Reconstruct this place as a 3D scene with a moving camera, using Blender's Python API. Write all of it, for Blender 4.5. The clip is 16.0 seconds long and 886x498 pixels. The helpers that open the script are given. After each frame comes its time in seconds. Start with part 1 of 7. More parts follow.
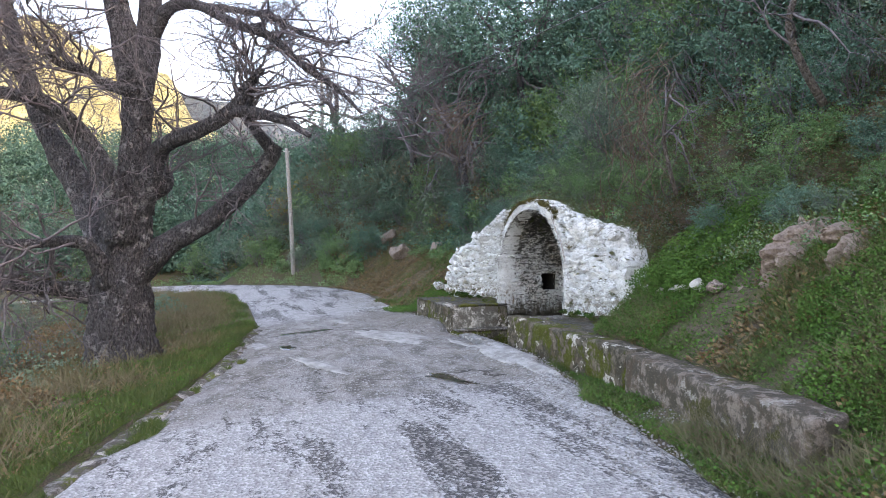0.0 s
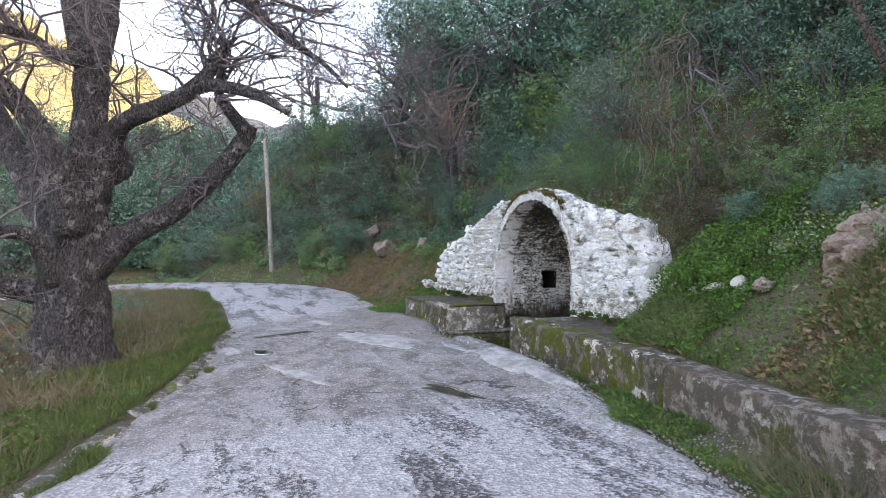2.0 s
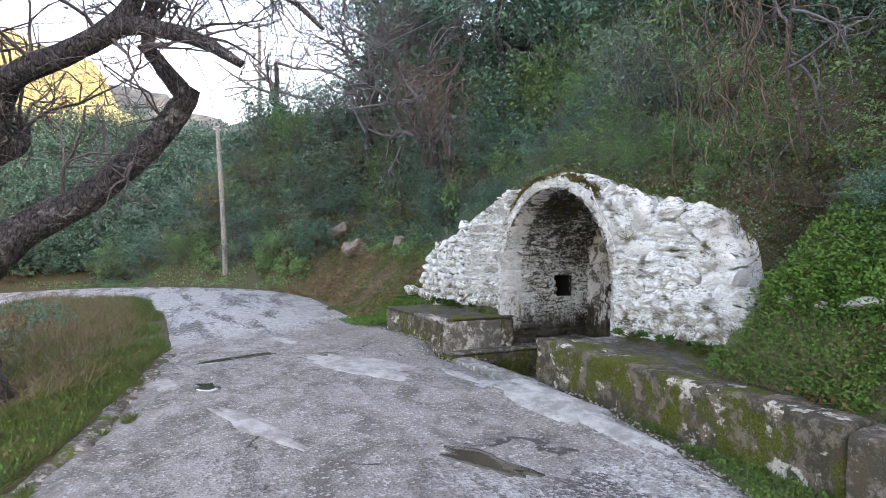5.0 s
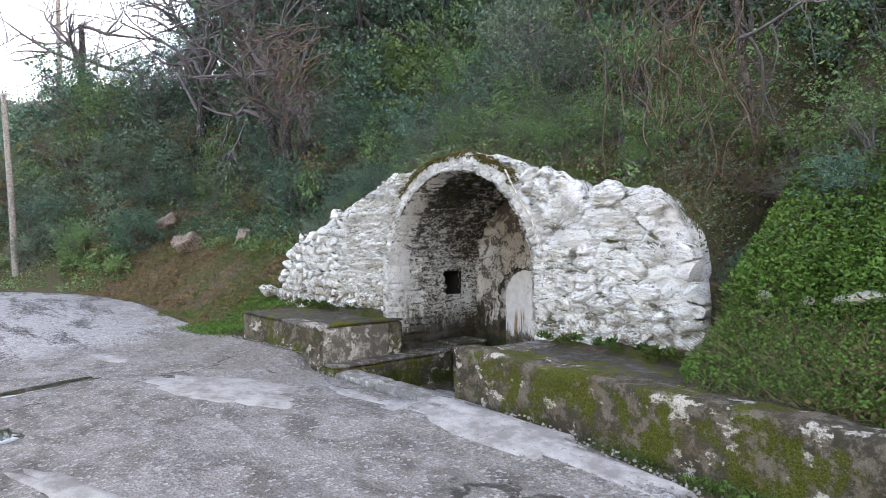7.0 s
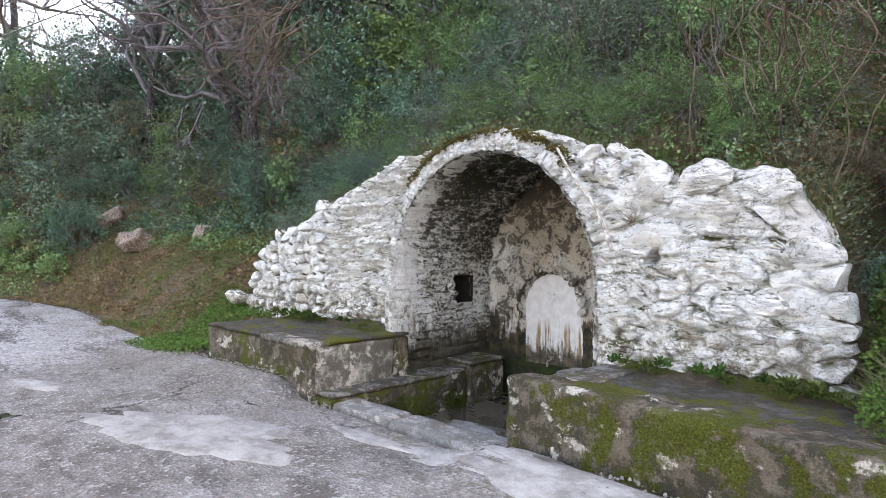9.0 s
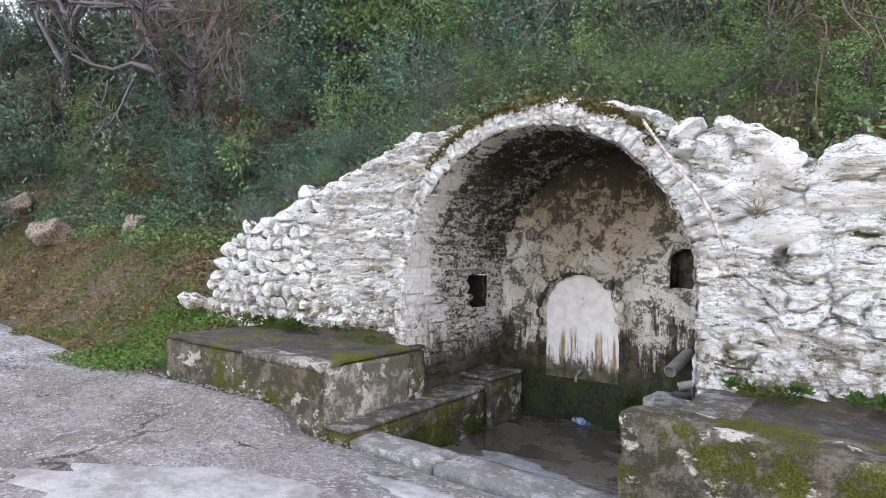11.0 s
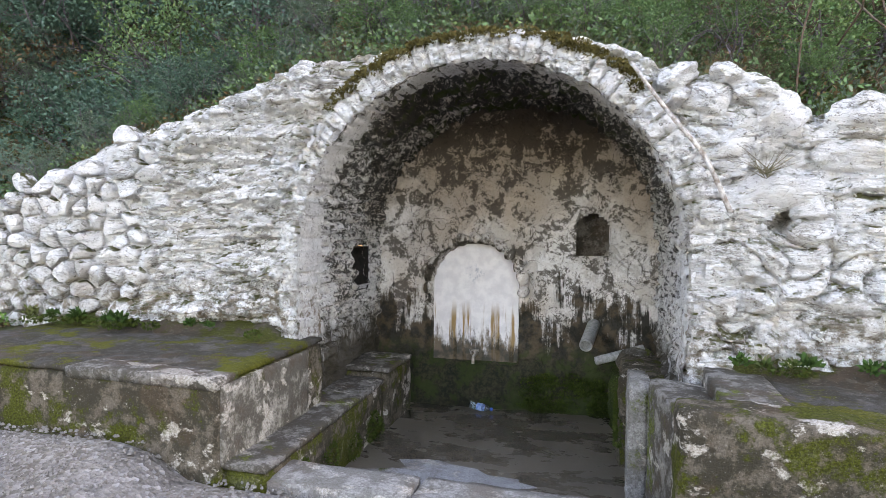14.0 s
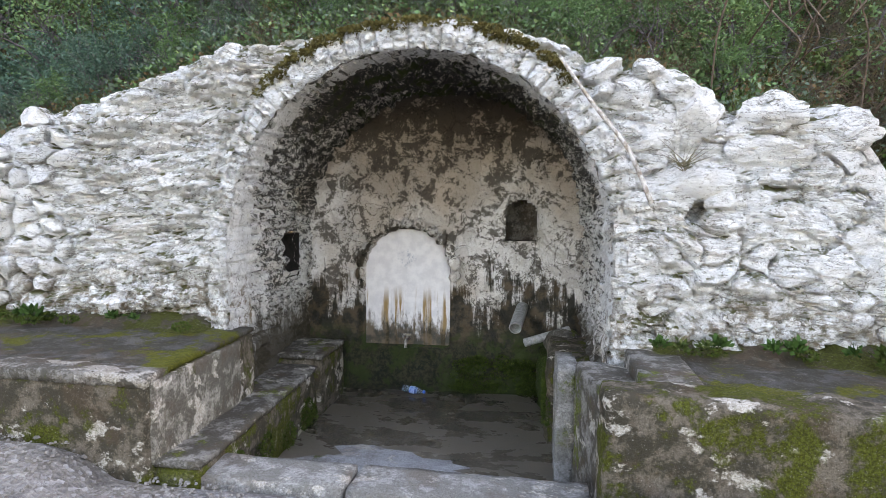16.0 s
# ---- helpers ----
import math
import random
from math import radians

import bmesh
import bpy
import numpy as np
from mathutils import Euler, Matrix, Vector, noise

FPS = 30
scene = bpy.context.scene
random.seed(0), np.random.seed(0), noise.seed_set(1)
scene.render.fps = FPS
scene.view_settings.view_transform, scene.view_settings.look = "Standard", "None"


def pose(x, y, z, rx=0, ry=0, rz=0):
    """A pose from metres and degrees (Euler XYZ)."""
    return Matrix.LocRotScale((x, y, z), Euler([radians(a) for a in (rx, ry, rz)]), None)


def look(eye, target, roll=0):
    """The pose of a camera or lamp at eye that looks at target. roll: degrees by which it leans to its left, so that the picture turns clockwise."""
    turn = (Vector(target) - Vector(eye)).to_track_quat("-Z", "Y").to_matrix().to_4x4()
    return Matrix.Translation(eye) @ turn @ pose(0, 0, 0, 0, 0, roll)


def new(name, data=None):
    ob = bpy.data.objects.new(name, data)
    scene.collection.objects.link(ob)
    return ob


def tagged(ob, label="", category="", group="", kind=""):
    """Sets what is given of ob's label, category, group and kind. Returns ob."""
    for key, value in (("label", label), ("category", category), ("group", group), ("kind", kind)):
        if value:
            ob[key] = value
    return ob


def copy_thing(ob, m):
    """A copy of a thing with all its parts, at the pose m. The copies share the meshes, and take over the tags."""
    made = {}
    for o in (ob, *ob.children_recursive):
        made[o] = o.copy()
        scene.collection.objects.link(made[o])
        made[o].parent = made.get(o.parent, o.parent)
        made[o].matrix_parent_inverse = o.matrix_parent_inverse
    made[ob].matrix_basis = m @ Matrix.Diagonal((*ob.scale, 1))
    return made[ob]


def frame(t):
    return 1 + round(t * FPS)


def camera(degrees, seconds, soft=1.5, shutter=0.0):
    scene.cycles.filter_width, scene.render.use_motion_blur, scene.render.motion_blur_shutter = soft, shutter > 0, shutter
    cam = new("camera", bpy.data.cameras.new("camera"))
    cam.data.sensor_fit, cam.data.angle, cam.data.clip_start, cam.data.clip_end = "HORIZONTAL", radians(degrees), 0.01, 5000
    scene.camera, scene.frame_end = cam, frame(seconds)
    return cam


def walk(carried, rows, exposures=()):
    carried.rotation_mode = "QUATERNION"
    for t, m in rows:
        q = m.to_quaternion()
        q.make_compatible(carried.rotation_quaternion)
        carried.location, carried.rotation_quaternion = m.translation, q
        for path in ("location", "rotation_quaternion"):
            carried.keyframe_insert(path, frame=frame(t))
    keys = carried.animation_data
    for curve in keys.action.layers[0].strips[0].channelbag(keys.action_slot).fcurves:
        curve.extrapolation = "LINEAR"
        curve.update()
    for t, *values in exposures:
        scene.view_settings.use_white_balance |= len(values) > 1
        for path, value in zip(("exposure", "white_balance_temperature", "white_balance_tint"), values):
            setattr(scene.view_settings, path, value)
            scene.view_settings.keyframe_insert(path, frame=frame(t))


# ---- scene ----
cam = camera(69.9, 16.0, soft=0.55)
PATH = [
    (0, (10.460, -5.280, 1.471), (8.582, -4.593, 1.471), -0.0),
    (0.5, (10.279, -5.266, 1.437), (8.406, -4.566, 1.436), 0.0),
    (1, (10.028, -5.221, 1.433), (8.160, -4.508, 1.428), 0.0),
    (1.5, (9.707, -5.145, 1.439), (7.846, -4.414, 1.430), 0.1),
    (2, (9.390, -5.101, 1.406), (7.534, -4.358, 1.400), 0.2),
    (2.5, (9.028, -4.998, 1.392), (7.177, -4.242, 1.388), 0.1),
    (3, (8.666, -4.937, 1.397), (6.820, -4.166, 1.395), 0.1),
    (5.5, (6.871, -4.737, 1.405), (5.103, -3.802, 1.394), -0.0),
    (6, (6.520, -4.739, 1.391), (4.863, -3.618, 1.376), 0.0),
    (6.5, (6.119, -4.721, 1.366), (4.562, -3.466, 1.351), 0.1),
    (7, (5.739, -4.712, 1.351), (4.225, -3.405, 1.334), -0.0),
    (7.5, (5.397, -4.600, 1.330), (3.918, -3.254, 1.313), 0.1),
    (8, (5.056, -4.506, 1.319), (3.600, -3.137, 1.306), 0.2),
    (8.5, (4.651, -4.413, 1.312), (3.223, -3.013, 1.299), 0.4),
    (9, (4.243, -4.281, 1.312), (2.830, -2.866, 1.301), 0.4),
    (11.5, (2.463, -4.086, 1.281), (1.288, -2.468, 1.263), 0.9),
    (12, (2.112, -4.066, 1.249), (0.984, -2.414, 1.232), 0.8),
    (12.5, (1.782, -3.934, 1.239), (0.733, -2.231, 1.207), 0.8),
    (13, (1.529, -3.858, 1.222), (0.625, -2.076, 1.197), 1.0),
    (13.5, (1.348, -3.769, 1.234), (0.669, -1.888, 1.177), 0.9),
    (14, (1.258, -3.741, 1.242), (0.728, -1.815, 1.135), 0.9),
    (14.5, (1.221, -3.765, 1.259), (0.811, -1.814, 1.089), 0.8),
    (15, (1.233, -3.798, 1.300), (0.875, -1.838, 1.128), 0.9),
    (15.5, (1.239, -3.802, 1.315), (0.911, -1.838, 1.141), 1.0),
    (16, (1.226, -3.784, 1.312), (0.922, -1.815, 1.138), 1.0),
]
walk(cam, [(t, look(eye, aim, roll)) for t, eye, aim, roll in PATH],
     exposures=[(0, 3.68, 7700, 23), (6, 3.8, 8250, 23), (9, 3.98, 8550, 26), (12, 4.13, 8600, 27), (16, 4.05, 8500, 24)])

# ---- light: open shade under a bright sky, low sun behind the wooded hill ----
SUN_EL, SUN_AZ = radians(18), radians(40)      # azimuth from +y towards +x
world = bpy.data.worlds.new("sky")
scene.world = world
world.use_nodes = True
wn = world.node_tree.nodes
sky = wn.new("ShaderNodeTexSky")
sky.sky_type = "NISHITA"
sky.sun_disc = False
sky.sun_elevation, sky.sun_rotation = SUN_EL, SUN_AZ
sky.air_density, sky.dust_density, sky.ozone_density = 1.0, 3.0, 1.0
wn["Background"].inputs["Strength"].default_value = 0.12
world.node_tree.links.new(sky.outputs[0], wn["Background"].inputs["Color"])
sun = new("sun", bpy.data.lights.new("sun", "SUN"))
sun.data.energy, sun.data.angle, sun.data.color = 2.4, radians(0.5), (1.0, 0.86, 0.62)
sun_way = Vector((math.sin(SUN_AZ) * math.cos(SUN_EL), math.cos(SUN_AZ) * math.cos(SUN_EL), math.sin(SUN_EL)))
sun.matrix_world = look(sun_way * 60, (0, 0, 0))

rng = np.random.default_rng(7)


# ---- materials ----
class Nodes:
    """Small wrapper that builds a Principled material."""

    def __init__(self, name, rough=0.85, metal=0.0, spec=0.35):
        self.mat = bpy.data.materials.new(name)
        self.mat.use_nodes = True
        self.t = self.mat.node_tree
        self.p = self.t.nodes["Principled BSDF"]
        self.p.inputs["Roughness"].default_value = rough
        self.p.inputs["Metallic"].default_value = metal
        self.p.inputs["Specular IOR Level"].default_value = spec
        self.co = self.t.nodes.new("ShaderNodeTexCoord").outputs["Object"]

    def n(self, kind):
        return self.t.nodes.new(kind)

    def link(self, a, b):
        self.t.links.new(a, b)

    def world_pos(self):
        return self.n("ShaderNodeNewGeometry").outputs["Position"]

    def mapped(self, vec, scale):
        m = self.n("ShaderNodeMapping")
        m.inputs["Scale"].default_value = scale
        self.link(vec, m.inputs["Vector"])
        return m.outputs[0]

    def noise(self, scale, detail=6, rough=0.6, vec=None, stretch=None, warp=0.0):
        v = vec if vec is not None else self.co
        if stretch:
            v = self.mapped(v, stretch)
        k = self.n("ShaderNodeTexNoise")
        k.inputs["Scale"].default_value = scale
        k.inputs["Detail"].default_value = detail
        k.inputs["Roughness"].default_value = rough
        k.inputs["Distortion"].default_value = warp
        self.link(v, k.inputs["Vector"])
        return k.outputs["Fac"]

    def voronoi(self, scale, feature="F1", vec=None):
        k = self.n("ShaderNodeTexVoronoi")
        k.feature = feature
        k.inputs["Scale"].default_value = scale
        self.link(vec if vec is not None else self.co, k.inputs["Vector"])
        return k

    def ramp(self, fac, lo, hi, a=0.0, b=1.0):
        k = self.n("ShaderNodeMapRange")
        k.interpolation_type = "SMOOTHSTEP"
        for nm, val in (("From Min", lo), ("From Max", hi), ("To Min", a), ("To Max", b)):
            k.inputs[nm].default_value = val
        self.link(fac, k.inputs["Value"])
        return k.outputs[0]

    def mix(self, fac, a, b, kind="MIX"):
        k = self.n("ShaderNodeMix")
        k.data_type, k.blend_type = "RGBA", kind
        for val, sock in ((fac, k.inputs["Factor"]), (a, k.inputs["A"]), (b, k.inputs["B"])):
            sock = [s for s in k.inputs if s.name == sock.name and s.enabled][0] if sock.name != "Factor" else k.inputs[0]
            if isinstance(val, (int, float)):
                sock.default_value = val if sock.name == "Factor" else (val, val, val, 1)
            elif isinstance(val, tuple):
                sock.default_value = (*val, 1)
            else:
                self.link(val, sock)
        return [s for s in k.outputs if s.enabled][0]

    def math(self, op, a, b=0.0):
        k = self.n("ShaderNodeMath")
        k.operation = op
        for i, val in enumerate((a, b)):
            if isinstance(val, (int, float)):
                k.inputs[i].default_value = val
            else:
                self.link(val, k.inputs[i])
        return k.outputs[0]

    def axis(self, vec, i):
        k = self.n("ShaderNodeSeparateXYZ")
        self.link(vec, k.inputs[0])
        return k.outputs[i]

    def random(self):
        return self.n("ShaderNodeObjectInfo").outputs["Random"]

    def island(self):
        return self.n("ShaderNodeNewGeometry").outputs["Random Per Island"]

    def bump(self, height, strength=0.5, dist=0.02):
        k = self.n("ShaderNodeBump")
        k.inputs["Strength"].default_value = strength
        k.inputs["Distance"].default_value = dist
        self.link(height, k.inputs["Height"])
        self.link(k.outputs[0], self.p.inputs["Normal"])

    def done(self, color=None, rough=None):
        if isinstance(color, tuple):
            self.p.inputs["Base Color"].default_value = (*color, 1)
        elif color is not None:
            self.link(color, self.p.inputs["Base Color"])
        if rough is not None:
            self.link(rough, self.p.inputs["Roughness"])
        return self.mat


def whitewash(name, grime=0.35, worn=0.5):
    """Many coats of lime wash over rubble: chalky white, grey in the flaked lines, bare stone in places, moss on the ledges."""
    m = Nodes(name, 0.9, spec=0.15)
    w = m.world_pos()
    coarse = m.noise(2.2, 5, vec=w)
    strata = m.noise(8, 9, 0.72, vec=w, stretch=(0.7, 1, 1.7), warp=1.0)
    lines = m.math("ABSOLUTE", m.math("SUBTRACT", m.noise(5.5, 7, 0.6, vec=w, stretch=(0.55, 1, 2.0), warp=1.4), 0.5))
    fine = m.noise(75, 6, 0.78, vec=w, stretch=(0.85, 1, 1.3))
    c = m.mix(m.ramp(fine, 0.35, 0.7), (0.84, 0.83, 0.815), (0.94, 0.935, 0.925))
    c = m.mix(m.ramp(strata, 0.54, 0.68, 0, worn), c, (0.47, 0.44, 0.40))
    c = m.mix(m.math("MULTIPLY", m.ramp(lines, 0.015, 0.0, 0, 0.92), m.ramp(m.noise(3.1, 4, vec=w), 0.41, 0.55)), c, (0.13, 0.11, 0.085))
    c = m.mix(m.ramp(coarse, 0.48, 0.68, 0, grime), c, (0.50, 0.44, 0.36))
    thin = m.math("ABSOLUTE", m.math("SUBTRACT", m.noise(15, 6, 0.65, vec=w, stretch=(0.55, 1, 1.7), warp=1.3), 0.5))
    c = m.mix(m.math("MULTIPLY", m.ramp(thin, 0.012, 0.002, 0, 0.85), m.ramp(m.noise(5, 5, 0.7, vec=w), 0.46, 0.56)), c, (0.16, 0.135, 0.105))
    c = m.mix(m.ramp(m.noise(130, 6, 0.82, vec=w), 0.57, 0.64, 0, 0.75), c, (0.36, 0.33, 0.29))
    c = m.mix(m.ramp(m.noise(42, 6, 0.8, vec=w, stretch=(0.6, 1, 1.5)), 0.585, 0.63, 0, 0.8), c, (0.22, 0.19, 0.155))
    spots = m.noise(24, 6, 0.78, vec=w)
    c = m.mix(m.ramp(spots, 0.60, 0.645, 0, 0.85), c, (0.10, 0.085, 0.065))
    low = m.ramp(m.math("ADD", m.axis(w, 2), m.ramp(coarse, 0.3, 0.7, -0.12, 0.12)), 0.52, 0.98, 0.92, 0)
    damp = m.math("MULTIPLY", low, m.ramp(m.noise(11, 7, 0.75, vec=w), 0.44, 0.60))
    c = m.mix(damp, c, (0.20, 0.15, 0.095))
    up = m.axis(m.n("ShaderNodeNewGeometry").outputs["Normal"], 2)
    moss = m.math("MULTIPLY", m.ramp(up, 0.35, 0.85), m.ramp(m.noise(9, 6, 0.7, vec=w), 0.42, 0.58))
    c = m.mix(moss, c, (0.085, 0.085, 0.03))
    crumple = m.noise(24, 6, 0.7, vec=w, stretch=(0.8, 1, 1.3), warp=0.8)
    m.bump(m.mix(0.35, m.mix(0.5, m.mix(0.4, strata, m.ramp(lines, 0.0, 0.05)), crumple), fine), 1.0, 0.05)
    return m.done(c)


def vault_lime():
    """Lime wash eaten by black mould and moss; the dark cover thickens upward and inward."""
    m = Nodes("mouldy_limewash", 0.85, spec=0.3)
    w = m.world_pos()
    z = m.axis(w, 2)
    strata = m.noise(14, 10, 0.8, vec=w, stretch=(1.3, 0.5, 1.7), warp=0.5)
    spots = m.noise(34, 8, 0.8, vec=w, stretch=(1, 1, 0.8), warp=0.4)
    broad = m.noise(1.7, 4, vec=w)
    c = m.mix(m.ramp(m.noise(45, 5, vec=w), 0.3, 0.7), (0.60, 0.59, 0.56), (0.84, 0.83, 0.81))
    c = m.mix(m.ramp(broad, 0.45, 0.65, 0, 0.5), c, (0.52, 0.42, 0.31))
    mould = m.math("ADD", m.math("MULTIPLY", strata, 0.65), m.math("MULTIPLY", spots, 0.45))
    # more dark with height, less near the front edge and low down
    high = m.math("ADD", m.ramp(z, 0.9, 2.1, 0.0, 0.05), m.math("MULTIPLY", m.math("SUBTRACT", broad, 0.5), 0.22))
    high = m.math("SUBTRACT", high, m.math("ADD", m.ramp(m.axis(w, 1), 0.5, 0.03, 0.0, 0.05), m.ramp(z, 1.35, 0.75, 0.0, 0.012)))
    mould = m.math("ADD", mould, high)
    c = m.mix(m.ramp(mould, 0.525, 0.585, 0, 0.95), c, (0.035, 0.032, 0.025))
    moss = m.math("MULTIPLY", m.ramp(m.noise(5, 6, vec=w), 0.5, 0.62), m.ramp(z, 1.5, 2.1))
    c = m.mix(moss, c, (0.06, 0.075, 0.02))
    wet = m.ramp(m.math("ADD", z, m.math("MULTIPLY", m.noise(6, 5, vec=w, stretch=(3, 3, 0.25)), 0.85)), 0.62, 0.98, 0.95, 0)
    c = m.mix(wet, c, (0.055, 0.045, 0.028))
    m.bump(m.mix(0.5, strata, spots), 1.0, 0.05)
    return m.done(c)


def back_plaster():
    """Old lime plaster, flaking: cream and white above, black algae and rust runs below."""
    m = Nodes("flaking_plaster", 0.85, spec=0.3)
    w = m.world_pos()
    z, x = m.axis(w, 2), m.axis(w, 0)
    flake = m.noise(5.5, 9, 0.68, vec=w, warp=0.5)
    spots = m.noise(30, 8, 0.8, vec=w)
    broad = m.noise(1.3, 3, vec=w)
    c = m.mix(m.ramp(m.noise(40, 6, vec=w), 0.3, 0.7), (0.64, 0.61, 0.57), (0.80, 0.78, 0.76))
    tan = m.math("ADD", m.ramp(z, 1.0, 1.6, 0, 0.2), broad)
    c = m.mix(m.ramp(tan, 0.46, 0.70, 0, 0.75), c, (0.46, 0.36, 0.27))
    shell = m.noise(3.2, 7, 0.7, vec=w, warp=0.6)
    c = m.mix(m.ramp(shell, 0.50, 0.53, 0, 0.42), c, (0.42, 0.37, 0.32))
    vein = m.math("ABSOLUTE", m.math("SUBTRACT", m.noise(4.5, 8, 0.6, vec=w, warp=0.8), 0.5))
    c = m.mix(m.math("MULTIPLY", m.ramp(vein, 0.014, 0.003, 0, 0.9), m.ramp(m.noise(2.1, 4, vec=w), 0.42, 0.54)), c, (0.09, 0.075, 0.06))
    c = m.mix(m.ramp(m.noise(95, 6, 0.8, vec=w), 0.56, 0.63, 0, 0.7), c, (0.22, 0.18, 0.14))
    mould = m.math("ADD", m.math("ADD", m.math("MULTIPLY", flake, 0.6), m.math("MULTIPLY", spots, 0.42)), m.math("ADD", m.ramp(z, 1.1, 1.9, 0, 0.04), m.ramp(z, 1.65, 2.05, 0, 0.055)))
    c = m.mix(m.ramp(mould, 0.52, 0.56, 0, 0.88), c, (0.075, 0.062, 0.048))
    # dark ring round the blind arch: the shadow at its edge, painted on the plaster
    dx = m.math("SUBTRACT", x, 0.06)
    dz = m.math("MAXIMUM", m.math("SUBTRACT", z, 0.62), 0.0)
    rim = m.math("SQRT", m.math("ADD", m.math("MULTIPLY", dx, dx), m.math("MULTIPLY", dz, dz)))
    rim = m.math("ABSOLUTE", m.math("SUBTRACT", rim, m.ramp(spots, 0.3, 0.7, 0.375, 0.405)))
    c = m.mix(m.math("MULTIPLY", m.ramp(rim, 0.03, 0.008), m.ramp(flake, 0.40, 0.52)), c, (0.05, 0.042, 0.03))
    runs = m.noise(7, 7, 0.72, vec=w, stretch=(1.9, 1, 0.16))
    wet = m.ramp(m.math("ADD", z, m.math("MULTIPLY", m.math("ADD", runs, m.math("SUBTRACT", m.noise(3.0, 5, vec=w), 0.5)), 1.3)), 0.98, 1.14, 0.97, 0)
    brown = m.mix(m.ramp(m.noise(9, 6, vec=w), 0.42, 0.62), (0.018, 0.017, 0.011), (0.085, 0.060, 0.035))
    c = m.mix(wet, c, brown)
    pool = m.ramp(m.math("ADD", z, m.math("MULTIPLY", m.noise(8, 6, 0.7, vec=w), 0.35)), 0.30, 0.12, 0, 0.85)
    c = m.mix(pool, c, m.mix(m.ramp(m.noise(30, 6, 0.75, vec=w), 0.42, 0.6), (0.010, 0.012, 0.007), (0.045, 0.045, 0.022)))
    green = m.math("MULTIPLY", m.ramp(z, 0.0, 0.2, 1, 0), m.ramp(m.noise(6, 7, vec=w), 0.46, 0.56, 0, 0.8))
    c = m.mix(green, c, (0.030, 0.048, 0.010))
    m.bump(m.mix(0.4, m.mix(0.5, flake, m.ramp(shell, 0.49, 0.53)), spots), 0.9, 0.03)
    return m.done(c)


def concrete(name, moss=0.5, base=(0.42, 0.40, 0.36), dark=0.6, green=(0.10, 0.12, 0.025), patch=0.75):
    """Weathered cast concrete with lichen, black algae and moss."""
    m = Nodes(name, 0.95, spec=0.12)
    w = m.world_pos()
    fine = m.noise(90, 5, 0.7, vec=w)
    mid = m.noise(7, 10, 0.76, vec=w)
    broad = m.noise(2.2, 8, 0.66, vec=w)
    c = m.mix(m.ramp(fine, 0.3, 0.7), tuple(v * 0.72 for v in base), tuple(min(1, v * 1.25) for v in base))
    c = m.mix(m.ramp(mid, 0.41, 0.53, 0, dark), c, (0.050, 0.044, 0.031))
    pale = m.noise(3.8, 9, 0.68, vec=m.mapped(w, (1.0, 1.3, 1.5)))
    c = m.mix(m.ramp(pale, 0.56, 0.60, 0, patch), c, m.mix(m.ramp(fine, 0.4, 0.6), (0.36, 0.32, 0.27), (0.62, 0.58, 0.52)))
    c = m.mix(m.ramp(m.noise(3.4, 6, 0.7, vec=w), 0.52, 0.62, 0, 0.3), c, (0.115, 0.07, 0.042))
    mossy = m.math("ADD", m.math("MULTIPLY", broad, 0.62), m.math("MULTIPLY", mid, 0.38))
    c = m.mix(m.ramp(mossy, 0.61 - 0.16 * moss, 0.66 - 0.16 * moss, 0, 0.92), c, m.mix(m.ramp(fine, 0.35, 0.65), tuple(v * 0.55 for v in green), tuple(v * 1.5 for v in green)))
    c = m.mix(m.ramp(m.noise(150, 5, 0.8, vec=w), 0.56, 0.63, 0, 0.7), c, (0.035, 0.032, 0.024))
    c = m.mix(m.ramp(m.noise(105, 6, 0.8, vec=m.mapped(w, (1, 1, 1.01))), 0.60, 0.66, 0, 0.45), c, (0.55, 0.52, 0.47))
    m.bump(m.mix(0.5, mid, fine), 0.9, 0.03)
    return m.done(c)


def leaf(name, a, b, c, rough=0.58, spec=0.22):
    """Leaves: each its own tone between three greens."""
    m = Nodes(name, rough, spec=spec)
    w = m.world_pos()
    k = m.mix(m.ramp(m.island(), 0.0, 1.0, 0.2, 0.8), a, b)
    k = m.mix(m.ramp(m.noise(2.4, 4, 0.6, vec=w), 0.40, 0.62, 0.0, 0.75), k, b)
    k = m.mix(m.ramp(m.island(), 0.86, 1.0, 0, 0.8), k, c)
    k = m.mix(m.ramp(m.noise(0.9, 3, vec=w), 0.52, 0.68, 0.0, 0.35), k, c)
    k = m.mix(m.ramp(m.random(), 0, 1, 0, 0.35), k, m.mix(0.5, k, (0.02, 0.03, 0.012)))
    m.p.inputs["Subsurface Weight"].default_value = 0.0
    return m.done(k)


def bark(name, a, b, pale, scale=1.0):
    m = Nodes(name, 0.9, spec=0.2)
    w = m.world_pos()
    plates = m.voronoi(16 * scale, "DISTANCE_TO_EDGE", vec=m.mapped(w, (1, 1, 0.45))).outputs[0]
    fine = m.noise(38 * scale, 7, 0.7, vec=w, stretch=(1, 1, 0.5))
    c = m.mix(m.ramp(fine, 0.35, 0.68), a, b)
    c = m.mix(m.ramp(m.noise(5, 6, 0.7, vec=w), 0.54, 0.64, 0, 0.7), c, pale)
    m.bump(m.mix(0.5, m.ramp(plates, 0, 0.16), fine), 1.0, 0.07)
    return m.done(c)


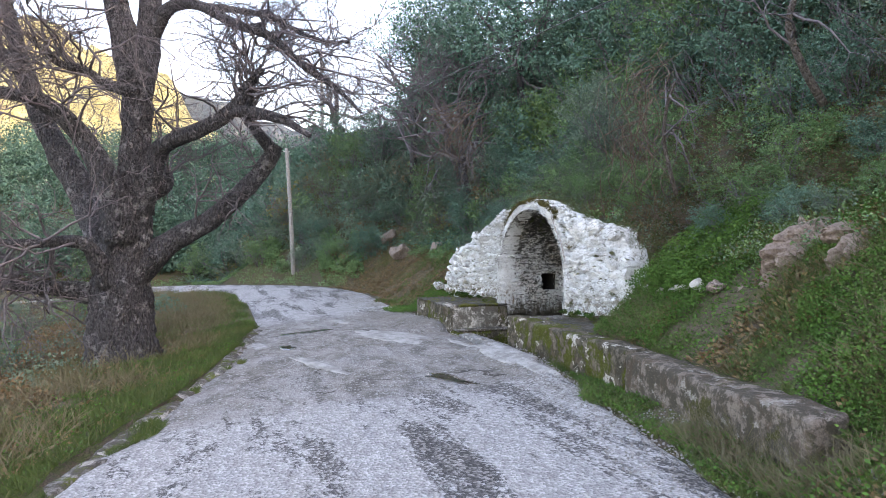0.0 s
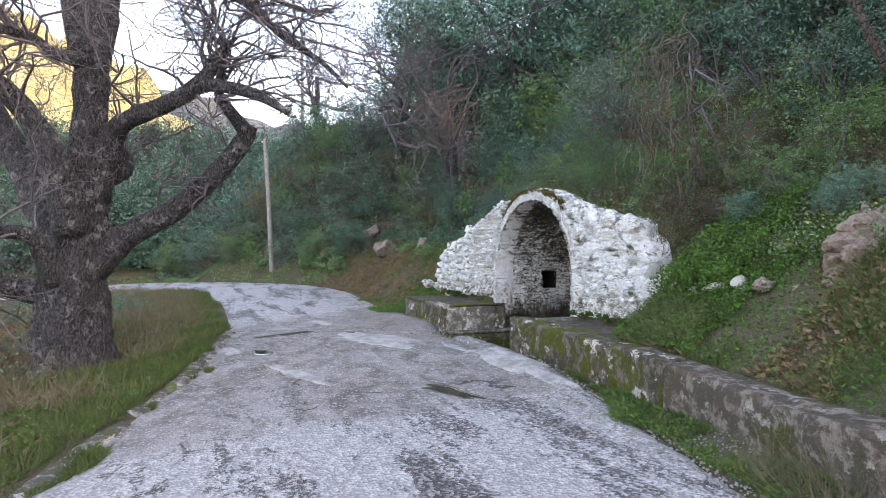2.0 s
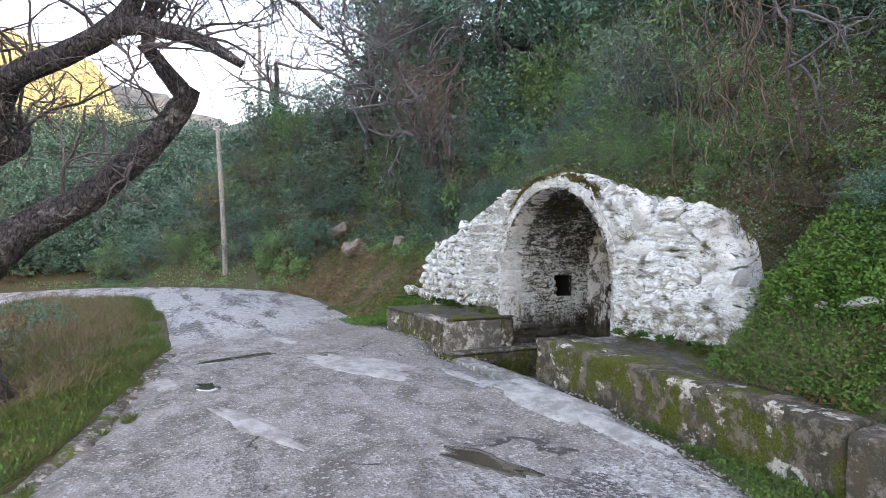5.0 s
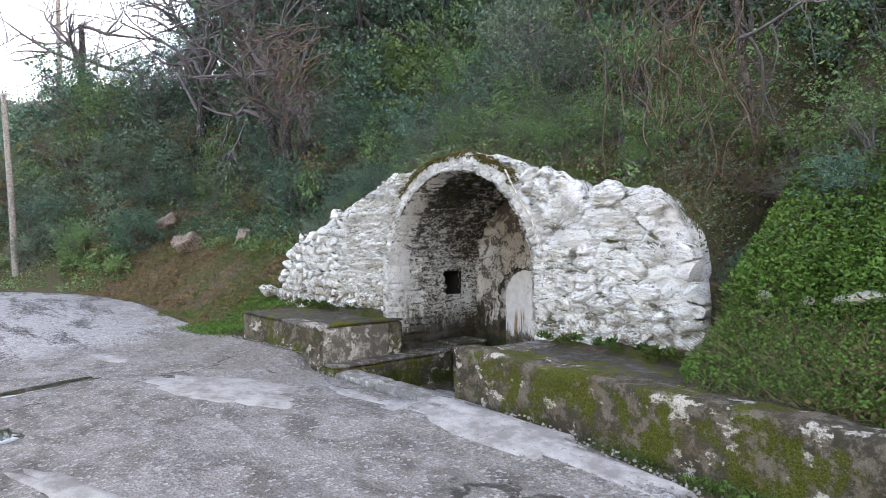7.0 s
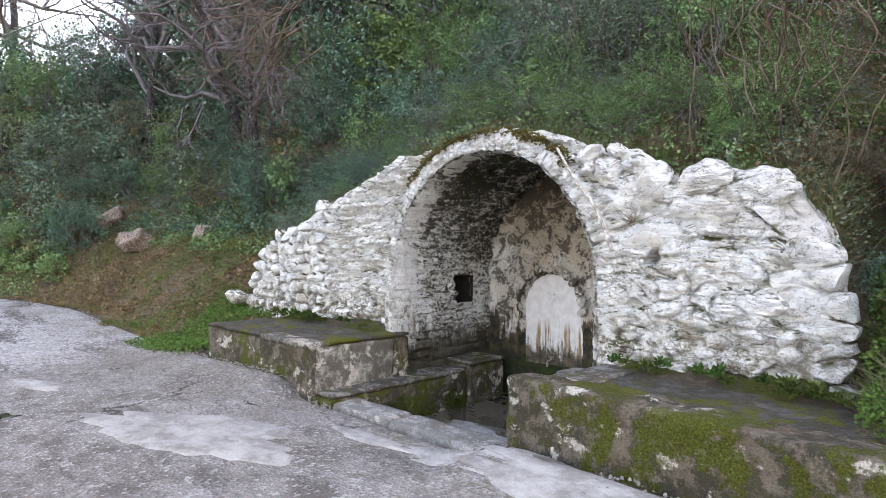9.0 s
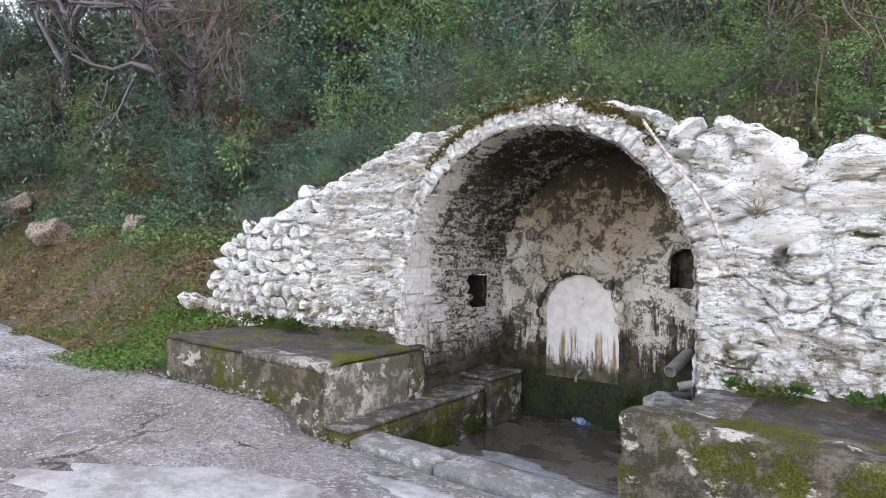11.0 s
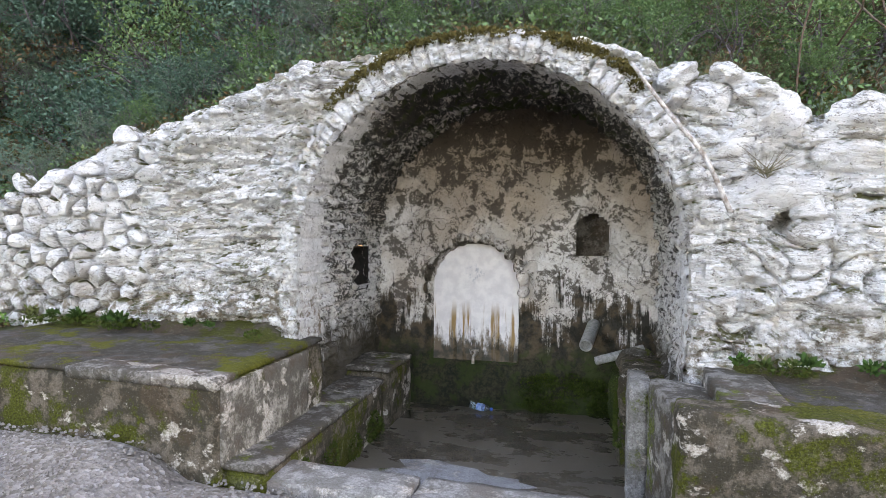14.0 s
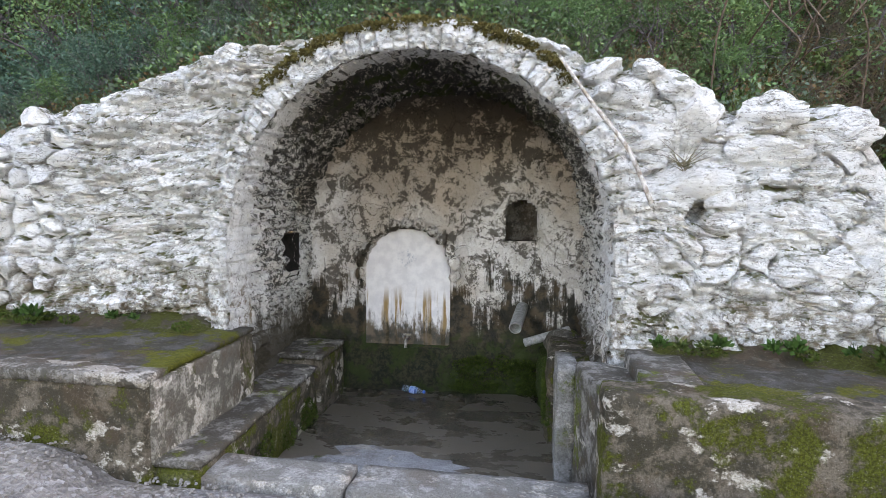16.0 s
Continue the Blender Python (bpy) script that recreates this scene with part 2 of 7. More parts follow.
def road_surface():
    """Thin worn asphalt with pale chippings, bare cement slabs before the spring, damp dark tracks."""
    m = Nodes("worn_road", 0.8, spec=0.22)
    w = m.world_pos()
    x, y = m.axis(w, 0), m.axis(w, 1)
    v = m.voronoi(42, "F1", vec=w)
    chip = m.n("ShaderNodeSeparateColor")
    m.link(v.outputs["Color"], chip.inputs[0])
    grain = m.noise(120, 4, 0.7, vec=w)
    stones = m.ramp(chip.outputs[0], 0.35, 0.95)
    c = m.mix(stones, (0.075, 0.073, 0.072), (0.48, 0.465, 0.45))
    c = m.mix(m.ramp(grain, 0.35, 0.7, 0.0, 0.5), c, (0.24, 0.23, 0.22))
    # crust of pale seal coat that has flaked off in streaks along the road
    streak = m.noise(1.5, 8, 0.62, vec=w, stretch=(0.30, 1.35, 1), warp=0.5)
    flaky = m.noise(13, 9, 0.8, vec=w, stretch=(0.5, 1, 1))
    crust = m.math("ADD", m.math("MULTIPLY", streak, 0.62), m.math("MULTIPLY", flaky, 0.38))
    c = m.mix(m.ramp(crust, 0.478, 0.490, 0.0, 0.85), c, m.mix(m.ramp(flaky, 0.4, 0.65), m.mix(stones, (0.24, 0.23, 0.22), (0.34, 0.325, 0.31)), m.mix(stones, (0.36, 0.35, 0.335), (0.50, 0.485, 0.47))))
    bare = m.math("ADD", crust, m.ramp(grain, 0.3, 0.7, -0.06, 0.06))
    c = m.mix(m.ramp(bare, 0.465, 0.435, 0.0, 0.9), c, m.mix(stones, (0.05, 0.047, 0.045), (0.20, 0.185, 0.17)))
    # damp cement apron before the spring
    edge = m.math("ADD", x, m.math("MULTIPLY", m.noise(1.2, 6, 0.7, vec=w), 2.0))
    zone = m.math("MULTIPLY", m.ramp(edge, 5.2, 4.3), m.ramp(edge, -3.6, -2.0))
    blot = m.noise(1.1, 6, 0.6, vec=w, stretch=(0.7, 1, 1), warp=0.4)
    damp = m.math("MULTIPLY", zone, m.ramp(m.math("ADD", blot, m.math("MULTIPLY", flaky, 0.25)), 0.48, 0.64, 0.45, 1.0))
    cem = m.mix(m.ramp(m.noise(3.2, 9, 0.72, vec=w, stretch=(0.7, 1, 1), warp=0.7), 0.36, 0.64), (0.115, 0.102, 0.088), (0.32, 0.30, 0.275))
    cem = m.mix(m.ramp(m.noise(75, 6, 0.75, vec=w), 0.38, 0.62, 0, 0.6), cem, (0.10, 0.09, 0.08))
    cem = m.mix(m.ramp(chip.outputs[1], 0.82, 0.95, 0, 0.6), cem, (0.46, 0.45, 0.43))
    cem = m.mix(m.ramp(m.noise(26, 6, 0.8, vec=w), 0.60, 0.66, 0, 0.8), cem, (0.06, 0.054, 0.047))
    c = m.mix(damp, c, cem)
    # cracks between the slabs
    jit = m.n("ShaderNodeTexNoise")
    jit.inputs["Scale"].default_value = 2.6
    jit.inputs["Detail"].default_value = 6
    m.link(w, jit.inputs["Vector"])
    cell = m.voronoi(0.5, "DISTANCE_TO_EDGE", vec=m.mapped(m.mix(0.45, w, jit.outputs["Color"]), (0.7, 1.3, 1))).outputs[0]
    crack = m.math("MULTIPLY", m.ramp(cell, 0.011, 0.003), m.ramp(m.noise(1.7, 5, vec=w), 0.50, 0.57))
    c = m.mix(m.math("MULTIPLY", crack, m.ramp(zone, 0, 1, 0.35, 0.95)), c, (0.045, 0.04, 0.034))
    # earth washed over the inner edge
    soil = m.math("MULTIPLY", m.ramp(y, -2.4, -1.2), m.ramp(m.noise(2.0, 6, vec=w), 0.42, 0.62))
    c = m.mix(m.math("MULTIPLY", soil, 0.75), c, m.mix(stones, (0.15, 0.13, 0.105), (0.33, 0.31, 0.28)))
    wet = m.ramp(m.noise(0.9, 4, vec=w), 0.52, 0.66, 0.92, 0.72)
    m.bump(m.mix(0.45, v.outputs["Distance"], flaky), 1.0, 0.03)
    return m.done(c, wet)


def earth():
    m = Nodes("hill_earth", 0.95, spec=0.1)
    w = m.world_pos()
    fine = m.noise(70, 6, 0.75, vec=w)
    mid = m.noise(6, 7, 0.7, vec=w)
    c = m.mix(m.ramp(fine, 0.35, 0.68), (0.040, 0.031, 0.023), (0.15, 0.115, 0.082))
    c = m.mix(m.ramp(mid, 0.44, 0.56, 0, 0.8), c, m.mix(m.ramp(fine, 0.4, 0.6), (0.03, 0.042, 0.014), (0.085, 0.10, 0.035)))
    c = m.mix(m.ramp(m.noise(1.4, 5, vec=w), 0.55, 0.68, 0, 0.35), c, (0.13, 0.080, 0.048))
    m.bump(m.mix(0.5, mid, fine), 0.7, 0.04)
    return m.done(c)


def plain(name, a, b, scale=30, rough=0.6, metal=0.0, bump=0.3, spec=0.4):
    m = Nodes(name, rough, metal, spec)
    f = m.noise(scale, 6, 0.65)
    m.bump(f, bump, 0.01)
    return m.done(m.mix(m.ramp(f, 0.35, 0.65), a, b))


def tuned(name, a, b, c):
    """Stones and twigs that differ piece by piece."""
    m = Nodes(name, 0.9, spec=0.2)
    w = m.world_pos()
    k = m.mix(m.ramp(m.noise(28, 7, 0.7, vec=w), 0.35, 0.65), a, b)
    k = m.mix(m.ramp(m.island(), 0, 1, 0, 0.6), k, c)
    m.bump(m.noise(40, 6, vec=w), 0.6, 0.02)
    return m.done(k)


WASH = whitewash("limewashed_masonry", 0.42, 0.6)
WASH_STONE = whitewash("limewashed_stone", 0.35, 0.45)
WASH_RING = whitewash("limewashed_arch", 0.5, 0.6)
VAULT = vault_lime()
PLASTER = back_plaster()
CONC = concrete("mossy_concrete", 0.76, (0.155, 0.13, 0.10), 0.95, (0.062, 0.070, 0.009), 0.9)
CONC_TOP = concrete("mossy_paving", 0.66, (0.085, 0.08, 0.074), 0.85, (0.085, 0.088, 0.010), 0.10)
CONC_SOIL = concrete("mossy_dirt", 0.8, (0.07, 0.056, 0.042), 0.8, (0.05, 0.055, 0.010), 0.1)
CONC_DAMP = concrete("damp_concrete", 0.42, (0.24, 0.225, 0.205), 0.8)
CONC_PALE = concrete("pale_concrete", 0.2, (0.34, 0.33, 0.31), 0.5)
WALL_OLD = concrete("stained_retaining_wall", 0.45, (0.22, 0.18, 0.15), 0.85, (0.06, 0.06, 0.018), 0.45)
ROAD = road_surface()
EARTH = earth()
ROCK = tuned("grey_brown_rock", (0.07, 0.052, 0.042), (0.34, 0.27, 0.225), (0.20, 0.14, 0.105))
# lining of the side hole, near black to paint in its shade
HOLE_SHADE = tuned("sooty_stone", (0.012, 0.011, 0.010), (0.035, 0.032, 0.028), (0.02, 0.018, 0.016))
BARK = bark("plane_bark", (0.034, 0.031, 0.033), (0.115, 0.108, 0.112), (0.25, 0.24, 0.24))
TWIG = tuned("bare_twig", (0.080, 0.070, 0.076), (0.20, 0.18, 0.185), (0.13, 0.112, 0.118))
DRYTWIG = tuned("dry_twig", (0.075, 0.055, 0.042), (0.20, 0.155, 0.12), (0.11, 0.07, 0.05))
LEAF_DARK = leaf("evergreen_leaf", (0.024, 0.060, 0.044), (0.105, 0.205, 0.145), (0.20, 0.31, 0.22))
LEAF_MID = leaf("shrub_leaf", (0.036, 0.085, 0.034), (0.15, 0.27, 0.105), (0.27, 0.37, 0.15))
LEAF_GREY = leaf("greyish_leaf", (0.058, 0.095, 0.066), (0.15, 0.21, 0.145), (0.25, 0.30, 0.21))
LEAF_IVY = leaf("broad_leaf", (0.055, 0.10, 0.03), (0.125, 0.20, 0.065), (0.22, 0.26, 0.10))
LEAF_BROWN = leaf("withered_leaf", (0.09, 0.062, 0.035), (0.19, 0.125, 0.062), (0.28, 0.18, 0.085))
LEAF_HERB = leaf("herb_leaf", (0.035, 0.085, 0.015), (0.075, 0.165, 0.028), (0.12, 0.20, 0.045), 0.7, 0.18)
GRASS = leaf("grass_blade", (0.032, 0.060, 0.013), (0.085, 0.125, 0.030), (0.19, 0.17, 0.075), 0.65, 0.2)
STRAW = leaf("dry_grass", (0.085, 0.072, 0.042), (0.20, 0.168, 0.105), (0.07, 0.085, 0.03), 0.8, 0.15)
WOODPOLE = plain("grey_pole_wood", (0.16, 0.145, 0.13), (0.32, 0.295, 0.27), 18, 0.85)


# ---- mesh helpers ----
def mesh_of(name, verts, faces, mats, smooth=True):
    me = bpy.data.meshes.new(name)
    me.from_pydata([tuple(v) for v in verts], [], [tuple(f) for f in faces])
    for mt in (mats if isinstance(mats, (list, tuple)) else [mats]):
        me.materials.append(mt)
    me.polygons.foreach_set("use_smooth", [smooth] * len(me.polygons))
    me.update()
    return me


def quads_mesh(name, pts, mat):
    """pts: n x 4 x 3 corners, one quad each."""
    n = len(pts)
    me = bpy.data.meshes.new(name)
    me.vertices.add(n * 4)
    me.vertices.foreach_set("co", np.ascontiguousarray(pts, dtype=np.float32).ravel())
    me.loops.add(n * 4)
    me.loops.foreach_set("vertex_index", np.arange(n * 4, dtype=np.int32))
    me.polygons.add(n)
    me.polygons.foreach_set("loop_start", np.arange(0, n * 4, 4, dtype=np.int32))
    me.materials.append(mat)
    me.update(calc_edges=True)
    me.validate()
    return me


def part(name, me, parent=None, label=""):
    ob = new(name, me)
    if parent is not None:
        ob.parent = parent
    if label:
        ob["label"] = label
    return ob


def unit(v):
    return v / np.maximum(np.linalg.norm(v, axis=-1, keepdims=True), 1e-9)


def leaves(pts, axis, length, width, r, droop=0.25, flat=0.0):
    """Folded lozenge leaves at pts along axis; flat: how far they turn their faces to the sky."""
    n = len(pts)
    axis = unit(axis)
    side = unit(np.cross(axis, r.normal(size=(n, 3)) + np.array([0, 0, flat])))
    nrm = np.cross(side, axis)
    ln = (length * r.uniform(0.6, 1.3, n))[:, None]
    wd = (width * r.uniform(0.7, 1.25, n))[:, None]
    mid = pts + axis * ln * 0.5 + nrm * ln * 0.08
    tip = pts + axis * ln - nrm * ln * droop * 0.4
    return np.stack([pts, mid + side * wd * 0.5, tip, mid - side * wd * 0.5], axis=1)


class Tubes:
    """Collects tapered tubes into one mesh."""

    def __init__(self):
        self.v, self.f = [], []

    def add(self, pts, radii, sides=6, cap=True):
        pts = [np.asarray(p, float) for p in pts]
        base = len(self.v)
        up = np.array([0.31, 0.17, 0.93])
        for i, p in enumerate(pts):
            d = pts[min(i + 1, len(pts) - 1)] - pts[max(i - 1, 0)]
            d = d / max(np.linalg.norm(d), 1e-9)
            a = np.cross(d, up)
            a = a / max(np.linalg.norm(a), 1e-9)
            b = np.cross(d, a)
            for k in range(sides):
                w = 2 * math.pi * k / sides
                self.v.append(p + radii[i] * (math.cos(w) * a + math.sin(w) * b))
        for i in range(len(pts) - 1):
            for k in range(sides):
                q = (k + 1) % sides
                s = base + i * sides
                self.f.append((s + k, s + q, s + sides + q, s + sides + k))
        if cap:
            self.f.append(tuple(base + k for k in range(sides))[::-1])
            self.f.append(tuple(base + (len(pts) - 1) * sides + k for k in range(sides)))

    def mesh(self, name, mat, smooth=True):
        return mesh_of(name, self.v, self.f, mat, smooth)


def spline(pts, n):
    """Smooth curve through pts with n steps a span."""
    p = [np.asarray(q, float) for q in pts]
    p = [2 * p[0] - p[1]] + p + [2 * p[-1] - p[-2]]
    out = []
    for i in range(1, len(p) - 2):
        for k in range(n):
            t = k / n
            out.append(0.5 * (2 * p[i] + (p[i + 1] - p[i - 1]) * t + (2 * p[i - 1] - 5 * p[i] + 4 * p[i + 1] - p[i + 2]) * t ** 2
                              + (3 * p[i] - p[i - 1] - 3 * p[i + 1] + p[i + 2]) * t ** 3))
    out.append(p[-2])
    return out


def fbm(x, y, z=0.0, octaves=4):
    s, a, f = 0.0, 0.5, 1.0
    for _ in range(octaves):
        s += a * noise.noise((x * f, y * f, z * f))
        a, f = a * 0.5, f * 2.03
    return s


def grid_sheet(name, fn, us, vs, mat, keep=None, flip=False):
    """A sheet of quads: fn(u, v) gives the place; keep(u, v) at cell centres."""
    verts = [fn(u, v) for u in us for v in vs]
    nv = len(vs)
    faces = []
    for i in range(len(us) - 1):
        for j in range(nv - 1):
            if keep and not keep((us[i] + us[i + 1]) / 2, (vs[j] + vs[j + 1]) / 2):
                continue
            q = (i * nv + j, (i + 1) * nv + j, (i + 1) * nv + j + 1, i * nv + j + 1)
            faces.append(q[::-1] if flip else q)
    return mesh_of(name, verts, faces, mat)


def rough_box(name, lo, hi, mat, cell=0.06, amp=0.008, bevel=0.02, shape=None, seed=0.0):
    """A cast block with worn edges: a box cut into cells, rounded and made uneven."""
    lo, hi = Vector(lo), Vector(hi)
    size = hi - lo
    bm = bmesh.new()
    nx, ny, nz = (max(1, min(140, int(round(s / cell)))) for s in size)
    idx = {}

    def vert(i, j, k):
        if (i, j, k) not in idx:
            p = Vector((lo.x + size.x * i / nx, lo.y + size.y * j / ny, lo.z + size.z * k / nz))
            q = Vector((min(max(p.x, lo.x + bevel), hi.x - bevel), min(max(p.y, lo.y + bevel), hi.y - bevel), min(max(p.z, lo.z + bevel), hi.z - bevel)))
            d = p - q
            if d.length > 1e-6:
                p = q + d.normalized() * bevel
            o = Vector((fbm(p.x * 5 + seed, p.y * 5, p.z * 5), fbm(p.x * 5, p.y * 5 + 9 + seed, p.z * 5), fbm(p.x * 5, p.y * 5, p.z * 5 + 17 + seed)))
            p = p + o * amp * 2
            if shape:
                p = Vector(shape(p))
            idx[(i, j, k)] = bm.verts.new(p)
        return idx[(i, j, k)]

    for i in range(nx):
        for j in range(ny):
            for k, fl in ((0, True), (nz, False)):
                q = [vert(i, j, k), vert(i + 1, j, k), vert(i + 1, j + 1, k), vert(i, j + 1, k)]
                bm.faces.new(q[::-1] if fl else q)
    for i in range(nx):
        for k in range(nz):
            for j, fl in ((0, False), (ny, True)):
                q = [vert(i, j, k), vert(i + 1, j, k), vert(i + 1, j, k + 1), vert(i, j, k + 1)]
                bm.faces.new(q[::-1] if fl else q)
    for j in range(ny):
        for k in range(nz):
            for i, fl in ((0, True), (nx, False)):
                q = [vert(i, j, k), vert(i, j + 1, k), vert(i, j + 1, k + 1), vert(i, j, k + 1)]
                bm.faces.new(q[::-1] if fl else q)
    for f in bm.faces:
        f.smooth = True
    me = bpy.data.meshes.new(name)
    bm.to_mesh(me)
    bm.free()
    me.materials.append(mat)
    return me


def stone_mesh(name, seed, mat, sub=2, rough=0.22, flat=0.0):
    """An uneven field stone about 1 across, with blunt facets."""
    bm = bmesh.new()
    bmesh.ops.create_icosphere(bm, subdivisions=sub, radius=0.5)
    r = random.Random(seed)
    cuts = [(Vector((r.uniform(-1, 1), r.uniform(-1, 1), r.uniform(-1, 1))).normalized(), r.uniform(0.30, 0.42)) for _ in range(9)]
    for v in bm.verts:
        p = v.co.copy()
        p.x *= 1.12
        for nrm, lim in cuts:
            d = p.dot(nrm)
            if d > lim:
                p -= nrm * (d - lim) * 0.88
        q = p * 3.1 + Vector((seed * 3.7, 0, 0))
        p *= 1 + rough * fbm(q.x, q.y, q.z, 3)
        v.co = p
    for f in bm.faces:
        f.smooth = True
    me = bpy.data.meshes.new(name)
    bm.to_mesh(me)
    bm.free()
    me.materials.append(mat)
    return me


# ---- the lie of the land ----
# x runs along the spring's face, y into the hill, z up; the origin lies on the ground before the arch.
ROAD_IN = [(22, -6.9), (16, -5.1), (10, -3.35), (7.6, -2.36), (6, -1.9), (4.8, -1.58), (3.2, -1.24), (1.5, -1.02), (-0.7, -0.98), (-2.6, -1.1),
           (-5, -0.9), (-9, -0.7), (-11.5, -1.1), (-13.5, -2.0), (-15.8, -3.6), (-17.6, -5.6), (-19, -9), (-19.6, -16)]
ROAD_OUT = [(22, -11.5), (16, -9.4), (10, -7.7), (5.6, -6.5), (3.9, -6.1), (2.6, -5.7), (1.3, -5.3), (-1.1, -4.8), (-3.2, -4.45), (-7.2, -4.35),
            (-11, -4.5), (-12.6, -4.95), (-13.9, -6), (-14.8, -7.6), (-15.4, -10.5), (-15.8, -16)]
IN_X = np.array([p[0] for p in ROAD_IN[::-1]])
IN_Y = np.array([p[1] for p in ROAD_IN[::-1]])
OUT_X = np.array([p[0] for p in ROAD_OUT[::-1]])
OUT_Y = np.array([p[1] for p in ROAD_OUT[::-1]])
TOP_X = [-3.72, -3.55, -3.0, -2.4, -1.98, -1.7, -1.36, -0.97, -0.7, -0.2, 0.13, 0.5, 1.0, 1.33, 1.58, 1.82, 2.04, 2.15, 2.28, 2.48, 2.85, 2.95, 3.02, 3.14, 3.18, 3.22, 3.27]
TOP_Z = [0.85, 1.16, 1.46, 1.70, 1.84, 1.88, 2.01, 2.16, 2.23, 2.26, 2.30, 2.35, 2.30, 2.19, 2.05, 2.02, 1.96, 1.82, 1.80, 1.87, 1.80, 1.72, 1.62, 1.48, 1.34, 1.12, 0.8]
AX, AR, SPRING = 0.45, 1.18, 0.98            # the arch: middle, inner radius, springing height


def wall_line(x):
    return float(np.interp(x, [1.5, 2.9, 4.2, 5.1, 5.95, 7.05, 7.7], [-0.95, -1.08, -1.18, -1.34, -1.50, -1.78, -1.95]))


def smooth(a, b, t):
    t = min(max((t - a) / (b - a), 0.0), 1.0)
    return t * t * (3 - 2 * t)


def road_z(x, y):
    z = -0.02 - 0.055 * (-1.2 - y)
    z -= 0.10 * smooth(-2.1, -1.0, y) * smooth(-1.15, -0.75, x) * smooth(1.7, 1.35, x)
    z += 0.08 * smooth(-1.9, -1.15, y) * (smooth(1.3, 1.65, x) * smooth(5.5, 3.8, x) + smooth(-0.75, -1.1, x) * smooth(-4.2, -3.0, x))
    if x > 4:
        z += 0.028 * (x - 4)
    if x < -5:
        z += 0.02 * (-5 - x)
    return z


def y_in(x):
    return float(np.interp(x, IN_X, IN_Y))


def y_out(x):
    return float(np.interp(x, OUT_X, OUT_Y))


def wall_top(x):
    return float(np.interp(x, TOP_X, TOP_Z))


def crest(x):
    """Height at which the hill rounds off: low by the road bend, high behind the spring."""
    return float(np.interp(x, [-24, -15, -9, -4], [5.0, 6.5, 10.5, 17]))


def hill(d, top=99.0):
    """Height of the bank and hill at d metres behind its foot."""
    if d < 0.25:
        return 0.0
    if d < 2.3:
        return 0.75 * (d - 0.25)
    return min(1.54 + 1.25 * (d - 2.3), top) if d < 14 else min(16.2 + 0.35 * (d - 14), top)


def ground_z(x, y):
    yi, yo = y_in(x), y_out(x)
    if x < -15.5:
        # the far slope round which the road turns
        d = max(-18.6 - 0.02 * (y + 8) ** 2 * (1 if y > -8 else 0.2) - x, 0.0)
        base = road_z(x, max(min(y, yi), -8))
        far = base + 0.42 * min(d, 13) + 0.05 * max(d - 13, 0)
        edge = y_in(max(x, -17.2))
        side = base + hill(y - edge, crest(x)) if y > edge else base
        if y < -12:
            far *= smooth(-70, -12, y)
        return max(far, side) + (0.25 * fbm(x * 0.3, y * 0.3) if d > 1 else 0)
    if y > yi:
        d = y - yi
        z = road_z(x, yi) + hill(d, crest(x))
        if 1.5 < x < 9:                       # filled level with the retaining wall
            back = y - wall_line(x) - 0.15
            if back < 0:
                rise = 0.15 * smooth(3.6, 5.6, x) * smooth(yi, yi + 0.62, y) + 0.5 * smooth(7.6, 8.4, x) * max(y - yi, 0)
                return road_z(x, yi) - 0.05 * smooth(5.0, 3.6, x) - 0.03 + rise + 0.04 * fbm(x * 3, y * 3) * smooth(4.0, 5.0, x)
            level = 0.40 * smooth(9.0, 7.4, x)
            z = max(z * smooth(7.0, 8.5, x), level + 0.78 * max(back - 0.25, 0)) + (0 if back < 2.4 else 0.5 * (back - 2.4))
        k = smooth(-4.6, -3.7, x) * smooth(3.75, 3.35, x)
        if k > 0:
            if y < 0.3:
                inner = min(0.36, z)
            else:
                inner = wall_top(x) - 0.03 + 0.42 * (y - 0.3) + max(0.0, y - 1.6) * 0.75
            z = z * (1 - k) + inner * k
        return z + (0.10 * fbm(x * 0.9, y * 0.9) + 0.05 * fbm(x * 4, y * 4)) * smooth(0.3, 1.2, d) * (1 if k < 0.5 or y > 0.6 else 0.3)
    if y < yo:
        d = yo - y
        z = road_z(x, yo) - 0.10 * min(d, 2.0) - 0.22 * max(min(d - 2.0, 8), 0) - 0.10 * max(min(d - 10, 60), 0)
        z += 0.05 + 0.16 * fbm(x * 0.7, y * 0.7) * smooth(0.2, 2, d)
        return z
    return road_z(x, y)


def spaced(knots):
    out = []
    for (a, b, step) in knots:
        n = max(1, int(round((b - a) / step)))
        out += [a + (b - a) * i / n for i in range(n)]
    return out + [knots[-1][1]]


GX = spaced([(-900, -200, 100), (-200, -60, 20), (-60, -24, 2), (-24, -8, 0.5), (-8, 8.5, 0.17), (8.5, 24, 0.8), (24, 80, 8), (80, 900, 120)])
GY = spaced([(-900, -200, 100), (-200, -60, 20), (-60, -20, 2.5), (-20, -9, 0.7), (-9, -1.9, 0.25), (-1.9, 0.28, 0.11), (0.28, 0.34, 0.06),
             (0.34, 3.2, 0.18), (3.2, 20, 0.7), (20, 60, 5), (60, 900, 120)])


def sheet_point(x, y):
    z = ground_z(x, y)
    if y_out(x) <= y <= y_in(x) and x > -19.6 and -16 < y:
        z -= 0.06
    return (x, y, z)


def sheet_keep(x, y):
    return not (-1.45 < x < 2.2 and -1.12 < y < 0.36)


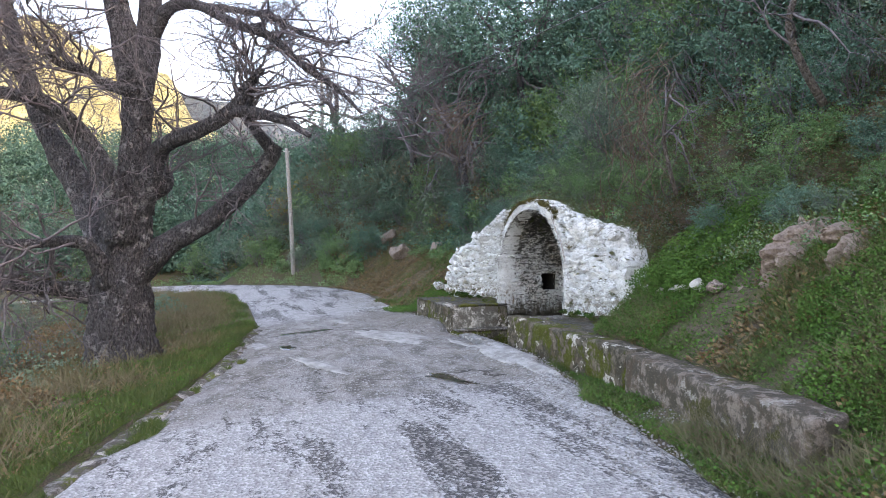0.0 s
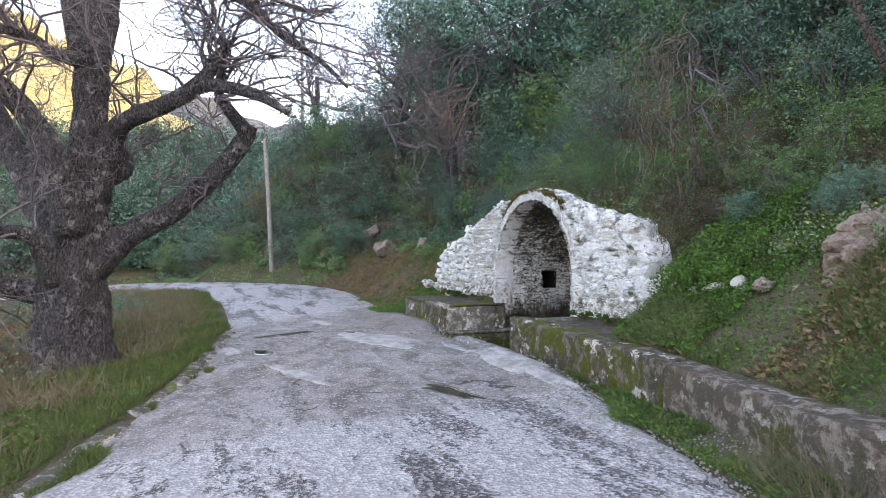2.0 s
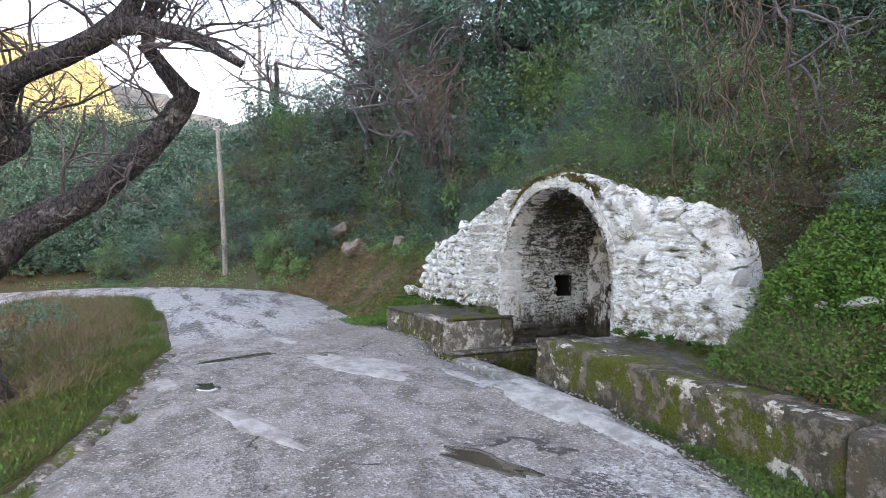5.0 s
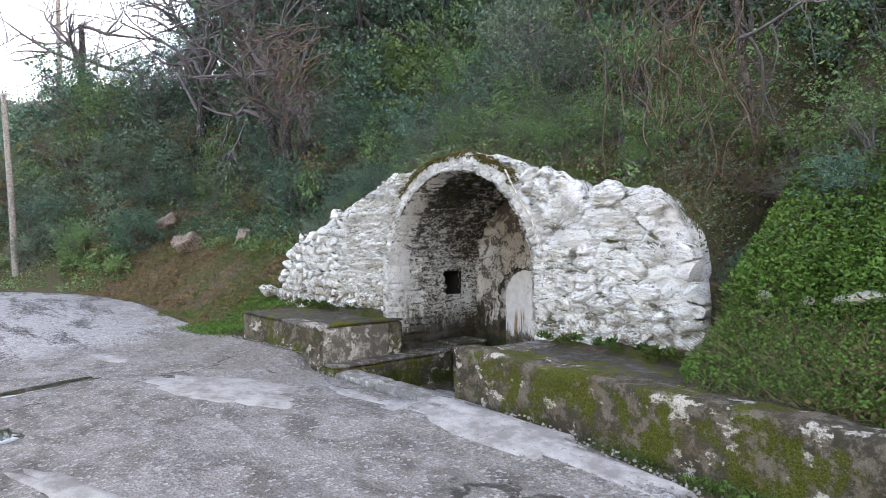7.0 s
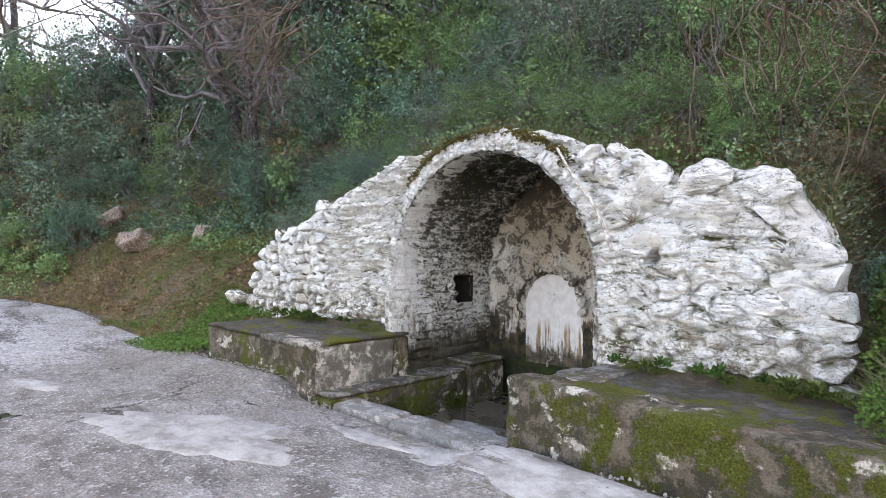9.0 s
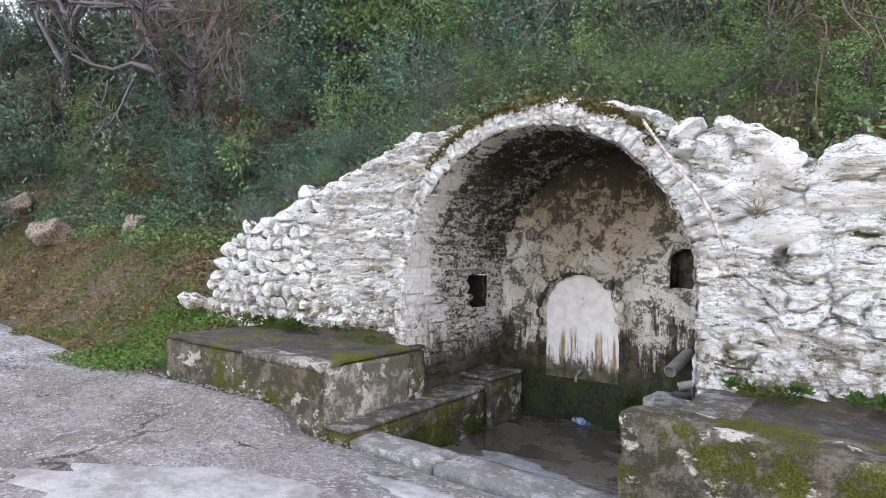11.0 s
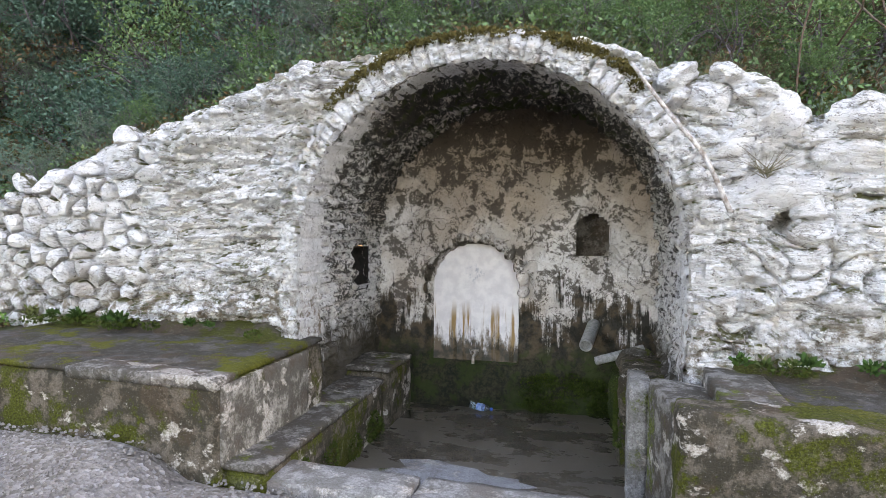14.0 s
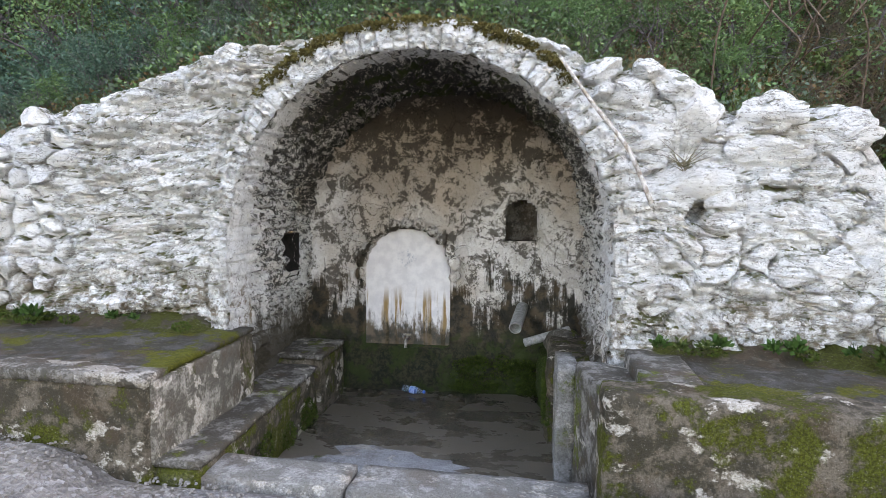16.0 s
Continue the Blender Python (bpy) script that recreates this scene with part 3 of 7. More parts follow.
ground = new("ground", grid_sheet("ground", sheet_point, GX, GY, EARTH, sheet_keep))
tagged(ground, "brown earth hillside with leaf litter and thin grass", "ground", kind="structure")

# ---- road ----
def road_mesh():
    rows = []
    xs = spaced([(-15.6, -12, 0.3), (-12, -4, 0.4), (-4, 8, 0.2), (8, 22, 0.8)])
    n = 34
    for x in xs[::-1]:
        a, b = y_in(x), y_out(x)
        a += 0.05 * fbm(x * 2.1, 1.7)
        b += 0.10 * fbm(x * 1.6, 7.2)
        rows.append([(x, a + (b - a) * k / n) for k in range(n + 1)])
    # the bend: sweep from the last row to the way out behind the bank
    ins = spline([(-15.8, -3.6), (-17.6, -5.6), (-19, -9), (-19.6, -16)], 8)
    outs = spline([(-15.6, -12.0), (-15.7, -13), (-15.75, -14), (-15.8, -16)], 8)
    for p, q in zip(ins[1:], outs[1:]):
        rows.append([(p[0] + (q[0] - p[0]) * k / n, p[1] + (q[1] - p[1]) * k / n) for k in range(n + 1)])
    verts, faces = [], []
    for row in rows:
        for k, (x, y) in enumerate(row):
            crown = 0.03 * math.sin(math.pi * k / n)
            dip = -0.012 * smooth(0.1, 0.45, fbm(x * 1.1, y * 1.1 + 5)) + 0.008 * fbm(x * 3, y * 3)
            verts.append((x, y, road_z(x, y) + crown + dip - (0.05 if k in (0, n) else 0)))
    for i in range(len(rows) - 1):
        for k in range(n):
            a = i * (n + 1) + k
            faces.append((a, a + n + 1, a + n + 2, a + 1)[::-1])
    return mesh_of("road", verts, faces, ROAD)


road = tagged(new("road", road_mesh()), "worn pale grey asphalt road with cracked damp cement patches", "road", kind="structure")

# ---- the spring house: face wall, arch, vault ----
def hashed(i, j):
    return (math.sin(i * 127.1 + j * 311.7) * 43758.5453) % 1.0


def in_rubble(x, z):
    """Where single stones show on the face."""
    if x < -1.95 + 0.12 * math.sin(z * 9):
        return True
    return x > 2.90 + 0.12 * math.sin(z * 11)


def face_relief(x, z):
    """How far the lime-washed face stands out at (x, z): thin uneven courses under many coats of lime."""
    w = z * 15.5 + 3.2 * fbm(x * 1.1, z * 1.8, 3.1, 3) + 0.9 * fbm(x * 6, z * 7, 0.7, 3)
    i = math.floor(w)
    fz = w - i
    u = x * (3.4 + 3.0 * hashed(i, 3)) + 7 * hashed(i, 9) + 0.5 * fbm(x * 4, z * 6, 5.0, 2)
    j = math.floor(u)
    fx = u - j
    s = 0.026 * (hashed(i, j) - 0.5)
    gap = min(fz, 1 - fz) / 0.15
    side = min(fx, 1 - fx) / 0.055
    worn = 0.05 + 0.95 * smooth(-0.05, 0.20, fbm(x * 1.5, z * 1.5, 6.6, 3))
    s -= 0.026 * worn * (1 - smooth(0, 1, min(gap, side)))
    s += fbm(x * 1.1, z * 1.5, 4.0, 2) * 0.06 + fbm(x * 6, z * 15, 2.2, 5) * 0.03
    s -= 0.022 * smooth(0.07, 0.0, abs(fbm(x * 4, z * 9, 9.2, 4)))
    # broken ledges of lime and thin stones
    for fx, fz, amp, off in ((1.7, 5.5, 0.015, 21.0), (4.2, 10.0, 0.009, 33.0)):
        lv = 9 * fbm(x * fx, z * fz, off, 4)
        n = math.floor(lv)
        s += amp * (n + smooth(0.72, 1.0, lv - n))
    s += 0.03 * (abs(fbm(x * 13, z * 19, 14.0, 4)) - 0.12)
    big = smooth(1.52, 1.75, x) * (1 if z < 1.9 else 0.5)
    if big > 0:
        dist, pts = noise.voronoi((x * 4.3 + 0.9 * fbm(x * 3, z * 4, 40.0, 3), z * 6.6 + 1.1 * fbm(x * 3, z * 4, 44.0, 3), 0.4))
        edge = dist[1] - dist[0]
        tone = hashed(pts[0][0], pts[0][1])
        stone = 0.045 * (tone - 0.5) + 0.02 * smooth(0.0, 0.35, edge) - 0.035 * (1 - smooth(0.0, 0.09, edge)) * smooth(-0.12, 0.1, fbm(x * 1.9, z * 1.9, 51.0, 3))
        stone += 0.05 * ((tone * 7.3 % 1) - 0.5) * (z * 6.6 - pts[0][1])
        s = s * (1 - 0.45 * big) + stone * big
    if in_rubble(x, z):
        s = s * 0.4 - 0.055
    # the worn groove that follows the arch, and the hole where a stone has fallen out
    t = min(max(((x + 0.39) * -0.53 + (z - 1.96) * -0.70) / 0.771, 0.0), 1.0)
    bow = 0.05 * math.sin(math.pi * t)
    s -= 0.055 * smooth(0.040, 0.012, math.hypot(x + 0.39 + 0.53 * t + bow, z - 1.96 + 0.70 * t - bow)) * (0.6 + 0.8 * abs(fbm(x * 9, z * 9)))
    s -= 0.16 * smooth(0.085, 0.05, abs(x - 2.11) * 0.9 + abs(z - 1.24 - 0.6 * (x - 2.11)))
    return s


def in_opening(x, z, grow=0.0):
    r = AR + grow
    if z < SPRING:
        return abs(x - AX) < r
    return math.hypot(x - AX, z - SPRING) < r


def face_wall():
    xs = spaced([(-3.72, 3.26, 0.013)])
    nz = 170
    verts, faces = [], []
    cols = len(xs)
    for x in xs:
        jag = 0.055 * fbm(x * 4.2, 3.3, 0, 3) + 0.05 * (abs(noise.noise((x * 5.5, 0.4, 2))) - 0.3)
        top = wall_top(x) + jag
        for k in range(nz + 1):
            z = 0.2 + (top - 0.2) * k / nz
            edge = 0.10 * (k / nz) ** 14
            verts.append((x, -0.01 - face_relief(x, z) + edge, z))
    front = len(verts)
    for x in xs:
        jag = 0.055 * fbm(x * 4.2, 3.3, 0, 3)
        verts.append((x, 0.42, wall_top(x) + jag - 0.02))
        verts.append((x, 0.42, 0.2))
    for i in range(cols - 1):
        xm = (xs[i] + xs[i + 1]) / 2
        for k in range(nz):
            a, b = i * (nz + 1) + k, (i + 1) * (nz + 1) + k
            zm = (verts[a][2] + verts[b + 1][2]) / 2
            if in_opening(xm, zm, 0.09):
                continue
            faces.append((a, b, b + 1, a + 1))
        t0, t1 = i * (nz + 1) + nz, (i + 1) * (nz + 1) + nz
        faces.append((t0, t1, front + (i + 1) * 2, front + i * 2))
        if not -1.3 < xm < 2.2:
            faces.append((front + i * 2, front + (i + 1) * 2, front + (i + 1) * 2 + 1, front + i * 2 + 1))
    for i, fl in ((0, False), (cols - 1, True)):
        q = [i * (nz + 1) + k for k in range(nz + 1)] + [front + i * 2, front + i * 2 + 1]
        faces.append(tuple(q[::-1] if not fl else q))
    me = mesh_of("face_wall", verts, faces, WASH)
    me.set_sharp_from_angle(angle=radians(30))
    return me


spring = new("wall_spring_house")
tagged(spring, "whitewashed rubble stone spring house built into the hillside", "fountain house", kind="structure")
part("face", face_wall(), spring, "rough limewashed face of layered rubble")


def vault_mesh():
    """Jambs and barrel vault, seen from inside."""
    prof = []
    for k in range(60):
        z = -0.5 + (SPRING + 0.5) * k / 60
        prof.append((AX - AR, z, -1, 0))
    for k in range(181):
        a = math.pi - math.pi * k / 180
        prof.append((AX + AR * math.cos(a), SPRING + AR * math.sin(a), math.cos(a), math.sin(a)))
    for k in range(60):
        z = SPRING - (SPRING + 0.5) * (k + 1) / 60
        prof.append((AX + AR, z, 1, 0))
    ys = spaced([(-0.03, 1.95, 0.024)])

    def pt(u, v):
        x, z, nx, nz = prof[int(u)]
        arc = 0.0225 * u
        lean = -0.05 * smooth(0.2, 1.5, v) if nx < 0 else -0.03 * v
        s = fbm(v * 2.6, arc * 5.0, 3.0, 4) * 0.07
        # thin stones laid in courses along the vault
        w = arc * 11.5 + 0.9 * fbm(v * 1.6, arc * 3.0, 8.0, 3)
        i = math.floor(w)
        c = v * (3.2 + 2.5 * hashed(i, 5)) + 5 * hashed(i, 2) + 0.4 * fbm(v * 5, arc * 5, 1.0, 2)
        j = math.floor(c)
        s += 0.045 * (hashed(i, j) - 0.5)
        s += 0.034 * (1 - smooth(0, 0.24, min(w - i, 1 - w + i, 2.2 * min(c - j, 1 - c + j)))) * (0.4 + 0.6 * smooth(-0.2, 0.15, fbm(v * 1.4, arc * 1.4, 4.4, 2)))
        s += 0.05 * fbm(v * 13, arc * 17, 6.0, 3)
        s *= smooth(-0.03, 0.12, v) * 0.6 + 0.4
        return (x + nx * s + (lean if nz == 0 else lean * (1 - nz)), v, z + nz * s)

    def keep(u, v):
        z = prof[int(u)][1]
        return not (u < 60 and 0.93 < v < 1.22 and 0.64 < z < 0.96)

    me = grid_sheet("vault", pt, list(range(len(prof))), ys, VAULT, keep, flip=True)
    me.set_sharp_from_angle(angle=radians(32))
    return me


part("vault", vault_mesh(), spring, "barrel vault with black mould over old limewash, darker inward and upward")


def back_y(x):
    return 1.62 + 0.07 * (x - 0.2)


PANEL_X, PANEL_R, PANEL_SP = 0.08, 0.375, 0.63
NICHE_X, NICHE_R, NICHE_SP, NICHE_B = 1.055, 0.135, 1.13, 0.92


def in_panel(x, z, g=0.0):
    return (abs(x - PANEL_X) < PANEL_R + g and z < PANEL_SP) or math.hypot(x - PANEL_X, z - PANEL_SP) < PANEL_R + g


def in_niche(x, z, g=0.0):
    return NICHE_B - g < z and ((abs(x - NICHE_X) < NICHE_R + g and z < NICHE_SP) or math.hypot(x - NICHE_X, z - NICHE_SP) < NICHE_R + g)


def back_mesh():
    xs, zs = spaced([(-0.95, 1.72, 0.022)]), spaced([(-0.55, 2.3, 0.022)])

    def pt(x, z):
        y = back_y(x) + 0.06 * fbm(x * 2.4, z * 2.4, 2, 4) + 0.018 * smooth(0.05, 0.25, fbm(x * 3.3, z * 3.3, 9, 4))
        if in_panel(x, z) and z > -0.03:
            y = back_y(x) + 0.10 + 0.006 * fbm(x * 6, z * 6)
        elif z < 0.12:
            y -= 0.05 * smooth(0.12, -0.35, z)
        return (x, y, z)

    return grid_sheet("back_wall", pt, xs, zs, PLASTER, lambda x, z: not in_niche(x, z, 0.0))


part("back_wall", back_mesh(), spring, "flaking cream plaster back wall with rust and algae runs")


def panel_material():
    m = Nodes("smooth_limewash_panel", 0.8, spec=0.3)
    w = m.world_pos()
    z = m.axis(w, 2)
    c = m.mix(m.ramp(m.noise(12, 7, vec=w), 0.35, 0.65), (0.70, 0.68, 0.69), (0.82, 0.80, 0.80))
    runs = m.noise(7.5, 5, 0.6, vec=w, stretch=(1.7, 1, 0.10))
    rust = m.math("MULTIPLY", m.ramp(runs, 0.54, 0.63), m.ramp(z, 0.52, 0.32))
    c = m.mix(rust, c, (0.33, 0.21, 0.09))
    low = m.ramp(m.math("ADD", z, m.math("MULTIPLY", m.noise(9, 7, 0.75, vec=w, stretch=(1.5, 1, 0.5)), 0.9)), 0.52, 0.70, 0.95, 0)
    c = m.mix(low, c, m.mix(m.ramp(m.noise(9, 6, vec=w), 0.4, 0.6), (0.032, 0.030, 0.018), (0.14, 0.10, 0.06)))
    stain = m.math("MULTIPLY", m.ramp(m.noise(30, 6, 0.75, vec=w), 0.52, 0.6), m.ramp(m.math("ADD", m.math("ABSOLUTE", m.math("SUBTRACT", m.axis(w, 0), 0.06)), m.math("ABSOLUTE", m.math("SUBTRACT", z, 0.74))), 0.13, 0.04))
    c = m.mix(m.math("MULTIPLY", stain, 0.6), c, (0.30, 0.34, 0.42))
    m.bump(m.noise(24, 6, vec=w), 0.25, 0.01)
    return m.done(c)


def panel_mesh():
    """The smooth blind arch under which the water once ran."""
    xs, zs = spaced([(-0.32, 0.48, 0.02)]), spaced([(-0.04, 1.0, 0.02)])
    return grid_sheet("blind_arch", lambda x, z: (x, back_y(x) + 0.06 + 0.005 * fbm(x * 5, z * 5), z), xs, zs, panel_material(),
                      lambda x, z: in_panel(x, z, 0.004))


part("blind_arch", panel_mesh(), spring, "smooth pale pink limewashed blind arch with rust runs")
for k in range(13):
    a = math.pi * (1.02 - 1.04 * k / 12)
    vs = part("voussoir", stone_mesh("voussoir", 40 + k % 4, PLASTER, 2, 0.12), spring)
    vs.matrix_world = Matrix.Translation((PANEL_X + (PANEL_R + 0.05) * math.cos(a), back_y(PANEL_X) - 0.03, PANEL_SP + (PANEL_R + 0.05) * math.sin(a))) @ pose(0, 0, 0, 0, -math.degrees(a), 0) @ Matrix.Diagonal((0.115, 0.09, 0.115 + 0.02 * (k % 3), 1))


def niche_mesh(cx, r, sp, zb, depth, y0, mat):
    """A small arched recess: sides, back and sill."""
    ring = [(cx - r, zb), (cx - r, sp)] + [(cx + r * math.cos(a), sp + r * math.sin(a)) for a in np.linspace(math.pi, 0, 15)[1:-1]] + [(cx + r, sp), (cx + r, zb)]
    verts, faces = [], []
    for x, z in ring:
        for k in range(5):
            verts.append((x + 0.012 * fbm(x * 9, z * 9, k), y0 - 0.02 + (depth + 0.02) * k / 4, z + 0.012 * fbm(x * 8, z * 9, k + 5)))
    n = len(ring)
    for i in range(n):
        j = (i + 1) % n
        for k in range(4):
            faces.append((i * 5 + k, j * 5 + k, j * 5 + k + 1, i * 5 + k + 1))
    faces.append(tuple(i * 5 + 4 for i in range(n))[::-1])
    return mesh_of("niche", verts, faces, mat, False)


part("niche", niche_mesh(NICHE_X, NICHE_R + 0.012, NICHE_SP, NICHE_B - 0.01, 0.28, back_y(NICHE_X), CONC_DAMP), spring, "small dark arched lamp niche")


def side_hole():
    lo, hi = (-1.4, 0.92, 0.62), (-0.76, 1.23, 0.97)
    x0, y0, z0 = lo
    x1, y1, z1 = hi
    v = [(x0, y0, z0), (x1, y0, z0), (x1, y1, z0), (x0, y1, z0), (x0, y0, z1), (x1, y0, z1), (x1, y1, z1), (x0, y1, z1)]
    f = [(0, 1, 2, 3), (7, 6, 5, 4), (0, 4, 5, 1), (2, 6, 7, 3), (0, 3, 7, 4)]
    return mesh_of("side_hole", v, f, HOLE_SHADE, False)


part("side_hole", side_hole(), spring, "square black hole in the side wall")

def arch_band():
    """The lime-washed arch ring and its jambs: front, soffit edge and outer lip, with faint radial joints."""
    path = []
    for k in range(60):
        path.append((AX - AR, 0.25 + (SPRING - 0.25) * k / 60, -1.0, 0.0, k * 0.0122))
    for k in range(281):
        a = math.pi * (1 - k / 280)
        path.append((AX + AR * math.cos(a), SPRING + AR * math.sin(a), math.cos(a), math.sin(a), 0.73 + k * 0.01325))
    for k in range(60):
        path.append((AX + AR, SPRING - (SPRING - 0.25) * (k + 1) / 60, 1.0, 0.0, 4.44 + k * 0.0122))
    cross = [(0.012, 0.30), (0.0, 0.16), (-0.004, 0.06), (0.002, 0.012), (0.012, -0.012), (0.03, -0.022), (0.05, -0.027), (0.07, -0.028), (0.09, -0.028), (0.11, -0.027), (0.13, -0.026), (0.15, -0.022), (0.165, -0.010), (0.175, 0.012), (0.185, 0.06)]

    def pt(u, v):
        x, z, nx, nz, s = path[int(u)]
        r, y = cross[int(v)]
        joint = abs((s * 11 + 0.35 * fbm(s * 3, r * 4)) % 1 - 0.5) * 2
        crack = smooth(0.72, 1.0, joint) * (0.028 if nz > 0.05 else 0.012)
        rag = 0.05 * fbm(s * 9, r * 14, 1.0, 3) + 0.075 * (abs(fbm(s * 16, r * 34, 2.0, 4)) - 0.12) + 0.05 * fbm(s * 42, r * 50, 3.0, 3)
        front = smooth(0.05, -0.02, y)
        if nz == 0.0:
            r *= 1.0 + 0.3 * fbm(z * 5, 2.0)
        outer = smooth(0.12, 0.18, r)
        return (x + nx * (r + rag * (0.4 + 0.8 * outer)), y + (rag * 0.8 + crack) * front + 0.012, z + nz * (r + rag * (0.4 + 0.8 * outer)))

    me = grid_sheet("arch_ring", pt, list(range(len(path))), list(range(len(cross))), WASH_RING)
    me.set_sharp_from_angle(angle=radians(32))
    return me


part("arch_ring", arch_band(), spring, "thick limewashed arch ring")


def cell_polygon(c, others, kz, hw, hh):
    """Voronoi cell of c among others; heights count kz times."""
    poly = [(c[0] + dx, c[1] + dz) for dx, dz in ((-hw, -hh * 0.5), (-hw * 0.5, -hh), (hw * 0.6, -hh), (hw, -hh * 0.4), (hw * 0.9, hh * 0.5), (hw * 0.4, hh), (-hw * 0.5, hh * 0.95), (-hw, hh * 0.5))]
    for o in others:
        mx, mz = (c[0] + o[0]) / 2, (c[1] + o[1]) / 2
        nx, nz = (o[0] - c[0]), (o[1] - c[1]) * kz * kz
        out = []
        for i, a in enumerate(poly):
            b = poly[(i + 1) % len(poly)]
            da, db = (a[0] - mx) * nx + (a[1] - mz) * nz, (b[0] - mx) * nx + (b[1] - mz) * nz
            if da <= 0:
                out.append(a)
            if da * db < 0:
                t = da / (da - db)
                out.append((a[0] + (b[0] - a[0]) * t, a[1] + (b[1] - a[1]) * t))
        poly = out
        if len(poly) < 3:
            return []
    return poly


def rubble(x0, x1, z0, z1, cw, ch, keep, bulge, gap, seed, base=-0.02):
    """Fitted rubble: every stone is a rounded block filling its own cell."""
    q = np.random.default_rng(seed)
    seeds = []
    nz, nx = int((z1 - z0) / ch) + 2, int((x1 - x0) / cw) + 2
    for j in range(nz):
        for i in range(nx):
            if q.random() < 0.22:
                continue
            seeds.append((x0 + (i + 0.5 * (j % 2) + q.uniform(-0.42, 0.42)) * cw, z0 + (j + q.uniform(-0.38, 0.38)) * ch))
    for c in seeds:
        if not keep(c[0], c[1]):
            continue
        near = [o for o in seeds if o is not c and abs(o[0] - c[0]) < cw * 3 and abs(o[1] - c[1]) < ch * 3.2]
        poly = cell_polygon(c, near, cw / ch, cw * q.uniform(0.7, 1.0), ch * q.uniform(0.75, 1.0))
        if len(poly) < 3:
            continue
        poly = [p for i, p in enumerate(poly) if math.hypot(p[0] - poly[i - 1][0], p[1] - poly[i - 1][1]) > 0.012]
        if len(poly) < 3:
            continue
        poly = [pt for i, a in enumerate(poly) for pt in ((a[0] * 0.86 + poly[(i + 1) % len(poly)][0] * 0.14, a[1] * 0.86 + poly[(i + 1) % len(poly)][1] * 0.14),
                                                        (a[0] * 0.5 + poly[(i + 1) % len(poly)][0] * 0.5 + q.normal() * 0.004, a[1] * 0.5 + poly[(i + 1) % len(poly)][1] * 0.5 + q.normal() * 0.004),
                                                        (a[0] * 0.14 + poly[(i + 1) % len(poly)][0] * 0.86, a[1] * 0.14 + poly[(i + 1) % len(poly)][1] * 0.86))]
        n = len(poly)
        cx, cz = sum(p[0] for p in poly) / n, sum(p[1] for p in poly) / n
        rad = max(sum(math.hypot(p[0] - cx, p[1] - cz) for p in poly) / n, 0.03)
        k = max(1 - gap / rad, 0.6)
        tx, tz = q.uniform(-0.3, 0.3), q.uniform(-0.35, 0.2)
        out = bulge * q.uniform(0.65, 1.25)
        verts, faces = [], []
        for s, y in ((k, 0.10), (k, 0.0), (k * 0.95, -0.66), (k * 0.82, -0.94), (k * 0.42, -1.0)):
            for px, pz in poly:
                dx, dz = (px - cx) * s, (pz - cz) * s
                lump = 0.75 * fbm((cx + dx) * 14, (cz + dz) * 19, seed + s, 4)
                verts.append((dx * (1 + lump * 0.12), 0.10 if y > 0 else y * out + (dx * tx + dz * tz) * (-y) + lump * out * (-y) * 0.9, dz * (1 + lump * 0.12)))
        verts.append((0, -out * 1.0, 0))
        for _ in range(4):                    # broken faces
            nrm = Vector((q.uniform(-0.9, 0.9), -1.0, q.uniform(-0.8, 0.9))).normalized()
            lim = out * q.uniform(0.55, 0.85)
            for i, v in enumerate(verts):
                over = v[0] * nrm.x + v[1] * nrm.y + v[2] * nrm.z - lim
                if over > 0 and v[1] < 0:
                    verts[i] = (v[0] - nrm.x * over * 0.9, v[1] - nrm.y * over * 0.9, v[2] - nrm.z * over * 0.9)
        for rr in range(4):
            for i in range(n):
                j = (i + 1) % n
                faces.append((rr * n + i, rr * n + j, (rr + 1) * n + j, (rr + 1) * n + i))
        for i in range(n):
            faces.append((4 * n + i, 4 * n + (i + 1) % n, 5 * n))
        me = mesh_of("wall_stone", verts, faces, WASH_STONE)
        me.set_sharp_from_angle(angle=radians(28))
        o = part("wall_stone", me, spring)
        o.location = (cx, base + 0.05 * fbm(cx * 1.1, cz * 1.5, 4.0, 2), cz)


rubble(-3.95, -1.9, 0.40, 1.95, 0.155, 0.125, lambda x, z: in_rubble(x, z) and z < wall_top(x) + 0.01 and x < -1.7 and x > -3.78 + 0.1 * math.sin(z * 11), 0.085, 0.011, 3, 0.03)
def right_zone(x, z):
    return in_rubble(x, z) and x < 3.46 and z < wall_top(min(x, 3.13)) and x < float(np.interp(z, [0.5, 0.9, 1.1, 1.5, 1.7], [3.28, 3.38, 3.34, 3.14, 2.98])) + 0.06 * math.sin(z * 23)


rubble(2.7, 3.6, 0.44, 1.8, 0.19, 0.135, right_zone, 0.085, 0.004, 9, 0.045)

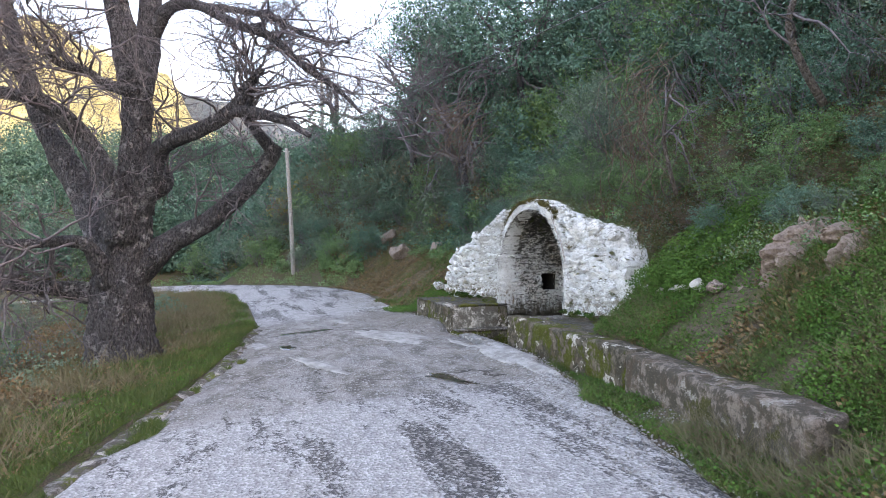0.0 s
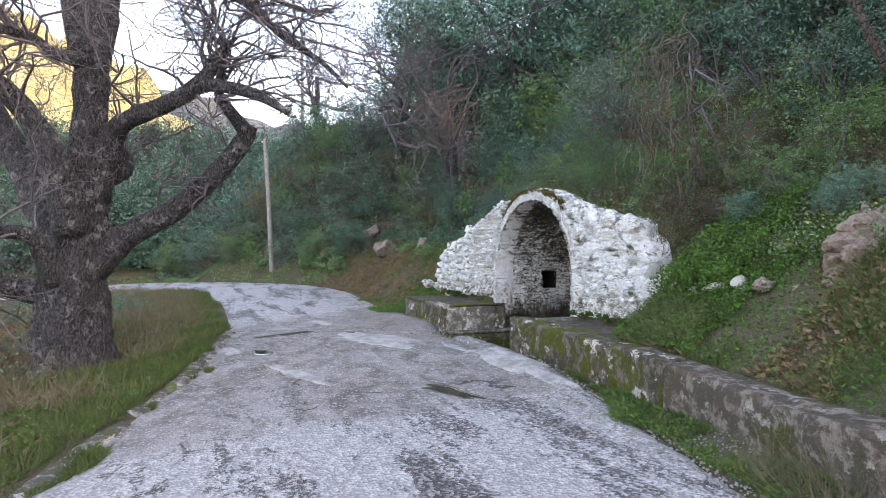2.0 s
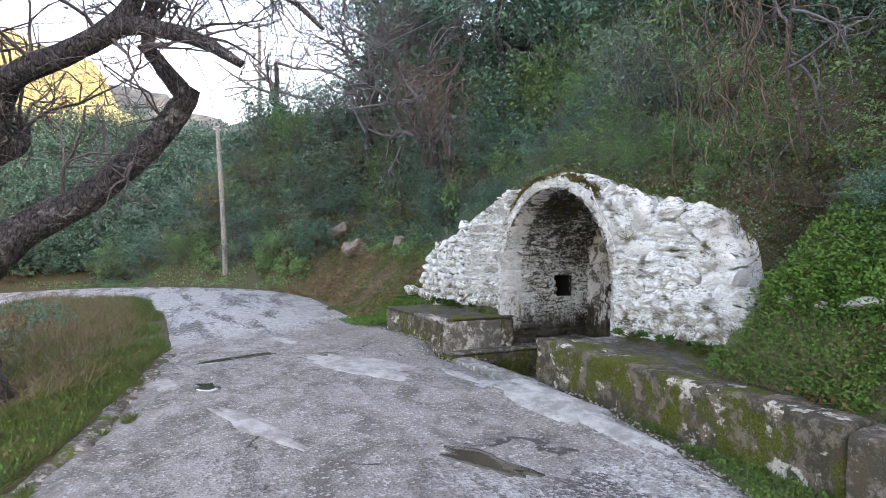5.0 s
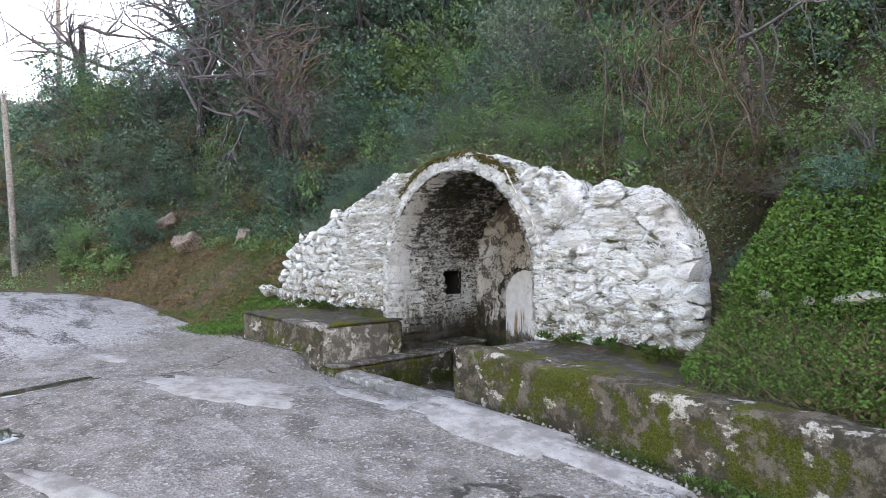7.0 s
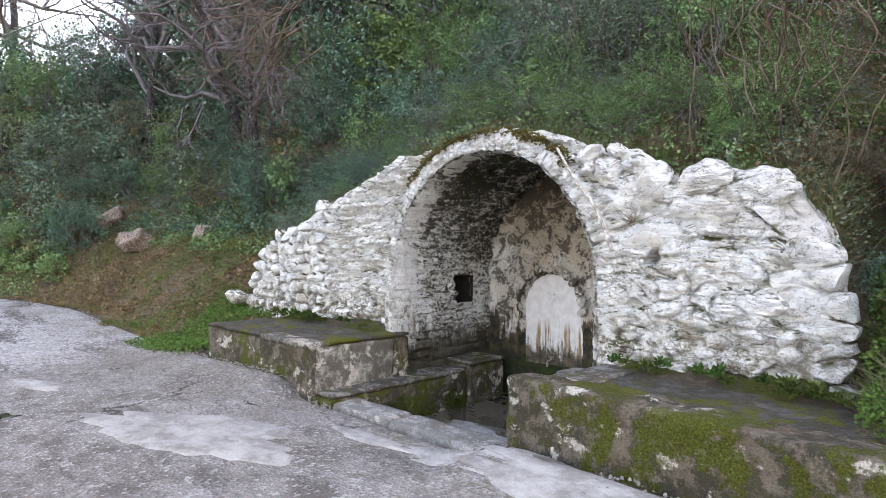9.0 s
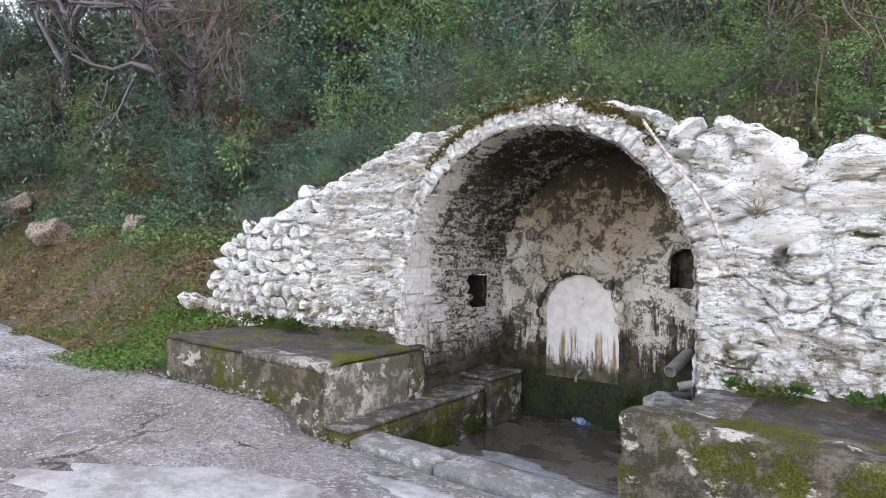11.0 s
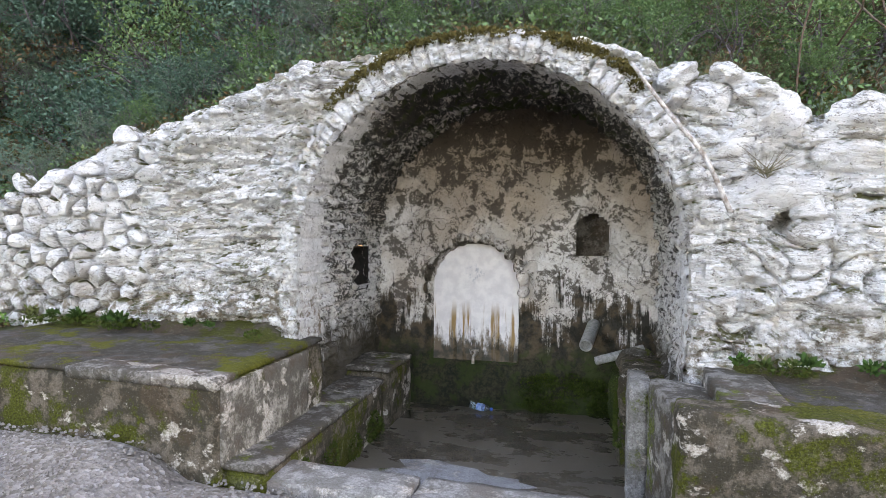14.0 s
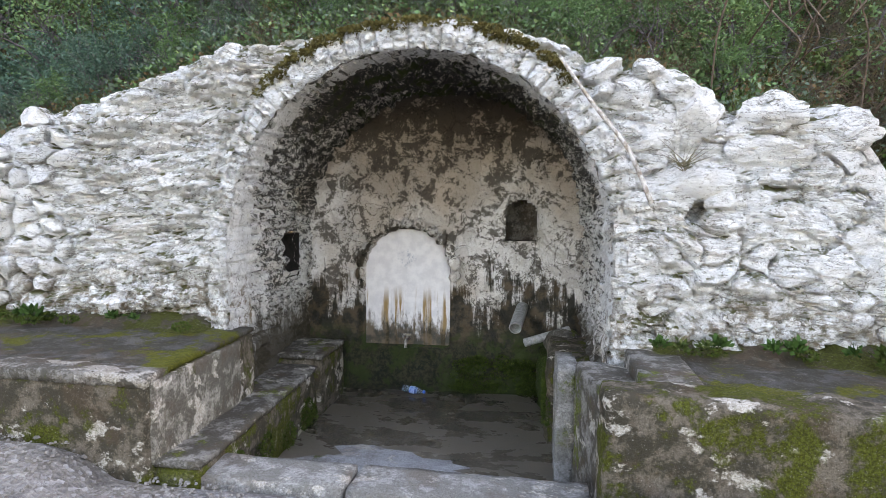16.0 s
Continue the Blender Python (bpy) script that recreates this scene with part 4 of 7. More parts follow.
# single stones that stand out of the lime beside the arch and at the wall's foot
PROUD = [(2.03, 1.40, 0.46, 0.34, 24), (1.84, 1.62, 0.30, 0.25, 4), (2.07, 1.77, 0.25, 0.30, -8), (1.72, 1.90, 0.21, 0.20, 30), (1.54, 2.03, 0.22, 0.14, 15),
         (1.80, 2.03, 0.16, 0.11, -20), (1.97, 1.94, 0.30, 0.16, -14), (1.55, 1.92, 0.15, 0.11, 35), (2.24, 1.32, 0.19, 0.17, 0), (2.42, 1.57, 0.42, 0.22, -5),
         (2.49, 1.79, 0.38, 0.22, 8), (2.80, 1.70, 0.44, 0.24, -4), (2.79, 0.93, 0.42, 0.28, -3), (2.77, 0.76, 0.30, 0.13, 2), (2.55, 0.72, 0.24, 0.17, 0),
         (3.0, 0.74, 0.20, 0.12, 8), (2.32, 0.66, 0.19, 0.16, 0)]
for k, (x, z, w, h, turn) in enumerate(PROUD):
    me = stone_mesh("wall_stone", 500 + k, WASH_STONE, 4, 0.5)
    me.set_sharp_from_angle(angle=radians(22))
    o = part("wall_stone", me, spring)
    o.matrix_world = Matrix.Translation((x, 0.035, z)) @ pose(0, 0, 0, 0, -turn, 0) @ Matrix.Diagonal((w * 1.0, 0.18, h * 1.12, 1))

# ragged coping
face_stones = [stone_mesh("coping_stone", 80 + k, WASH_STONE, 3, 0.25) for k in range(8)]
for x in np.arange(-1.85, 2.9, 0.16):
    if -0.1 < x < 1.1:
        continue
    o = part("coping_stone", face_stones[int(rng.integers(8))], spring)
    o.matrix_world = Matrix.Translation((x, 0.08 + rng.uniform(-0.03, 0.06), wall_top(x) - 0.05 + rng.uniform(-0.05, 0.02))) @ pose(0, 0, 0, rng.uniform(-15, 15), rng.uniform(-25, 25), rng.uniform(0, 90)) @ Matrix.Diagonal((rng.uniform(0.10, 0.2), 0.2, rng.uniform(0.07, 0.13), 1))

# ---- basin, ledges and platforms ----
def basin_floor_material():
    m = Nodes("wet_basin_floor", 0.3, spec=0.5)
    w = m.world_pos()
    n1 = m.noise(4, 7, 0.65, vec=w, stretch=(0.6, 1, 1))
    c = m.mix(m.ramp(n1, 0.35, 0.65), (0.05, 0.043, 0.032), (0.125, 0.105, 0.08))
    n2 = m.noise(60, 5, vec=w)
    c = m.mix(m.ramp(n2, 0.4, 0.7, 0, 0.4), c, (0.16, 0.14, 0.11))
    m.bump(n1, 0.15, 0.01)
    return m.done(c, m.ramp(n1, 0.4, 0.6, 0.12, 0.45))


floor = new("floor", rough_box("floor", (-0.9, -0.72, -0.62), (1.75, 1.75, -0.42), basin_floor_material(), 0.08, 0.006, 0.01))
tagged(floor, "wet brown concrete basin floor", "floor", kind="structure")

def platform(label, lo, hi, body_mat, top_mat, cap):
    root = tagged(new("stone_platform"), label, "platform", "concrete platforms")
    part("body", rough_box("body", lo, (hi[0], hi[1], hi[2] - cap - 0.004), body_mat, 0.05, 0.014, 0.02), root)
    part("paving", rough_box("paving", (lo[0] - 0.006, lo[1] - 0.008, hi[2] - cap), (hi[0] + 0.006, hi[1], hi[2]), top_mat, 0.05, 0.010, 0.018), root, "dark paving streaked with yellow green moss")
    return root


platform("mossy concrete platform beside the spring", (-2.74, -1.06, -0.35), (-0.63, 0.12, 0.415), CONC, CONC_TOP, 0.035)
platform("dark mossy concrete platform before the limewashed wall", (1.76, -0.86, -0.35), (3.62, 0.12, 0.41), CONC, CONC_TOP, 0.035)
kerb = new("concrete_slab", rough_box("concrete_slab", (1.73, -0.83, -0.2), (2.02, 0.1, 0.432), CONC_DAMP, 0.05, 0.008, 0.015))
tagged(kerb, "flat grey concrete slab edging the platform", "slab")
coat = new("concrete_slab", rough_box("concrete_slab", (-0.66, -1.03, -0.05), (-0.613, -0.10, 0.375), concrete("lime_splashed_concrete", 0.15, (0.34, 0.32, 0.28), 0.75, (0.07, 0.07, 0.03), 0.9), 0.035, 0.012, 0.015))
tagged(coat, "pale lime splashed cement skin on the platform's side", "slab")


def foot_soil(x0, x1, seed):
    """Earth and dead moss piled along the foot of the white wall."""
    def pt(x, v):
        end = smooth(x0, x0 + 0.2, x) * smooth(x1, x1 - 0.2, x)
        h = (0.10 + 0.05 * fbm(x * 3, seed)) * end
        y = -0.24 - 0.10 * fbm(x * 2.4, seed + 3) + (0.28 + 0.10 * fbm(x * 2.4, seed + 3)) * v
        return (x, y, 0.405 + h * v ** 1.6 + 0.02 * fbm(x * 9, y * 9, seed) * v)
    return grid_sheet("soil_bank", pt, spaced([(x0, x1, 0.04)]), spaced([(0, 1, 0.1)]), CONC_SOIL)


for x0, x1, sd in ((-2.75, -0.80, 1.0), (1.80, 3.42, 6.0)):
    tagged(new("soil_bank", foot_soil(x0, x1, sd)), "dark earth piled along the foot of the white wall", "soil", kind="structure")
band = new("concrete_slab", rough_box("concrete_slab", (-1.55, -1.068, 0.35), (-0.622, -0.87, 0.417), CONC_DAMP, 0.04, 0.010, 0.012))
tagged(band, "pale worn cement rim along the platform's edge", "slab")


def ledge_thing(label, lo, hi, shape=None):
    root = tagged(new("basin_ledge"), label, "ledge", "basin ledges")
    part("body", rough_box("body", lo, (hi[0], hi[1], hi[2] - 0.044), CONC, 0.05, 0.012, 0.02, shape, 2.0), root, "wet mossy concrete side")
    part("coping", rough_box("coping", (lo[0], lo[1], hi[2] - 0.04), (hi[0] + 0.006, hi[1], hi[2]), CONC_DAMP, 0.05, 0.008, 0.014, shape, 2.0), root)
    return root


ledge_thing("low damp concrete ledge beside the basin", (-0.80, -1.02, -0.6), (-0.42, 0.80, -0.02), lambda p: (p.x + (0.07 * (1 - (p.y + 1.0) / 1.8) - 0.03 if p.x > -0.6 else 0), p.y, p.z))
ledge_thing("higher damp concrete step at the back of the basin", (-0.84, 0.82, -0.6), (-0.42, 1.40, 0.05))
kerb_r = new("basin_wall", rough_box("basin_wall", (1.44, -0.86, -0.6), (1.75, -0.11, 0.36), CONC_DAMP, 0.04, 0.014, 0.02,
                                     lambda p: (p.x + 0.14 * max(0.0, -0.11 - p.y) / 0.75 * (1 if p.x < 1.6 else 0.3), p.y, p.z)))
tagged(kerb_r, "dark damp concrete block at the corner of the basin", "basin wall")
skin_r = new("basin_wall", rough_box("basin_wall", (1.345, -0.10, -0.6), (1.46, 0.56, 0.325), CONC_PALE, 0.04, 0.010, 0.012,
                                     lambda p: (p.x, p.y, p.z - (0.07 * smooth(0.1, 0.5, p.y) if p.z > 0 else 0))))
tagged(skin_r, "thin whitewashed plaster wall along the basin", "basin wall")
back_r = new("basin_wall", rough_box("basin_wall", (1.30, 0.57, -0.6), (1.66, 1.28, 0.20), CONC, 0.05, 0.03, 0.04))
tagged(back_r, "mossy brown masonry side of the basin", "basin wall")
sill = new("basin_sill", rough_box("basin_sill", (-0.45, -1.0, -0.62), (0.33, -0.70, -0.09), CONC_PALE, 0.05, 0.008, 0.02))
tagged(sill, "cracked grey concrete sill at the basin front", "sill", "basin sill slabs")
sill2 = new("basin_sill", rough_box("basin_sill", (0.338, -0.99, -0.62), (1.50, -0.67, -0.10), CONC_PALE, 0.05, 0.008, 0.02, seed=3.0))
tagged(sill2, "cracked grey concrete sill at the basin front", "sill", "basin sill slabs")


def along_wall(p):
    return (p.x, p.y + wall_line(p.x), p.z + 0.02 * fbm(p.x * 1.2, 0.3) + (0.06 * smooth(6.2, 7.6, p.x) if p.z > 0.2 else 0))


def low_wall(label, lo, hi, body_mat, seed):
    root = tagged(new("retaining_wall"), label, "retaining wall", "low roadside walls")
    part("body", rough_box("body", lo, hi, body_mat, 0.045, 0.020, 0.03, along_wall, seed), root)
    return root


low_wall("low mossy concrete retaining wall along the road", (1.53, 0.0, -0.4), (5.07, 0.30, 0.435), CONC, 0.0)
low_wall("stained rendered stone retaining wall along the road", (5.085, -0.02, -0.4), (7.7, 0.32, 0.42), WALL_OLD, 5.0)


def kerb_strip():
    """A worn cement edge, flush with the road on one side and a small step on the other."""
    xs = spaced([(-3.6, 10.5, 0.06)])
    cross = [(-0.02, -0.16), (-0.02, 0.035), (0.02, 0.05), (0.13, 0.046), (0.20, 0.03), (0.24, -0.02)]

    def pt(u, v):
        dy, dz = cross[int(v)]
        wob = 0.09 * fbm(u * 1.3, 4.4) + 0.03 * fbm(u * 6, v * 2.0)
        y = y_out(u) + dy * (0.8 + 0.6 * fbm(u * 2, 8.0)) + wob
        return (u, y, road_z(u, y) + dz * (1 - 0.3 * smooth(3.0, 5.0, u)) - 0.05 * smooth(-0.1, 0.25, fbm(u * 1.7, 3.0)) - 0.09 * smooth(-2.8, -3.6, u) + 0.02 * fbm(u * 5, dy * 9))

    return grid_sheet("kerb", pt, xs, list(range(len(cross))), CONC_DAMP)


tagged(new("kerb", kerb_strip()), "worn pale cement edge along the grassy verge", "kerb", kind="structure")


# ---- distance ----
def ridge(name, x0, y0, ux, uy, length, depth, top, mat, seed, base=-25.0, rough=0.18, fall=0.0):
    """A far mountain side: a bumpy slope rising away from the valley."""
    us, vs = spaced([(0, 1, 0.02)]), spaced([(0, 1, 0.04)])
    nx, ny = -uy, ux

    def pt(u, v):
        h = top * (1.0 - fall * u ** 3) * (0.75 + 0.35 * fbm(u * 3 + seed, 0.5) + 0.12 * fbm(u * 9 + seed, 2.5))
        z = base + (h - base) * min(1.0, v * 1.15) ** 0.85
        z += rough * top * fbm(u * 16 + seed, v * 9, 2.0) * smooth(0, 0.3, v)
        return (x0 + ux * length * u + nx * depth * v, y0 + uy * length * u + ny * depth * v, z)
    return grid_sheet(name, pt, us, vs, mat)


def mountain(name, a, b, c, scale):
    m = Nodes(name, 0.95, spec=0.05)
    w = m.world_pos()
    n1 = m.noise(scale, 8, 0.75, vec=w)
    k = m.mix(m.ramp(n1, 0.4, 0.6), a, b)
    k = m.mix(m.ramp(m.noise(scale * 6, 5, 0.8, vec=w), 0.45, 0.62, 0, 0.8), k, c)
    m.bump(n1, 1.0, 2.0)
    return m.done(k)


# colours paler than real scrub: the haze of distance is put into them
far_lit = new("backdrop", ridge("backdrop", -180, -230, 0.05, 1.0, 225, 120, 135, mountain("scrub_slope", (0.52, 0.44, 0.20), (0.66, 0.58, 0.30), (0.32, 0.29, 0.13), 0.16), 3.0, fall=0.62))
tagged(far_lit, "sunlit yellow green mountain slope across the valley, paled by painted haze", "mountain", kind="structure")
far_grey = new("backdrop", ridge("backdrop", -420, -160, 0.2, 1.0, 620, 200, 150, mountain("far_scrub", (0.10, 0.115, 0.12), (0.15, 0.16, 0.16), (0.075, 0.09, 0.09), 0.05), 11.0))
tagged(far_grey, "hazy grey mountain in the distance", "mountain", kind="structure")


# ---- foliage ----
def crown_points(n, r, lobes):
    cen = np.array([c for c, _ in lobes])
    rad = np.array([q for _, q in lobes])
    pick = r.choice(len(lobes), n * 2, p=rad ** 2 / (rad ** 2).sum())
    d = unit(r.normal(size=(n * 2, 3)))
    f = 1 - 0.5 * r.random(n * 2) ** 1.8
    p = cen[pick] + d * (rad[pick] * f)[:, None]
    inside = np.zeros(n * 2, bool)
    for c, q in lobes:
        inside |= np.linalg.norm(p - c, axis=1) < q * 0.5
    holes = np.array([noise.noise(tuple(q * 2.6)) for q in p]) < -0.18
    ok = ~inside & ~holes & (p[:, 2] > -0.35)
    return p[ok][:n], d[ok][:n]


def foliage_mesh(name, seed, mat, n, length, width, spread=1.0, upright=0.35):
    r = np.random.default_rng(seed)
    lobes = [(np.array([0, 0, 0.35]), 0.62)]
    for _ in range(9):
        a = r.uniform(0, 2 * math.pi)
        lobes.append((np.array([math.cos(a) * r.uniform(0.3, 0.75) * spread, math.sin(a) * r.uniform(0.3, 0.75) * spread, r.uniform(-0.05, 1.0)]), r.uniform(0.22, 0.46)))
    # a thin inner shell, then twigs set with leaves, in clumps with gaps between them
    p, d = crown_points(int(n * 0.16), r, lobes)
    p = p * 0.9
    ax = d * 0.7 + r.normal(size=d.shape) * 0.55 + np.array([0, 0, upright])
    per = 22
    k = int(n * 0.85) // per
    q, e = crown_points(k, r, lobes)
    q, e = q[:, None, :], e[:, None, :]
    way = unit(e + r.normal(size=e.shape) * 0.45 + np.array([0, 0, 0.5]))
    reach = r.uniform(0.10, 0.34, (len(q), 1, 1)) * (1 + 0.8 * (r.random((len(q), 1, 1)) < 0.12))
    t = r.random((len(q), per, 1)) ** 0.8
    cross = r.normal(size=(len(q), per, 3))
    sp = q + way * reach * t + cross * 0.05 * (1.15 - t) * np.array([1, 1, 0.5])
    sd = way * 0.6 + unit(cross) * 0.8
    p = np.vstack([p, sp.reshape(-1, 3)])
    ax = np.vstack([ax, sd.reshape(-1, 3)])
    return quads_mesh(name, leaves(p, ax, length, width, r, flat=1.3), mat)


def grow(tb, r, p, d, length, rad, depth, sides=5, gnarl=0.35, lift=0.12, kids=3):
    """One branch and its children."""
    n = 5
    pts, rr = [np.array(p)], [rad]
    d = unit(np.asarray(d, float))
    for i in range(n):
        d = unit(d + r.normal(size=3) * gnarl * 0.55 + np.array([0, 0, lift]))
        pts.append(pts[-1] + d * length / n)
        rr.append(rad * (1 - 0.62 * (i + 1) / n))
    tb.add(pts, rr, sides, cap=False)
    if depth > 0:
        for _ in range(kids):
            i = int(r.integers(2, n + 1))
            side = unit(d + r.normal(size=3) * 0.85)
            grow(tb, r, pts[i], side, length * r.uniform(0.5, 0.78), rr[i] * 0.75, depth - 1, max(3, sides - 1), gnarl, lift, kids)


def stems_mesh(name, seed, count=13, rad=0.020, reach=1.15):
    r = np.random.default_rng(seed)
    tb = Tubes()
    for _ in range(count):
        a = r.uniform(0, 2 * math.pi)
        grow(tb, r, (0.1 * math.cos(a), 0.1 * math.sin(a), -0.35), (math.cos(a) * 0.5, math.sin(a) * 0.5, 1), reach, rad, 1, 4, 0.4, 0.05, 3)
    return tb.mesh(name, TWIG)


def thicket_mesh(name, seed, count=60, reach=0.8, mat=None):
    r = np.random.default_rng(seed)
    tb = Tubes()
    for _ in range(count):
        a = r.uniform(0, 2 * math.pi)
        q = r.uniform(0, 0.55)
        grow(tb, r, (q * math.cos(a), q * math.sin(a), -0.3), (math.cos(a) * 0.6, math.sin(a) * 0.6, r.uniform(0.5, 1.4)), reach * r.uniform(0.6, 1.2), 0.008, 1, 3, 0.55, -0.03, 4)
    return tb.mesh(name, mat or DRYTWIG)


SHRUBS = {}


def shrub_kind(key, label, mat, seeds, n, length, width, spread=1.0, category="shrub"):
    SHRUBS[key] = []
    for s in seeds:
        root = new("shrub")
        tagged(root, label, category, "hillside shrubs")
        part("crown", foliage_mesh("crown", s, mat, n, length, width, spread), root)
        part("stem_work", stems_mesh("stem_work", s), root)
        root.location = (0, 0, -400)
        SHRUBS[key].append(root)


shrub_kind("dark", "dense dark evergreen shrub on the hillside", LEAF_DARK, (1, 2, 3), 6400, 0.056, 0.030)
shrub_kind("mid", "leafy green shrub on the hillside", LEAF_MID, (4, 5, 6), 6000, 0.052, 0.025)
shrub_kind("grey", "grey green scrubby bush on the hillside", LEAF_GREY, (7, 8), 5600, 0.046, 0.018)
shrub_kind("ivy", "broad leaved climber over bushes", LEAF_IVY, (9, 10), 2600, 0.085, 0.066)
shrub_kind("far", "dark evergreen tree crown up the hill", LEAF_DARK, (11, 12), 4600, 0.062, 0.036)
shrub_kind("yellow", "small yellowing bush by the road bend", leaf("yellow_leaf", (0.13, 0.13, 0.03), (0.27, 0.23, 0.06), (0.17, 0.11, 0.04)), (13,), 1500, 0.06, 0.03)
SHRUBS["bare"] = []
for s in (21, 22, 23):
    root = new("bare_shrub")
    tagged(root, "tangle of dry brown twigs with withered leaves", "shrub", "hillside shrubs")
    part("twig_work", thicket_mesh("twig_work", s), root)
    part("leaves", foliage_mesh("leaves", s + 50, LEAF_BROWN, 420, 0.05, 0.03), root, "few withered brown leaves")
    root.location = (0, 0, -400)
    SHRUBS["bare"].append(root)

used = set()


def plant(key, x, y, size, sink=0.15, squash=1.0, dz=0.0):
    src = SHRUBS[key][int(rng.integers(len(SHRUBS[key])))]
    m = pose(x, y, ground_z(x, y) + (0.35 - sink) * size * squash + dz, rng.uniform(-8, 8), rng.uniform(-8, 8), rng.uniform(0, 360))
    s = size * rng.uniform(0.9, 1.1)
    if src.name in used:
        ob = copy_thing(src, m)
    else:
        ob = src
        used.add(src.name)
    ob.matrix_basis = m @ Matrix.Diagonal((s, s, s * squash, 1))
    return ob


def mixture(weights):
    keys = list(weights)
    w = np.array([weights[k] for k in keys], float)
    return keys[int(rng.choice(len(keys), p=w / w.sum()))]


# rows of shrubs climbing the hill
ROWS = ((0.5, 0.32, 0.42), (0.95, 0.55, 0.55), (1.65, 0.78, 0.8), (2.6, 1.0, 1.0), (3.7, 1.25, 1.3), (5.0, 1.5, 1.6), (6.6, 1.8, 2.0), (8.6, 2.2, 2.6), (11.0, 2.5, 3.2))
for d0, size, step in ROWS:
    x = -22.0 if d0 > 0.9 else -3.7
    while x < 10.5:
        grow_by = 1.0
        if -3.9 < x < 3.6:
            yy = d0 + 0.12 + rng.uniform(-0.1, 0.15)
        elif x >= 3.6:
            yy = 0.35 + d0 + rng.uniform(-0.15, 0.25) - 0.25 * max(x - 7.5, 0)
        else:
            yy = y_in(x) + 1.75 + d0 * 1.05 + rng.uniform(-0.2, 0.3)
            grow_by = 1.35 if d0 < 2 else 1.2
        if d0 > 6 and x < -9:
            x += step
            continue
        if d0 < 0.9:
            key = mixture({"mid": 3, "grey": 2, "bare": 1.2, "dark": 2})
        elif d0 > 4:
            key = mixture({"far": 5, "dark": 2, "grey": 1})
        elif x < -6:
            key = mixture({"dark": 3, "grey": 3, "mid": 2, "bare": 1.0, "yellow": 0.7})
        elif -3.9 < x < 0.6:
            key = mixture({"dark": 3, "mid": 4, "grey": 1, "bare": 0.6})
        else:
            key = mixture({"dark": 3, "mid": 2, "grey": 1.5, "ivy": 2.0 if d0 > 1.2 else 0.5, "bare": 0.9})
        plant(key, x, yy, size * grow_by * rng.uniform(0.8, 1.2) * (0.85 if key == "ivy" else 1), squash=0.8 if d0 < 1 else 1.0)
        x += step * grow_by * rng.uniform(0.8, 1.2)

# wooded slope round which the road turns
def woods():
    q = np.random.default_rng(91)
    out = []
    for i in range(330):
        x = -19.4 - 20 * q.random() ** 1.6
        y = q.uniform(-24, 4)
        sz = q.uniform(0.55, 1.1) + 0.06 * (-19.4 - x)
        c = np.array([x, y, ground_z(x, y) + 0.4 * sz])
        lobes = [(np.array([0, 0, 0.5]), 0.7)] + [(np.array([q.uniform(-0.6, 0.6), q.uniform(-0.6, 0.6), q.uniform(0, 1.3)]), q.uniform(0.25, 0.5)) for _ in range(6)]
        pp, dd = crown_points(950, q, lobes)
        out.append(leaves(c + pp * sz, dd + q.normal(size=dd.shape) * 0.6, 0.15, 0.09, q, flat=0.8))
    return np.concatenate(out)


tagged(new("far_woods", quads_mesh("far_woods", woods(), LEAF_DARK)), "dark evergreen scrub on the slope beyond the bend", "woods", kind="stuff")
def bend_scrub(seed, count, leaf_len, lo, hi, smin, smax):
    """Low bushes crowding the outside of the bend."""
    q = np.random.default_rng(seed)
    line = [np.array(p) for p in spline([(-5.0, -0.9), (-9, -0.7), (-11.5, -1.1), (-13.5, -2.0), (-15.8, -3.6), (-17.6, -5.6), (-19, -9), (-19.6, -16)], 10)]
    out = []
    for i in range(count):
        k = int(q.integers(1, len(line) - 1))
        d = unit(line[k + 1] - line[k - 1])
        off = q.uniform(lo, hi) + (1.9 if line[k][0] > -11.5 else 0)
        x, y = line[k][0] + d[1] * off, line[k][1] - d[0] * off
        sz = q.uniform(smin, smax) * (0.6 + 0.16 * off)
        lobes = [(np.array([0, 0, 0.3]), 0.6)] + [(np.array([q.uniform(-0.7, 0.7), q.uniform(-0.7, 0.7), q.uniform(-0.1, 1.0)]), q.uniform(0.2, 0.45)) for _ in range(6)]
        pp, dd = crown_points(650, q, lobes)
        out.append(leaves(np.array([x, y, ground_z(x, y) + 0.15 * sz]) + pp * sz, dd + q.normal(size=dd.shape) * 0.6, leaf_len, leaf_len * 0.55, q))
    return np.concatenate(out)


for nm, sd, ct, ln, lo, hi, a, b, mt, lb in (("roadside_scrub", 61, 70, 0.085, 0.9, 4.5, 0.7, 1.2, LEAF_GREY, "grey green scrub along the outside of the road bend"),
                                           ("roadside_scrub", 62, 80, 0.085, 1.4, 6.0, 0.8, 1.4, LEAF_DARK, "dark green bushes along the outside of the road bend"),
                                           ("roadside_scrub", 63, 34, 0.08, 0.6, 3.0, 0.5, 0.8, LEAF_MID, "green bushes along the outside of the road bend"),
                                           ("roadside_scrub", 64, 26, 0.07, 0.5, 3.5, 0.5, 0.9, LEAF_BROWN, "brown withered scrub along the outside of the road bend")):
    tagged(new(nm, quads_mesh(nm, bend_scrub(sd, ct, ln, lo, hi, a, b), mt)), lb, "scrub", kind="stuff")
